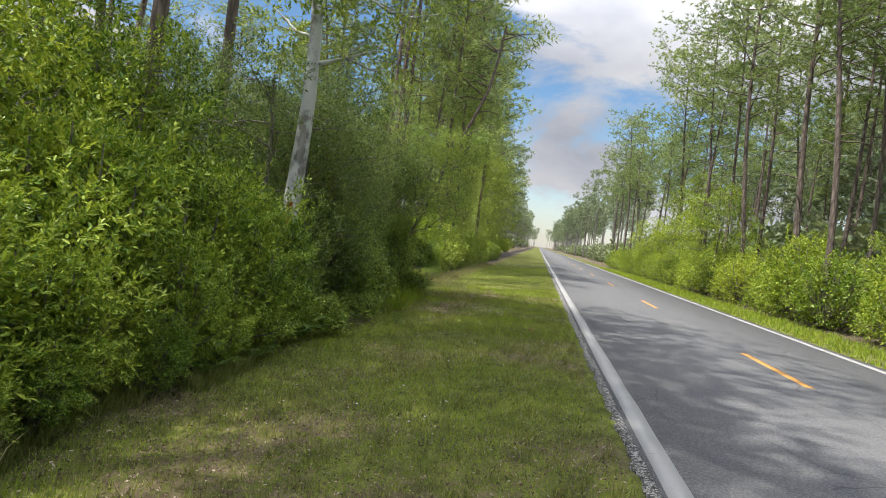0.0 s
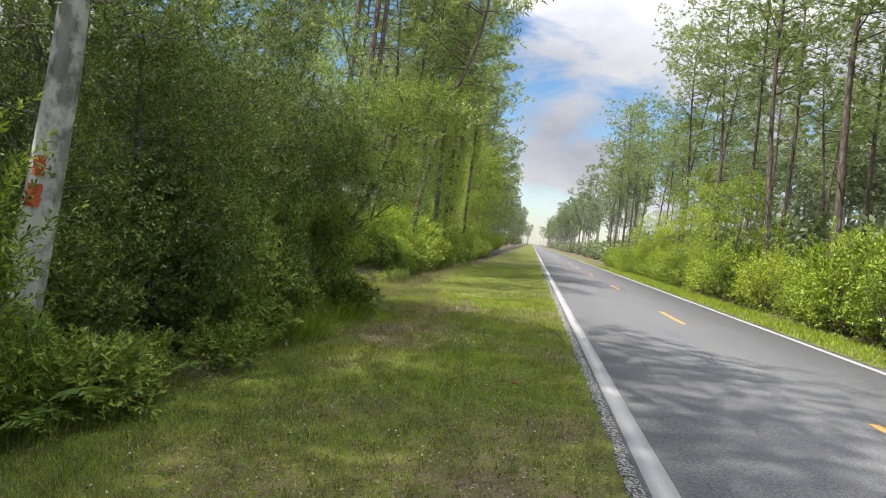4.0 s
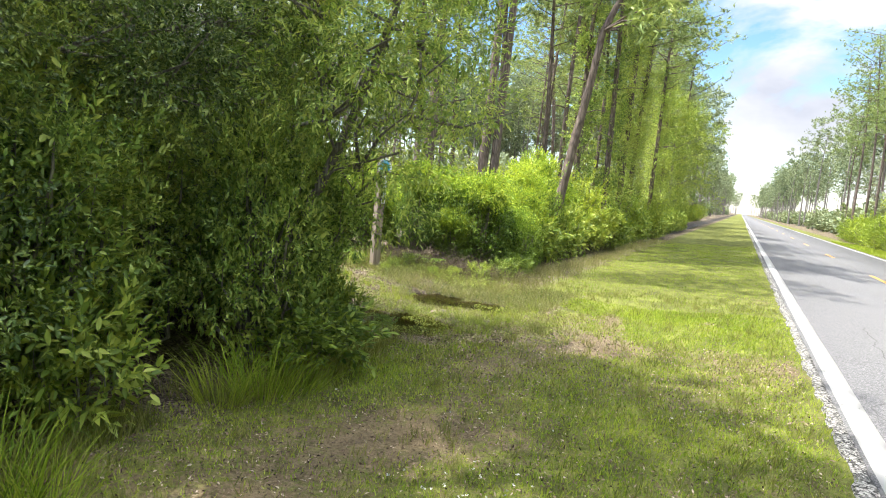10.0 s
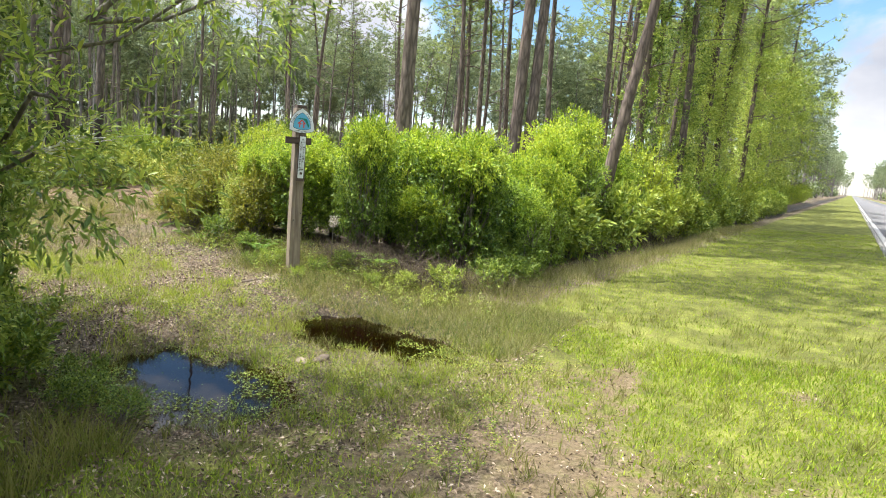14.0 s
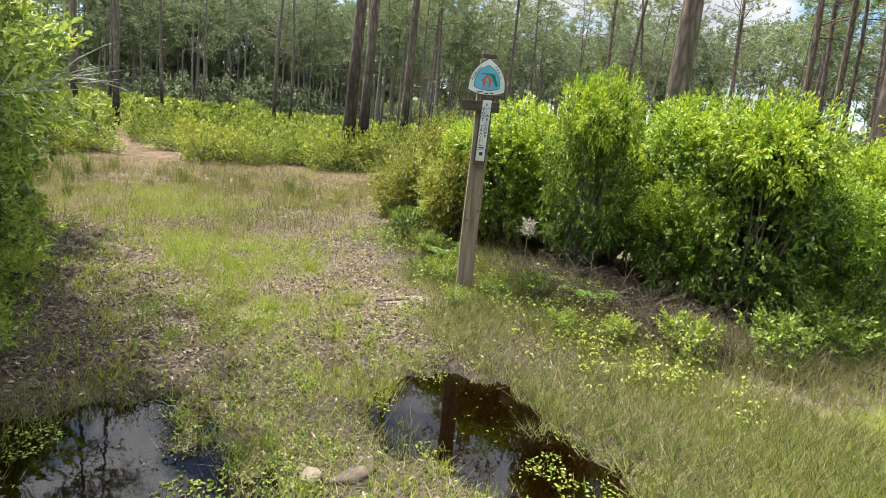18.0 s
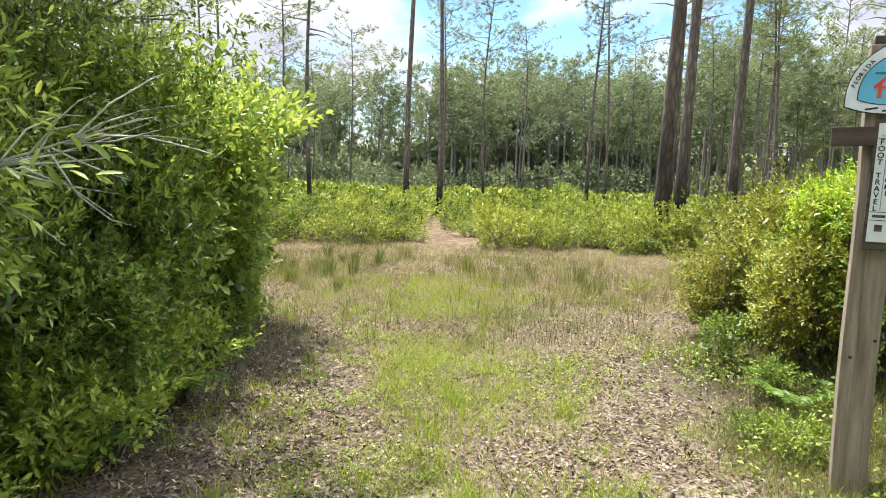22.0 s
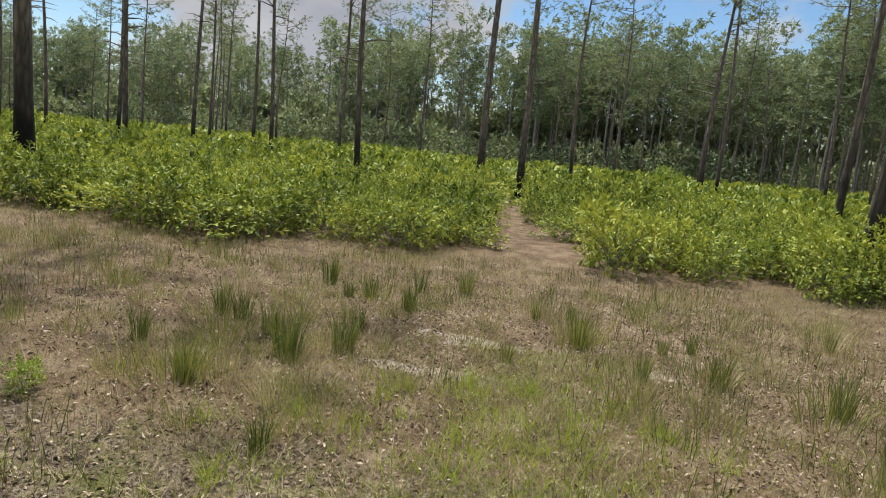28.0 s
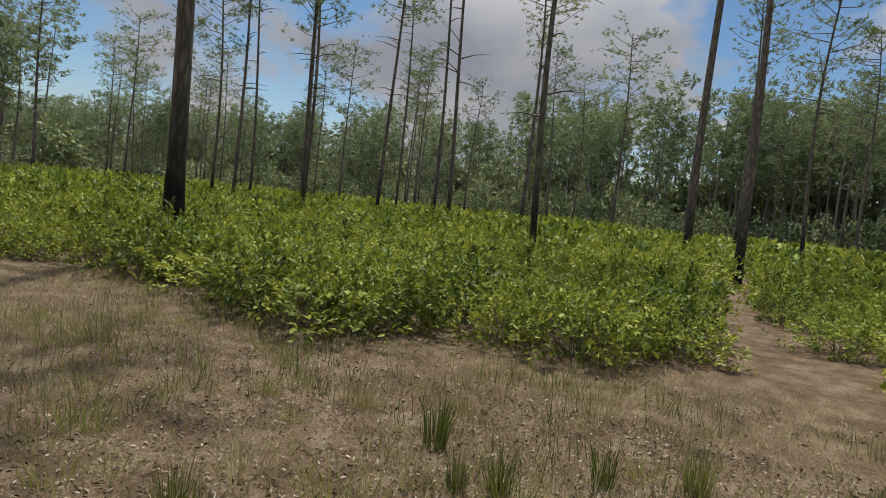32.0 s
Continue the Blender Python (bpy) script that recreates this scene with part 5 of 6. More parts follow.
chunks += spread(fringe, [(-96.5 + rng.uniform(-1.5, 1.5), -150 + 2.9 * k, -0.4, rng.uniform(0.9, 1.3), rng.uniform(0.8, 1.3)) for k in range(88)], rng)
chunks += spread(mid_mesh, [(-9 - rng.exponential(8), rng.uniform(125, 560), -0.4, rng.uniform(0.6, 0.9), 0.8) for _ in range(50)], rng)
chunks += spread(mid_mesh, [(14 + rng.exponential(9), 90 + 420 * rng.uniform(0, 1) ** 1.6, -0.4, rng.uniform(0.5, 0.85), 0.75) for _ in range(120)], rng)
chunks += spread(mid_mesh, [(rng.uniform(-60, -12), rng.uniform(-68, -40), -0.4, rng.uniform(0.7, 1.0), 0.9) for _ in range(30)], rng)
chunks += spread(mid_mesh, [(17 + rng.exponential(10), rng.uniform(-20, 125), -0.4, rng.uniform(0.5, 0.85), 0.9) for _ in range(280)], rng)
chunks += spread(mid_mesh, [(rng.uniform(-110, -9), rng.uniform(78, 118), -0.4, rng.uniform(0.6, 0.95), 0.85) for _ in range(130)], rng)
stuff("far_understorey", chunks, NEEDLE_HAZED, "dark leafy understorey at the foot of the far woods", "woods")


# ---- the trail sign ----
def box(sx, sy, sz, bevel=0.004):
    bm = bmesh.new()
    bmesh.ops.create_cube(bm, size=1.0)
    bmesh.ops.scale(bm, vec=(sx, sy, sz), verts=bm.verts)
    if bevel:
        bmesh.ops.bevel(bm, geom=bm.edges[:], offset=bevel, segments=2, affect="EDGES", profile=0.6)
    return bm


def plate(outline, thick, bevel=0.0):
    """A flat plate in the xz plane, facing -y, from its outline."""
    bm = bmesh.new()
    front = [bm.verts.new((x, 0, z)) for x, z in outline]
    face = bm.faces.new(front)
    ext = bmesh.ops.extrude_face_region(bm, geom=[face])
    bmesh.ops.translate(bm, vec=(0, thick, 0), verts=[v for v in ext["geom"] if isinstance(v, bmesh.types.BMVert)])
    bmesh.ops.recalc_face_normals(bm, faces=bm.faces)
    return bm


def letter(ch, size, material):
    cu = bpy.data.curves.new("letter", "FONT")
    cu.body, cu.size, cu.align_x, cu.align_y, cu.extrude = ch, size, "CENTER", "CENTER", 0.0006
    cu.offset = size * 0.022
    ob = bpy.data.objects.new("letter", cu)
    me = bpy.data.meshes.new_from_object(ob)
    bpy.data.objects.remove(ob)
    me.materials.clear()
    me.materials.append(material)
    return me


def arch(w, h, k=1.0):
    """The rounded three-sided outline of the trail sign, centre at its middle."""
    pts = []
    n = 9
    top, left, right = (0, h * 0.56), (-w / 2, -h * 0.3), (w / 2, -h * 0.3)
    for a, b, bow in ((top, left, 0.16), (left, right, 0.11), (right, top, 0.16)):
        nx, nz = -(b[1] - a[1]), b[0] - a[0]
        ln = math.hypot(nx, nz)
        for i in range(n):
            t = i / n
            s = bow * w * 4 * t * (1 - t)
            pts.append(((a[0] + (b[0] - a[0]) * t - nx / ln * s) * k, (a[1] + (b[1] - a[1]) * t - nz / ln * s) * k))
    return pts


def trail_sign():
    face = 62.0            # the way the sign faces, turned from -y towards +x
    px, py = -6.14, 23.12
    gz = height(px, py) - 0.25
    post = thing("trail_sign_post", "weathered square wooden post carrying the trail signs", "sign post", m=pose(px, py, gz, 0, 0, face))
    tall = 2.03 - gz
    bm = box(0.145, 0.145, tall, 0.007)
    bmesh.ops.subdivide_edges(bm, edges=[e for e in bm.edges if e.calc_length() > 0.5], cuts=9)
    for v in bm.verts:
        v.co.x += 0.004 * math.sin(v.co.z * 5.0)
        v.co.y += 0.003 * math.sin(v.co.z * 3.7 + 1)
    part("post", bm_mesh("post", bm, WOOD), post, m=pose(0, 0, tall / 2))
    part("cap_block", bm_mesh("cap_block", box(0.125, 0.125, 0.05, 0.006), WOOD_DARK), post, "dark weathered post top", m=pose(0, 0, tall + 0.015))
    part("cross_board", bm_mesh("cross_board", box(0.33, 0.035, 0.085, 0.004), WOOD_DARK), post, "dark brown cross board", m=pose(-0.035, -0.092, 1.62 - gz))
    for sx in (-0.04, 0.05):
        bm = bmesh.new()
        bmesh.ops.create_uvsphere(bm, u_segments=8, v_segments=5, radius=0.008)
        part("bolt", bm_mesh("bolt", bm, SIGN_BLACK), post, m=pose(sx, -0.076, 0.95 + sx))

    shield = thing("trail_shield", "three-sided white and blue trail shield on the post", "sign", m=pose(px, py, 1.85, 0, 0, face) @ pose(0, -0.09, 0, -2, 0, 0))
    part("rim", bm_mesh("rim", plate(arch(0.315, 0.315, 1.03), 0.006), SIGN_BLACK), shield, "thin black rim", m=pose(0, 0.001, 0))
    part("plate", bm_mesh("plate", plate(arch(0.315, 0.315), 0.006), SIGN_WHITE), shield, "white enamel plate", m=pose(0, -0.003, 0))
    part("inner_rim", bm_mesh("inner_rim", plate(arch(0.315, 0.315, 0.72), 0.002), SIGN_BLACK), shield, m=pose(0, -0.0042, 0))
    part("blue_field", bm_mesh("blue_field", plate(arch(0.315, 0.315, 0.69), 0.002), SIGN_BLUE), shield, "sky-blue printed field", m=pose(0, -0.0056, 0))
    state = [(-0.055, 0.052), (0.02, 0.055), (0.062, 0.05), (0.07, 0.02), (0.09, -0.025), (0.094, -0.05), (0.078, -0.056), (0.06, -0.02), (0.04, 0.018), (0.02, 0.035), (0.0, 0.04), (-0.05, 0.044)]
    part("green_shape", bm_mesh("green_shape", plate(state[::-1], 0.001), SIGN_GREEN), shield, "green printed land shape", m=pose(0, -0.0068, 0))
    for pts in ([(-0.052, -0.01), (0.0, 0.042), (0.052, -0.01), (0.044, -0.022), (0.0, 0.022), (-0.044, -0.022)], [(-0.034, -0.062), (-0.034, 0.0), (-0.018, 0.008), (-0.018, -0.062)], [(0.018, -0.062), (0.018, 0.008), (0.034, 0.0), (0.034, -0.062)], [(-0.018, -0.022), (-0.018, -0.01), (0.004, -0.01), (0.004, -0.022)]):
        part("red_stroke", bm_mesh("red_stroke", plate(pts, 0.001), SIGN_RED), shield, "orange-red printed emblem", m=pose(-0.004, -0.0078, 0))
    for word, side in (("FLORIDA", -1), ("TRAIL", 1)):
        for i, ch in enumerate(word):
            t = (i + 0.5) / len(word)
            u = 0.76 - 0.5 * t if side < 0 else 0.22 + 0.42 * t
            x = side * (0.157 * u * 1.06 + 0.026 * math.sin(math.pi * u)) * 0.93
            z = (0.56 - 0.86 * u) * 0.315 * 0.9 + 0.012
            part("letter", letter(ch, 0.026, SIGN_BLACK), shield, m=pose(x, -0.0036 - 0.0008, z) @ pose(0, 0, 0, 90, 0, 0) @ pose(0, 0, 0, 0, 0, 56 if side < 0 else -56))
    for i in range(3):
        part("small_print_bar", bm_mesh("small_print_bar", box((0.05, 0.035, 0.03)[i], 0.001, 0.008, 0), SIGN_BLACK), shield, m=pose((-0.055, 0.003, 0.05)[i], -0.0036, (-0.108, -0.118, -0.111)[i], 0, (-8, 0, 7)[i], 0))

    board = thing("welcome_plaque", "narrow white plaque reading foot travel welcome", "sign", m=pose(px, py, 1.4, 0, 0, face) @ pose(0.012, -0.098, 0, 0, 1.0, 0))
    part("backing", bm_mesh("backing", box(0.1, 0.016, 0.58, 0.003), WOOD_DARK), board, "dark brown backing board")
    part("plate", bm_mesh("plate", box(0.077, 0.004, 0.53, 0.0015), SIGN_WHITE), board, "white plastic plate", m=pose(0.002, -0.0105, 0.012))
    y = -0.0132
    for i, ch in enumerate("FOOT TRAVEL"):
        if ch != " ":
            part("letter", letter(ch, 0.033, SIGN_BLACK), board, m=pose(-0.018, y, 0.192 - i * 0.0295) @ pose(0, 0, 0, 90))
    for i, ch in enumerate("WELCOME"):
        part("letter", letter(ch, 0.03, SIGN_BLACK), board, m=pose(0.02, y, 0.142 - i * 0.0295) @ pose(0, 0, 0, 90))
    part("divider", bm_mesh("divider", box(0.002, 0.001, 0.31, 0), SIGN_BLACK), board, m=pose(0.003, y + 0.0004, 0.045))
    for z in (0.208, -0.118, -0.155):
        part("divider", bm_mesh("divider", box(0.073, 0.001, 0.003, 0), SIGN_BLACK), board, m=pose(0.002, y + 0.0004, z))
    tree = [(-0.008, 0), (0, 0.028), (0.008, 0)]
    part("tree_mark", bm_mesh("tree_mark", plate(tree, 0.001), SIGN_BLACK), board, m=pose(0.002, y, 0.23))
    part("tree_mark", bm_mesh("tree_mark", box(0.05, 0.0008, 0.002, 0), SIGN_BLACK), board, m=pose(0.002, y, 0.22))
    part("small_print_bar", bm_mesh("small_print_bar", box(0.05, 0.001, 0.012, 0), WOOD_DARK), board, m=pose(0.002, y, -0.137))
    part("small_print_bar", bm_mesh("small_print_bar", box(0.03, 0.001, 0.03, 0), WOOD_DARK), board, m=pose(0.004, y, -0.19))


trail_sign()


# ---- grass, litter and small things ----
def blades(x, y, tall, wide, rng, lean=0.5, z=None):
    """One bent, pointed blade at each place."""
    n = len(x)
    z = height_np(x, y) - 0.005 if z is None else z
    th, b = rng.uniform(0, 6.28, n), rng.uniform(0, 6.28, n)
    tall, wide = np.broadcast_to(tall, n) * rng.uniform(0.55, 1.3, n), np.broadcast_to(wide, n)
    out = lean * rng.uniform(0.1, 1.0, n) * tall
    cx, sx = np.cos(th) * wide / 2, np.sin(th) * wide / 2
    base = np.stack([x, y, z], -1)
    v = np.stack([base - np.stack([cx, sx, 0 * x], -1), base + np.stack([cx, sx, 0 * x], -1), base + np.stack([np.cos(b) * out, np.sin(b) * out, tall], -1)], 1)
    return v.reshape(-1, 3), np.arange(n * 3).reshape(n, 3)


rng = np.random.default_rng(77)
n = 230000
y = np.concatenate([rng.uniform(2.5, 24, n), rng.uniform(24, 48, 24000)])
x = rng.uniform(-3.7, 0.97, len(y))
keep = (puddle_depth(x, y) < 0.25) & (bare_np(x, y) < 0.36 + rng.uniform(-0.34, 0.5, len(x))) & ~((y > 19.2) & (y < 23.3) & (x < -2.3 - 0.5 * np.sin(y * 3)))
keep &= ~((x > 0.75) & (rng.uniform(0, 1, len(x)) < 0.5)) & (sand_np(x, y) < 0.3)
x, y = x[keep], y[keep]
far = np.clip((y - 8) / 30, 0, 1)
stuff("verge_grass", [blades(x, y, 0.036 + 0.034 * np.clip(patchy(x, y, 1.1, 9.0), 0, 1), 0.007 + 0.012 * far, rng, 0.9)], GRASS, "short mown grass on the verge", "grass")
n = 16000
y = rng.uniform(-2, 75, n)
x = rng.uniform(7.15, 10.2, n)
stuff("verge_grass", [blades(x, y, 0.14, 0.035, rng, 0.7)], GRASS, "grass on the far verge", "grass")
# rough grass at the foot of the thicket and round the hedge
n = 15000
y = rng.uniform(3, 19.2, n)
x = -3.25 - np.abs(rng.normal(0, 0.34, n)) - 0.12 * np.sin(y * 1.7)
keep = patchy(x, y, 1.7, 5.0) > -0.25
g1 = blades(x[keep], y[keep], 0.2, 0.009, rng, 0.8)
s = rng.uniform(0.12, 1, 13000)
x, y = -9.5 + 6.2 * s + rng.normal(0, 0.25, 13000), 23.45 + 0.55 * s + rng.normal(0, 0.3, 13000)
g2 = blades(x[::4], y[::4], 0.16, 0.007, rng, 0.9)
dry_foot = blades(x[::4] + 0.05, y[::4] - 0.02, 0.14, 0.005, rng, 1.5)
y = 24.5 + 25 * rng.uniform(0, 1, 24000) ** 1.3
x = -4.2 + rng.normal(0, 0.42, 24000) + 0.12 * np.sin(y * 2.3)
g3 = blades(x[::2], y[::2], 0.2, 0.009, rng, 0.9)
dry_bank = blades(x[1::2] - 0.1, y[1::2], 0.24, 0.007, rng, 1.3)
stuff("rough_grass", [g1, g2, g3], GRASS_TUFT, "uncut rough grass along the thicket and the ditch", "grass")
# the trail: thin green and dry grass among dead leaves
n = 110000
x, y = rng.uniform(-14.5, -2.0, n), 21.35 + rng.normal(0, 1.25, n)
keep = (puddle_depth(x, y) < 0.5) & (patchy(x, y, 1.6, 1.0) > 0.08 + 0.22 * ramp01(-x, 5.5, 7.5) * ramp01(x, -11.0, -9.0) - 0.5 * np.exp(-((y - 21.15) / 0.45) ** 2) + 0.45 * np.exp(-((y - 20.2) / 0.4) ** 2) * (x < -4.5) + 0.3 * np.exp(-((y - 22.2) / 0.3) ** 2) - 0.4 * (x > -3.2) + rng.uniform(-0.35, 0.35, n)) & (y > 19.1)
x, y = x[keep], y[keep]
tw = [blades(x[::3], y[::3], 0.05, 0.006, rng, 1.5)]
strip_grass = blades(x[1::3], y[1::3], 0.05, 0.006, rng, 1.6)
straw = blades(x[2::3], y[2::3], 0.05, 0.006, rng, 2.4)
n = 900
cx, cy = rng.uniform(-13.5, -2.6, n), 21.2 + rng.normal(0, 0.95, n)
keep = (puddle_depth(cx, cy) < 0.4) & (cy > 19.2) & (patchy(cx, cy, 1.4, 8.0) > -0.15)
cx, cy = np.repeat(cx[keep], 16), np.repeat(cy[keep], 16)
tw.append(blades(cx + rng.normal(0, 0.04, len(cx)), cy + rng.normal(0, 0.04, len(cx)), 0.12, 0.006, rng, 1.0))
n = 26000
x, y = rng.uniform(-18.6, -10.5, n), rng.uniform(13.0, 27.0, n)
keep = patchy(x, y, 1.3, 7.0) > 0.08 + rng.uniform(-0.3, 0.3, n)
olive = [strip_grass, blades(x[keep], y[keep], 0.1, 0.006, rng, 0.9)]
stuff("trail_grass", tw, GRASS, "thin green grass along the trail", "grass")
# the bank between the puddle and the hedge
n = 42000
x, y = rng.uniform(-7.2, -2.5, n), rng.uniform(22.2, 24.3, n)
foot = y - 23.45 - 0.2 * np.clip(x + 5.6, 0, 3) ** 1.6
keep = (puddle_depth(x, y) < 0.42) & (foot < 0.25 + rng.normal(0, 0.12, n)) & (y > 22.38 + 0.12 * np.sin(x * 5) + 0.5 * ramp01(-x, 5.0, 6.6) + rng.normal(0, 0.16, n)) & (patchy(x, y, 1.8, 31.0) > -0.3 + rng.uniform(-0.3, 0.3, n))
x, y = x[keep], y[keep]
olive.append(blades(x[::2], y[::2], 0.085, 0.006, rng, 1.4))
stuff("trail_grass", [blades(x[1::2], y[1::2], 0.1, 0.006, rng, 1.3)], RUSH_BLADES, "dull green grass on the bank under the hedge", "grass")
bank_straw = blades(x[::2] + 0.03, y[::2], 0.08, 0.005, rng, 2.0)
stuff("trail_grass", olive, GRASS_TUFT, "olive half-dry grass on the bank and over the sandy ground", "grass")
n = 30000
x, y = rng.uniform(-18.6, -3.0, n), 20.5 + rng.normal(0, 2.6, n)
keep = (puddle_depth(x, y) < 0.4) & (y > 14) & (y < 27) & ((x < -10) | (np.abs(y - 21.4) < 2.3))
d1 = blades(x[keep], y[keep], 0.06, 0.005, rng, 2.6)
x, y = rng.uniform(-19.8, -10.5, 70000), rng.uniform(11, 28, 70000)
keep = (patchy(x, y, 0.9, 6.0) > -0.25 + rng.uniform(-0.3, 0.3, len(x))) & ((x < -12.5) | (np.abs(y - 20.5) < 4))
x, y = x[keep], y[keep]
d2 = blades(x, y, 0.1, 0.005, rng, 1.8)
x, y = rng.uniform(-14.5, -8.5, 17000), 21.2 + rng.normal(0, 1.6, 17000)
keep = (patchy(x, y, 1.9, 14.0) > -0.3 + rng.uniform(-0.3, 0.3, len(x))) & (y > 19.3) & (y < 24)
d3 = blades(x[keep], y[keep], 0.1, 0.005, rng, 1.6)
stuff("dry_grass", [d1, d2, d3, dry_foot, dry_bank, straw, bank_straw], GRASS_DRY, "dead straw-coloured grass on sandy ground", "grass")


n = 1700
cx, cy = rng.uniform(-18.4, -8.8, n), rng.uniform(13.5, 27, n)
keep = (patchy(cx, cy, 0.8, 17.0) > -0.2) & ((cx < -11.2) | (np.abs(cy - 21.3) < 2.2)) & (np.abs(cy - 21.0) > 0.25)
cx, cy = np.repeat(cx[keep], 7), np.repeat(cy[keep], 7)
cx, cy = cx + rng.normal(0, 0.07, len(cx)), cy + rng.normal(0, 0.07, len(cx))
tall = rng.uniform(0.12, 0.3, len(cx))
stuff("field_shoots", [blades(cx, cy, tall, 0.0065, rng, 0.45)], RUSH_BLADES, "sparse upright green shoots over the sandy ground", "grass")


def flat_leaves(x, y, size, rng, lift=0.004, tilt=0.35):
    p = np.stack([x, y, height_np(x, y) + lift], -1)
    d = unit(np.stack([rng.normal(size=len(x)), rng.normal(size=len(x)), rng.normal(size=len(x)) * tilt], -1))
    k = rng.uniform(0.6, 1.3, len(x))
    return leaves(p, d, size * k, size * 0.36 * k, rng, 0.1)


n = 130000
x = rng.uniform(-17.5, -2.3, n)
y = 21.0 + rng.normal(0, 1.0, n) * np.where(x < -11, 2.8, 1.5)
keep = (puddle_depth(x, y) < 0.45) & (y < 27) & (y > 15) & ((x < -11) | ((y > 18.4) & (y < 24.6))) & (patchy(x, y, 1.6, 1.0) < 0.2 + rng.uniform(-0.45, 0.45, n)) & (rng.uniform(0, 1, n) > 0.75 * np.exp(-((y - 21.15) / 0.42) ** 2) * (x > -9)) & (rng.uniform(0, 1, n) > 0.92 * np.exp(-(((x + 4.1) / 1.3) ** 2 + ((y - 22.4) / 0.75) ** 2)))
l1 = flat_leaves(x[keep], y[keep], 0.036, rng, 0.006, 0.5)
x, y = rng.uniform(-5.2, -3.1, 5000), rng.uniform(3, 19, 5000)
l2 = flat_leaves(x, y, 0.05, rng)
x, y = rng.uniform(-3.5, 0.85, 52000), rng.uniform(2.5, 24, 52000)
keep = bare_np(x, y) > 0.12 + rng.uniform(-0.35, 0.3, len(x)) + 0.5 * ramp01(y, 19.0, 22.0)
l3 = flat_leaves(x[keep], y[keep], 0.03, rng, 0.012, 0.5)
x, y = rng.uniform(-19.0, -10.0, 26000), rng.uniform(12, 28, 26000)
keep = patchy(x, y, 1.1, 3.0) > -0.15 + rng.uniform(-0.4, 0.4, len(x))
l4 = flat_leaves(x[keep], y[keep], 0.042, rng, 0.008, 0.5)
stuff("leaf_litter", [l1, l2, l3, l4], LITTER, "brown dead leaves scattered on the trail", "dead leaves")
chunks, rim, floating = [], [], []
for cx, cy, a, b, turn in PUDDLES:
    zz = height(cx, cy) + 0.09
    r = np.sqrt(rng.uniform(0.2, 1.2, 1700))
    th = rng.uniform(0, 6.28, 1700)
    x, y = cx + a * r * np.cos(th), cy + b * r * np.sin(th)
    keep = patchy(x, y, 3.5, 2.0) > 0.0
    x, y = x[keep], y[keep]
    d = np.stack([rng.normal(size=len(x)), rng.normal(size=len(x)), 0.03 * rng.normal(size=len(x))], -1)
    chunks.append(leaves(np.stack([x, y, np.full(len(x), zz)], -1), d, 0.026, 0.013, rng, 0.0))
    x, y = x[::2] + 0.02, y[::2]
    chunks.append(blades(x, y, 0.05, 0.005, rng, 1.0, np.full(len(x), zz - 0.01)))
    r = rng.uniform(0.8, 1.35, 2600)
    th = rng.uniform(0, 6.28, 2600)
    x, y = cx + a * r * np.cos(th), cy + b * r * np.sin(th)
    keep = patchy(x, y, 3.1, 5.0) > -0.05
    rim.append(blades(x[keep], y[keep], 0.11, 0.006, rng, 1.1))
    r, th = np.sqrt(rng.uniform(0, 1.1, 90)), rng.uniform(0, 6.28, 90)
    x, y = cx + a * r * np.cos(th), cy + b * r * np.sin(th)
    d = np.stack([rng.normal(size=90), rng.normal(size=90), 0.02 * rng.normal(size=90)], -1)
    floating.append(leaves(np.stack([x, y, np.full(90, zz + 0.002)], -1), d, 0.02, 0.009, rng, 0.0))
stuff("leaf_litter", floating, LEAF_FIELD, "dead leaves afloat on the puddles", "dead leaves")
stuff("rough_grass", rim, GRASS_TUFT, "uneven grass round the puddles' rims", "grass")
stuff("pond_weed", chunks, LEAF_FIELD, "yellow-green water weeds floating in the puddles", "weeds")

# taller, paler grass scattered over the verge, and low broad-leaved weeds on the trail
n = 1700
cx, cy = rng.uniform(-3.4, 0.8, n), rng.uniform(2.8, 26, n)
x, y = np.repeat(cx, 14) + rng.normal(0, 0.035, n * 14), np.repeat(cy, 14) + rng.normal(0, 0.035, n * 14)
keep = puddle_depth(x, y) < 0.3
stuff("verge_grass", [blades(x[keep], y[keep], 0.11, 0.007, rng, 0.9)], GRASS_TUFT, "small uncut tufts standing out of the mown grass", "grass")
n = 9000
cx, cy = rng.uniform(-10.8, -1.6, n), 21.3 + rng.normal(0, 1.3, n)
keep = (puddle_depth(cx, cy) < 0.75) & (cy > 19.0) & (cy < 22.5 + rng.normal(0, 0.15, n)) & (patchy(cx, cy, 2.4, 4.0) > -0.05 + 0.4 * np.exp(-((cy - 20.1) / 0.5) ** 2) * (cx < -5))
cx, cy = cx[keep], cy[keep]
x, y = np.repeat(cx, 9), np.repeat(cy, 9)
p = np.stack([x + rng.normal(0, 0.025, len(x)), y + rng.normal(0, 0.025, len(x)), height_np(x, y) + rng.uniform(0.005, 0.05, len(x))], -1)
d = np.stack([rng.normal(size=len(x)), rng.normal(size=len(x)), rng.uniform(0.0, 0.8, len(x))], -1)
stuff("trail_weeds", [leaves(p, d, rng.uniform(0.012, 0.03, len(x)), rng.uniform(0.006, 0.013, len(x)), rng)], LEAF_FIELD, "low yellow-green weeds creeping over the trail", "weeds")

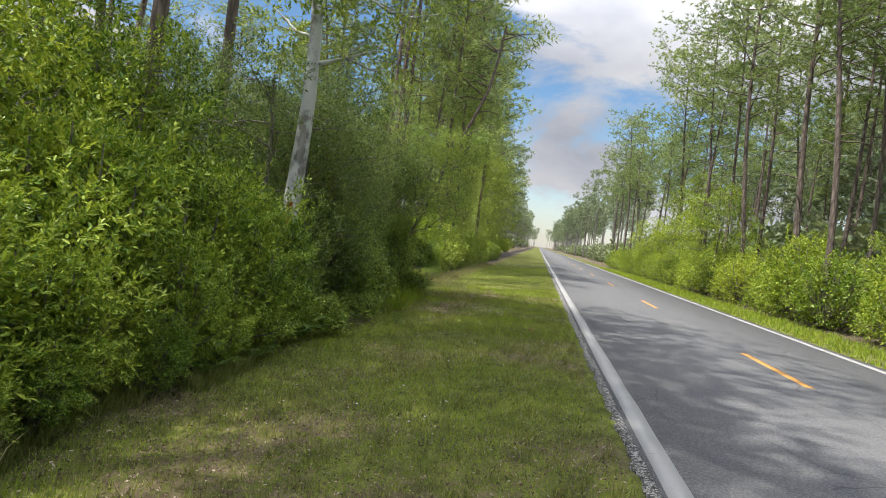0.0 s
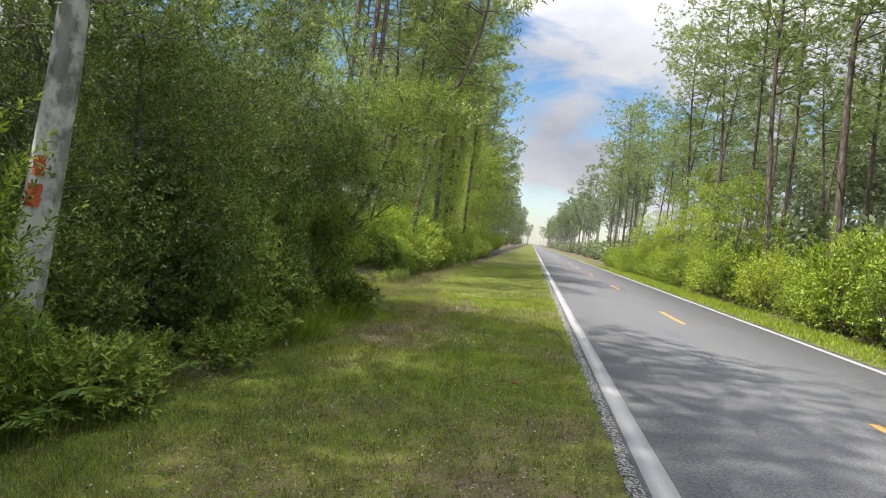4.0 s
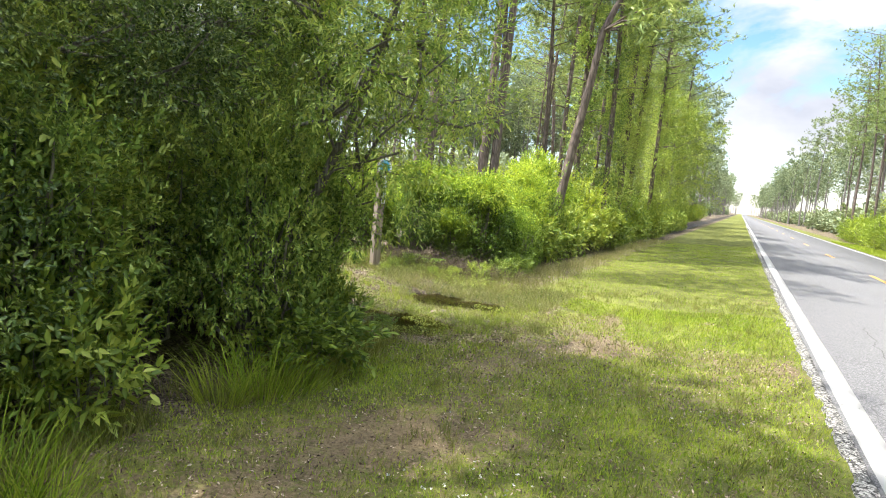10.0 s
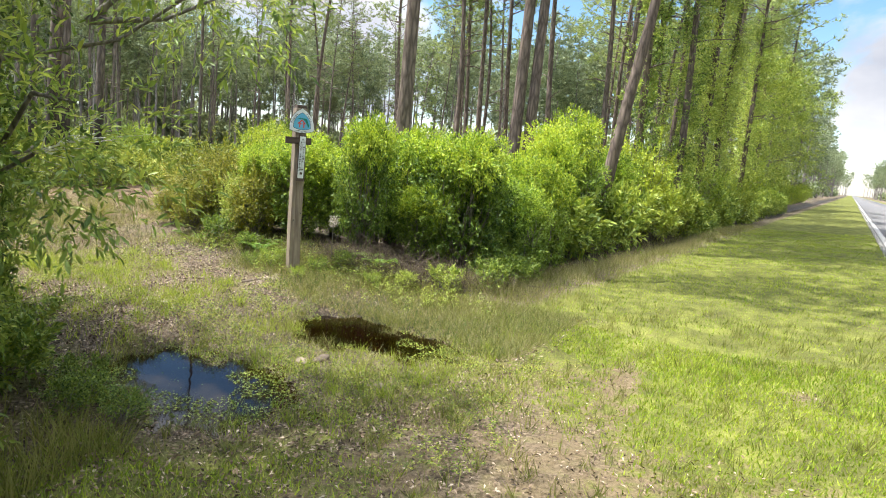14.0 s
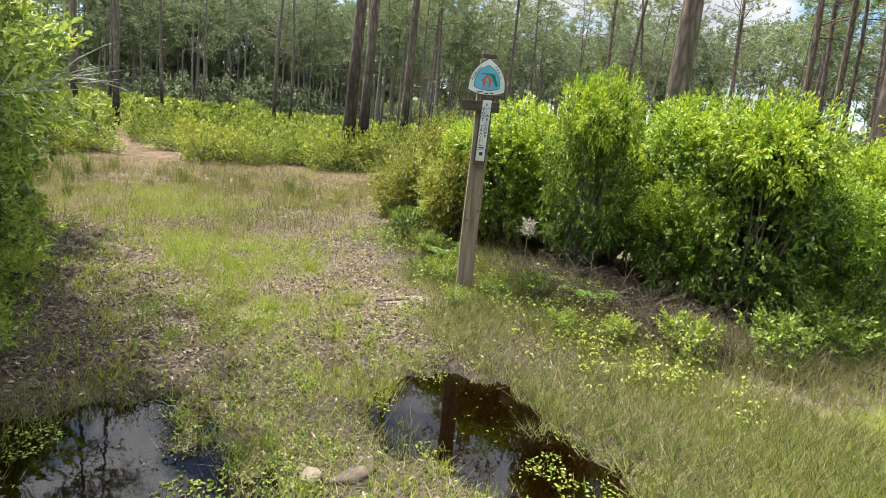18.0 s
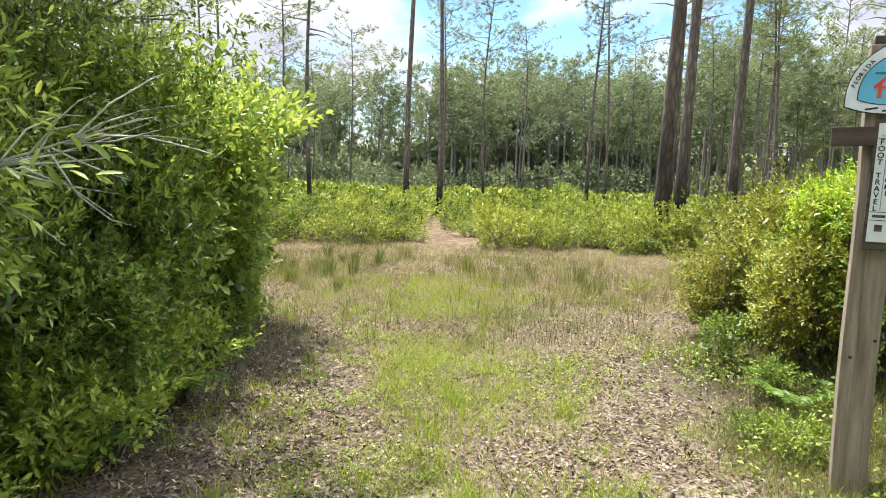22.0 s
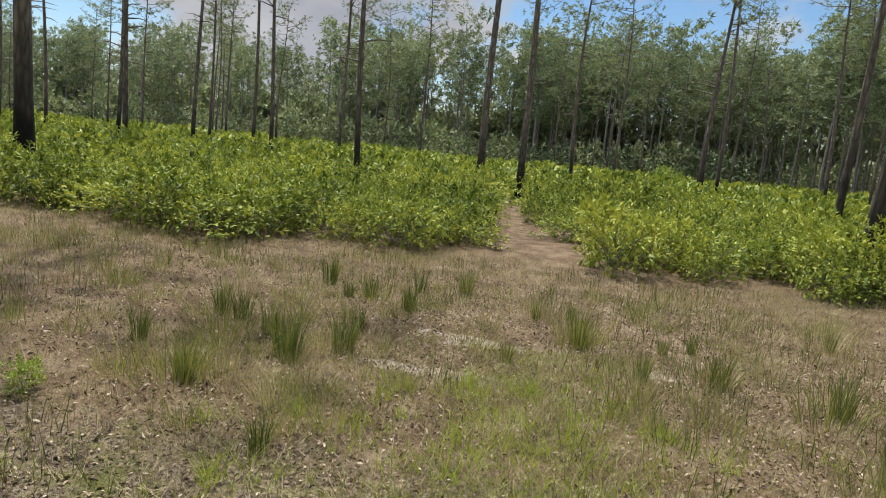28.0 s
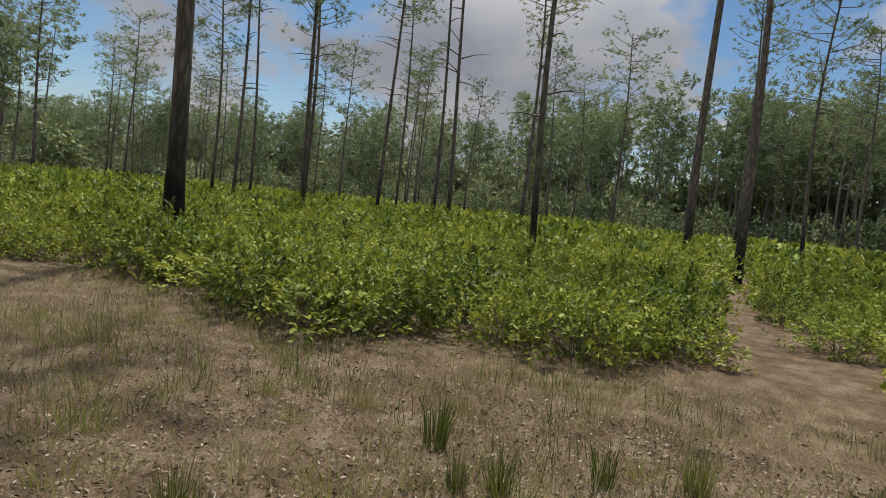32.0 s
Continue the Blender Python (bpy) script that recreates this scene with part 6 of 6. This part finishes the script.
# weeds at the foot of the hedge
n = 420
s = rng.uniform(0, 1, n)
cx, cy = -8.2 + 4.6 * s + rng.normal(0, 0.3, n), 22.95 + 0.75 * s + rng.normal(0, 0.26, n)
keep = (patchy(cx, cy, 2.0, 12.0) > -0.2) & (puddle_depth(cx, cy) < 0.4)
cx, cy = np.repeat(cx[keep], 10), np.repeat(cy[keep], 10)
tall = np.repeat(rng.uniform(0.05, 0.24, keep.sum()), 10) * rng.uniform(0, 1, len(cx))
p = np.stack([cx + rng.normal(0, 0.03, len(cx)), cy + rng.normal(0, 0.03, len(cx)), height_np(cx, cy) + 0.01 + tall], -1)
d = np.stack([rng.normal(size=len(cx)), rng.normal(size=len(cx)), rng.uniform(-0.2, 0.6, len(cx))], -1)
stuff("hedge_weeds", [leaves(p, d, rng.uniform(0.02, 0.042, len(cx)), rng.uniform(0.011, 0.019, len(cx)), rng)], LEAF_ROAD, "low green weeds at the foot of the hedge", "weeds")


def tuft(seed, tall, spread_, count, material, wide=0.007, flop=0.0):
    r = np.random.default_rng(seed)
    th, q = r.uniform(0, 6.28, count), np.sqrt(r.uniform(0, 1, count)) * spread_
    bx, by = np.cos(th) * q, np.sin(th) * q
    t = tall * r.uniform(0.5, 1.1, count)
    ox, oy = np.cos(th) * q * 0.9 + r.normal(0, 0.05, count), np.sin(th) * q * 0.9 + r.normal(0, 0.05, count)
    lean = flop * t * r.uniform(0.1, 1.0, count)
    ox, oy = ox + np.cos(th) * lean, oy + np.sin(th) * lean
    t = t - 0.4 * lean
    a = r.uniform(0, 6.28, count)
    wx, wy = np.cos(a) * wide / 2, np.sin(a) * wide / 2
    z0 = np.zeros(count)
    b0, b1 = np.stack([bx - wx, by - wy, z0 - 0.03], -1), np.stack([bx + wx, by + wy, z0 - 0.03], -1)
    m0, m1 = np.stack([bx + ox * 0.4 - wx * 0.8, by + oy * 0.4 - wy * 0.8, t * 0.6], -1), np.stack([bx + ox * 0.4 + wx * 0.8, by + oy * 0.4 + wy * 0.8, t * 0.6], -1)
    tip = np.stack([bx + ox, by + oy, t], -1)
    v = np.stack([b0, b1, m1, m0, tip], 1).reshape(-1, 3)
    k = np.arange(count)[:, None] * 5
    me = mesh_of("tuft", [(v, np.concatenate([k + [[0, 1, 2]], k + [[0, 2, 3]], k + [[3, 2, 4]]]))], material)
    return me


class Single(Kind):
    """A kind of plant that is one mesh."""

    def place(self, x, y, scale=1.0, turn=0.0, stretch=1.0):
        m = pose(x, y, height(x, y), 0, 0, turn) @ Matrix.Diagonal((scale, scale, scale * stretch, 1))
        name, label, category, group = self.args
        ob = new(name, self.parts)
        ob.matrix_basis = m
        return tagged(ob, label, category, group)


RUSH = [Single("grass_tuft", "upright dark green rush tuft on the sandy ground", "grass tuft", "rush tufts", tuft(700 + k, 0.42, 0.085, 95, RUSH_BLADES, 0.0065, 0.13)) for k in range(3)]
WIRE = [Single("grass_tuft", "loose half-dry wire-grass tuft on the sandy ground", "grass tuft", "wire-grass tufts", tuft(710 + k, 0.34, 0.16, 60, GRASS_DRY if k == 1 else GRASS_TUFT, 0.0045, 0.35)) for k in range(3)]
TALL_GRASS = [Single("grass_clump", "tall bright green grass clump at the thicket's foot", "grass", "tall grass clumps", tuft(720 + k, 0.66, 0.2, 120, GRASS, 0.008, 0.9)) for k in range(2)]
for x, y, k, s in [(-16.11, 18.82, 0, 0.95), (-16.38, 20.43, 1, 0.85), (-16.15, 19.91, 2, 0.8), (-15.68, 19.42, 0, 0.7), (-15.55, 19.2, 1, 0.62), (-15.14, 19.94, 2, 0.7), (-14.29, 18.55, 0, 0.85), (-14.38, 18.31, 1, 0.8), (-13.54, 19.23, 2, 1.0), (-13.68, 19.67, 0, 0.95), (-13.35, 19.35, 1, 0.95), (-13.95, 18.95, 2, 0.75), (-14.31, 19.63, 0, 0.65), (-14.77, 21.63, 1, 0.95), (-12.68, 18.87, 2, 0.8), (-13.34, 18.14, 0, 0.7)]:
    RUSH[k].place(x, y, s, rng.uniform(0, 360), rng.uniform(0.9, 1.15))
for x, y, k, s in [(-15.6, 19.55, 0, 1.1), (-15.45, 19.95, 1, 1.1), (-15.2, 20.15, 2, 0.9), (-15.0, 20.75, 0, 0.8), (-15.6, 21.3, 1, 1.2), (-14.8, 21.65, 2, 1.3), (-14.1, 22.65, 0, 1.1), (-15.6, 24.2, 1, 1.3), (-13.5, 23.3, 2, 1.4), (-12.6, 18.8, 0, 1.2), (-16.4, 18.0, 1, 0.9), (-16.7, 22.0, 2, 0.9), (-16.9, 22.7, 0, 1.0), (-12.8, 19.1, 1, 1.2), (-14.7, 21.6, 0, 1.1), (-14.1, 22.6, 1, 1.1), (-12.1, 23.0, 2, 1.4), (-12.8, 24.1, 0, 1.3), (-10.5, 21.8, 1, 0.8), (-16.4, 20.9, 2, 0.8), (-15.8, 21.2, 1, 0.9), (-13.0, 22.4, 0, 1.0), (-12.2, 20.0, 2, 0.9), (-11.6, 22.9, 1, 1.0)]:
    WIRE[k].place(x, y, s, rng.uniform(0, 360), rng.uniform(0.8, 1.1))
for _ in range(12):
    WIRE[rng.integers(3)].place(-13.7 + rng.normal(0, 0.6), 19.2 + rng.normal(0, 0.6), rng.uniform(0.8, 1.3), rng.uniform(0, 360), rng.uniform(0.8, 1.1))
for x, y, k, s in [(-14.05, 22.69, 2, 0.8), (-13.87, 22.04, 0, 0.6), (-14.82, 22.41, 1, 0.5), (-14.99, 22.72, 2, 0.55), (-14.05, 20.97, 0, 0.55), (-15.58, 21.25, 1, 0.5), (-15.76, 21.64, 2, 0.5), (-13.64, 23.43, 0, 0.85), (-12.74, 23.35, 1, 0.85), (-12.6, 23.5, 2, 0.7), (-15.68, 24.29, 0, 0.6), (-11.87, 19.72, 1, 0.6)]:
    RUSH[k].place(x, y, s, rng.uniform(0, 360), rng.uniform(0.9, 1.15))
for _ in range(210):
    x, y = rng.uniform(-17.6, -10.8), rng.uniform(14, 26.5)
    if abs(y - 21) < 0.5:
        continue
    WIRE[rng.integers(3)].place(x, y, rng.uniform(0.4, 0.95), rng.uniform(0, 360), rng.uniform(0.7, 1.1))
for x, y, k, s in [(-3.3, 16.75, 0, 1.1), (-3.15, 17.0, 1, 0.8), (-3.45, 16.45, 1, 0.9), (-3.75, 18.1, 1, 0.8), (-3.15, 14.5, 0, 1.15), (-3.0, 14.75, 1, 0.75), (-3.3, 14.2, 1, 1.0), (-3.5, 12.4, 0, 0.8), (-3.4, 13.2, 0, 0.7)]:
    TALL_GRASS[k].place(x, y, s, rng.uniform(0, 360))


def fan(seed, count, ln, wide, up):
    """A rosette of stiff pointed blades."""
    r = np.random.default_rng(seed)
    th = r.uniform(0, 6.28, count)
    el = r.uniform(0.1, up, count)
    d = np.stack([np.cos(th) * np.cos(el), np.sin(th) * np.cos(el), np.sin(el)], -1)
    return mesh_of("palmetto", [leaves(np.zeros((count, 3)) + [0, 0, 0.02], d, ln * r.uniform(0.7, 1.1, count), wide, r, 0.12)], GRASS_TUFT)


PALM = Single("palmetto", "low spiky green palmetto rosette by the trail", "palmetto", "palmettos", fan(740, 26, 0.42, 0.024, 1.1))
for x, y, s in [(-12.62, 24.1, 1.0), (-11.68, 23.15, 0.75), (-11.5, 23.6, 0.6)]:
    PALM.place(x, y, s, rng.uniform(0, 360))


def fern_mesh(seed):
    r = np.random.default_rng(seed)
    ch = []
    for i in range(8):
        th = i * 0.8 + r.uniform(-0.2, 0.2)
        u = np.array([math.cos(th), math.sin(th), 0])
        ln = r.uniform(0.45, 0.7)
        t = np.linspace(0.15, 1, 16)
        spine = u * (t * ln)[:, None] + np.stack([0 * t, 0 * t, 0.5 * np.sin(t * 2.2) * ln], -1)
        side = np.array([-u[1], u[0], 0])
        w = 0.16 * np.sin(np.pi * (0.12 + 0.86 * t))
        for sg in (-1, 1):
            ch.append(leaves(spine, side * sg + u * 0.5 + np.zeros((16, 3)), w, 0.03, r, 0.1))
    return mesh_of("fern", ch, FERN)


FERNS = [Single("fern", "fresh green fern at the thicket's edge", "fern", "ferns", fern_mesh(760 + k)) for k in range(2)]
for x, y, k, s in [(-3.6, 9.7, 0, 1.2), (-3.45, 9.0, 1, 0.9), (-3.4, 7.6, 0, 0.7), (-3.5, 11.2, 1, 0.8), (-3.45, 6.6, 1, 0.7), (-7.1, 19.4, 0, 0.9), (-7.9, 19.0, 1, 0.9), (-6.1, 19.3, 1, 0.7), (-5.3, 23.9, 0, 0.6), (-7.1, 23.4, 1, 0.6)]:
    FERNS[k].place(x, y, s, rng.uniform(0, 360))
SPROUT = shrub_kinds("trail_sprout", "low leafy green sprout at the trail's edge", "trail sprouts", 2, "sprout", 780, 0.6, 0.45, 7, 110, (5, 0.08, 0.04, 0.02), LEAF_ROAD)
for x, y, s in [(-5.0, 23.4, 0.42), (-5.7, 22.8, 0.36), (-6.75, 22.95, 0.4), (-6.45, 23.05, 0.55), (-5.75, 23.2, 0.45), (-7.3, 23.35, 0.6), (-7.2, 19.5, 1.2), (-6.3, 19.5, 1.0), (-8.4, 19.3, 1.2), (-9.2, 19.0, 1.3), (-4.2, 25.4, 1.2), (-5.3, 19.5, 0.9), (-3.45, 10.4, 1.1), (-3.4, 8.2, 1.0), (-3.45, 12.0, 1.0), (-10.3, 24.2, 1.1), (-8.0, 23.35, 0.9), (-4.35, 24.1, 0.8), (-4.05, 24.75, 0.95), (-4.75, 23.75, 0.5), (-5.6, 23.5, 0.55), (-4.0, 25.3, 1.0), (-4.1, 26.0, 1.0)]:
    SPROUT[rng.integers(2)].place(x, y, scale=s * 0.95, turn=rng.uniform(0, 360))

for x, y, s in [(-11.3, 18.6, 0.4), (-12.1, 18.2, 0.4), (-11.7, 17.9, 0.34), (-10.8, 18.8, 0.5), (-10.4, 18.9, 0.6), (-10.6, 18.5, 0.55)]:
    SPROUT[rng.integers(2)].place(x, y, scale=s, turn=rng.uniform(0, 360))

for k in range(8):
    SPROUT[k % 2].place(-4.6 + 0.13 * k + rng.uniform(-0.1, 0.1), 19.4 + rng.uniform(-0.25, 0.12), scale=rng.uniform(0.3, 0.55), turn=rng.uniform(0, 360), stretch=rng.uniform(0.6, 1.0))
SPROUT[0].place(-2.58, 12.41, scale=0.4, turn=30)
WIRE[1].place(-3.35, 3.3, 1.5, 20)
WIRE[1].place(-3.2, 3.0, 1.3, 120)
WIRE[1].place(-3.35, 11.2, 1.0, 200)
heap = []
for _ in range(70):
    o = np.array([-3.3 + rng.normal() * 0.22, 11.5 + rng.normal() * 0.3, 0])
    o[2] = height(o[0], o[1]) + rng.uniform(0, 0.08)
    u = unit(np.array([rng.normal(), rng.normal(), rng.uniform(-0.05, 0.4)]))
    ln = rng.uniform(0.15, 0.45)
    heap.append(tube([o, o + u * ln * 0.5 + [0, 0, 0.05], o + u * ln], [0.005, 0.004, 0.002], 3))
stuff("dead_twigs", heap, DEAD_TWIG, "heap of brown dead twigs at the verge's edge", "twigs")

# dead twigs tangled at the foot of the hedge
tw = []
for _ in range(950):
    s, back = rng.uniform(0, 1), abs(rng.normal()) * 0.3
    o = np.array([-6.1 + 2.2 * s + rng.normal() * 0.1 - 0.5 * s * back, 23.6 + 0.25 * s + 1.1 * s ** 3 + back, 0])
    o[2] = height(o[0], o[1])
    u = unit(np.array([rng.normal() + 0.3, rng.normal() - 0.5, rng.uniform(0.1, 1.1)]))
    ln, bow = rng.uniform(0.2, 0.65), rng.normal(0, 0.07, 3)
    tw.append(tube([o, o + u * ln * 0.33 + bow * 0.7 + [0, 0, 0.05], o + u * ln * 0.68 + bow, o + u * ln + [0, 0, -0.08]], [0.0035, 0.0028, 0.002, 0.001], 3))
for _ in range(300):
    s = rng.uniform(0, 1)
    o = np.array([-4.0 - 0.3 * rng.uniform(0, 1) - 0.9, 26 + 10 * s, 0])
    o[2] = height(o[0], o[1])
    u = unit(np.array([rng.normal() + 0.4, rng.normal(), rng.uniform(0.1, 1.0)]))
    ln = rng.uniform(0.3, 0.9)
    tw.append(tube([o, o + u * ln * 0.5, o + u * ln], [0.008, 0.006, 0.003], 3))
stuff("dead_twigs", tw, DEAD_TWIG, "grey dead twigs tangled under the hedge", "twigs")


def dead_branch():
    r = np.random.default_rng(31)
    o, tip = np.array([-5.25, 18.6, 0.95]), np.array([-5.35, 20.1, 1.52])
    ob = thing("dead_branch", "bare pale dead branch sticking out of the thicket", "branch", m=pose(*o))
    tip = tip - o
    limb = part("limb", smooth(mesh_of("limb", [tube([0 * tip, tip / 2 + [0, 0, 0.02], tip], [0.01, 0.006, 0.002], 5)], BARK_PALE)), ob)
    for i in range(30):
        b = tip * r.uniform(0.25, 0.9)
        e = b + unit(np.array([r.normal() * 0.6, 1.0, r.normal() * 0.55])) * r.uniform(0.25, 0.6)
        bow = np.array([0, 0, r.uniform(-0.07, 0.07)])
        part("twig", smooth(mesh_of("twig", [tube([b, b + (e - b) * 0.33 + bow, b + (e - b) * 0.7 + bow * 0.8, e], [0.0042, 0.0034, 0.0024, 0.001], 4)], BARK_PALE)), limb)


dead_branch()


def stone(name, x, y, sx, sy, sz, seed, material, label, category, turn=0):
    bm = bmesh.new()
    bmesh.ops.create_icosphere(bm, subdivisions=2, radius=0.5)
    for v in bm.verts:
        k = 1 + 0.4 * noise.noise(v.co * 3.1 + Vector((seed, 0, 0)))
        v.co = Vector((v.co.x * sx * k, v.co.y * sy * k, v.co.z * sz * k))
    ob = new(name, smooth(bm_mesh(name, bm, material)))
    ob.matrix_basis = pose(x, y, height(x, y) + sz * 0.12, 0, 0, turn)
    return tagged(ob, label, category)


stone("stone", -3.78, 20.96, 0.13, 0.1, 0.08, 1, SANDSTONE, "pale fist-sized stone on the trail", "stone")
stone("stone", -2.95, 20.98, 0.1, 0.07, 0.07, 5, SANDSTONE, "pale small stone on the trail", "stone")
stone("wood_chunk", -3.73, 21.15, 0.1, 0.26, 0.06, 9, DEAD_TWIG, "grey rotten chunk of wood on the trail", "wood", 12)
stone("wood_chunk", -6.0, 22.35, 0.06, 0.36, 0.035, 12, DEAD_TWIG, "half-buried weathered length of timber", "wood", 4)
stone("wood_chunk", -5.93, 21.96, 0.04, 0.2, 0.035, 14, DEAD_TWIG, "weathered short stick on the trail", "wood", -10)
stone("metal_scrap", 0.08, 12.85, 0.13, 0.06, 0.035, 21, RED_SCRAP, "flattened rusty red scrap in the grass", "litter", 15)
def seed_plume():
    r = np.random.default_rng(3)
    x, y, z = -5.9, 23.6, 0.58
    ob = thing("seed_plume", "pale fluffy seed head on a thin dry stalk", "plant", m=pose(x, y, height(x, y)))
    top = z - height(x, y)
    p = np.array([0, 0, top]) + np.clip(r.normal(size=(260, 3)), -1.5, 1.5) * [0.03, 0.03, 0.046]
    part("plume", mesh_of("plume", [leaves(p, r.normal(size=(260, 3)), 0.05, 0.006, r, 0.1)], FLUFF), ob)
    part("stalk", mesh_of("stalk", [tube([[0, 0, -0.03], [-0.02, 0.02, top * 0.5], [0, 0, top]], [0.006, 0.005, 0.003], 5)], BARK_GREY), ob)


seed_plume()
# small white flowers and clover heads in the verge
fl = []
for _ in range(170):
    x, y = rng.uniform(-2.8, 0.4), rng.uniform(5, 19)
    if rng.uniform() < 0.5:
        x, y = -0.95 + rng.normal(0, 0.35), 15.6 + rng.normal(0, 0.4)
    p = np.array([[x, y, height(x, y) + 0.06]] * 4)
    fl.append(leaves(p, np.stack([rng.normal(size=4), rng.normal(size=4), np.abs(rng.normal(size=4))], -1), 0.016, 0.012, rng, 0))
stuff("clover_flowers", fl, FLOWER, "tiny white flowers scattered in the mown grass", "flowers")
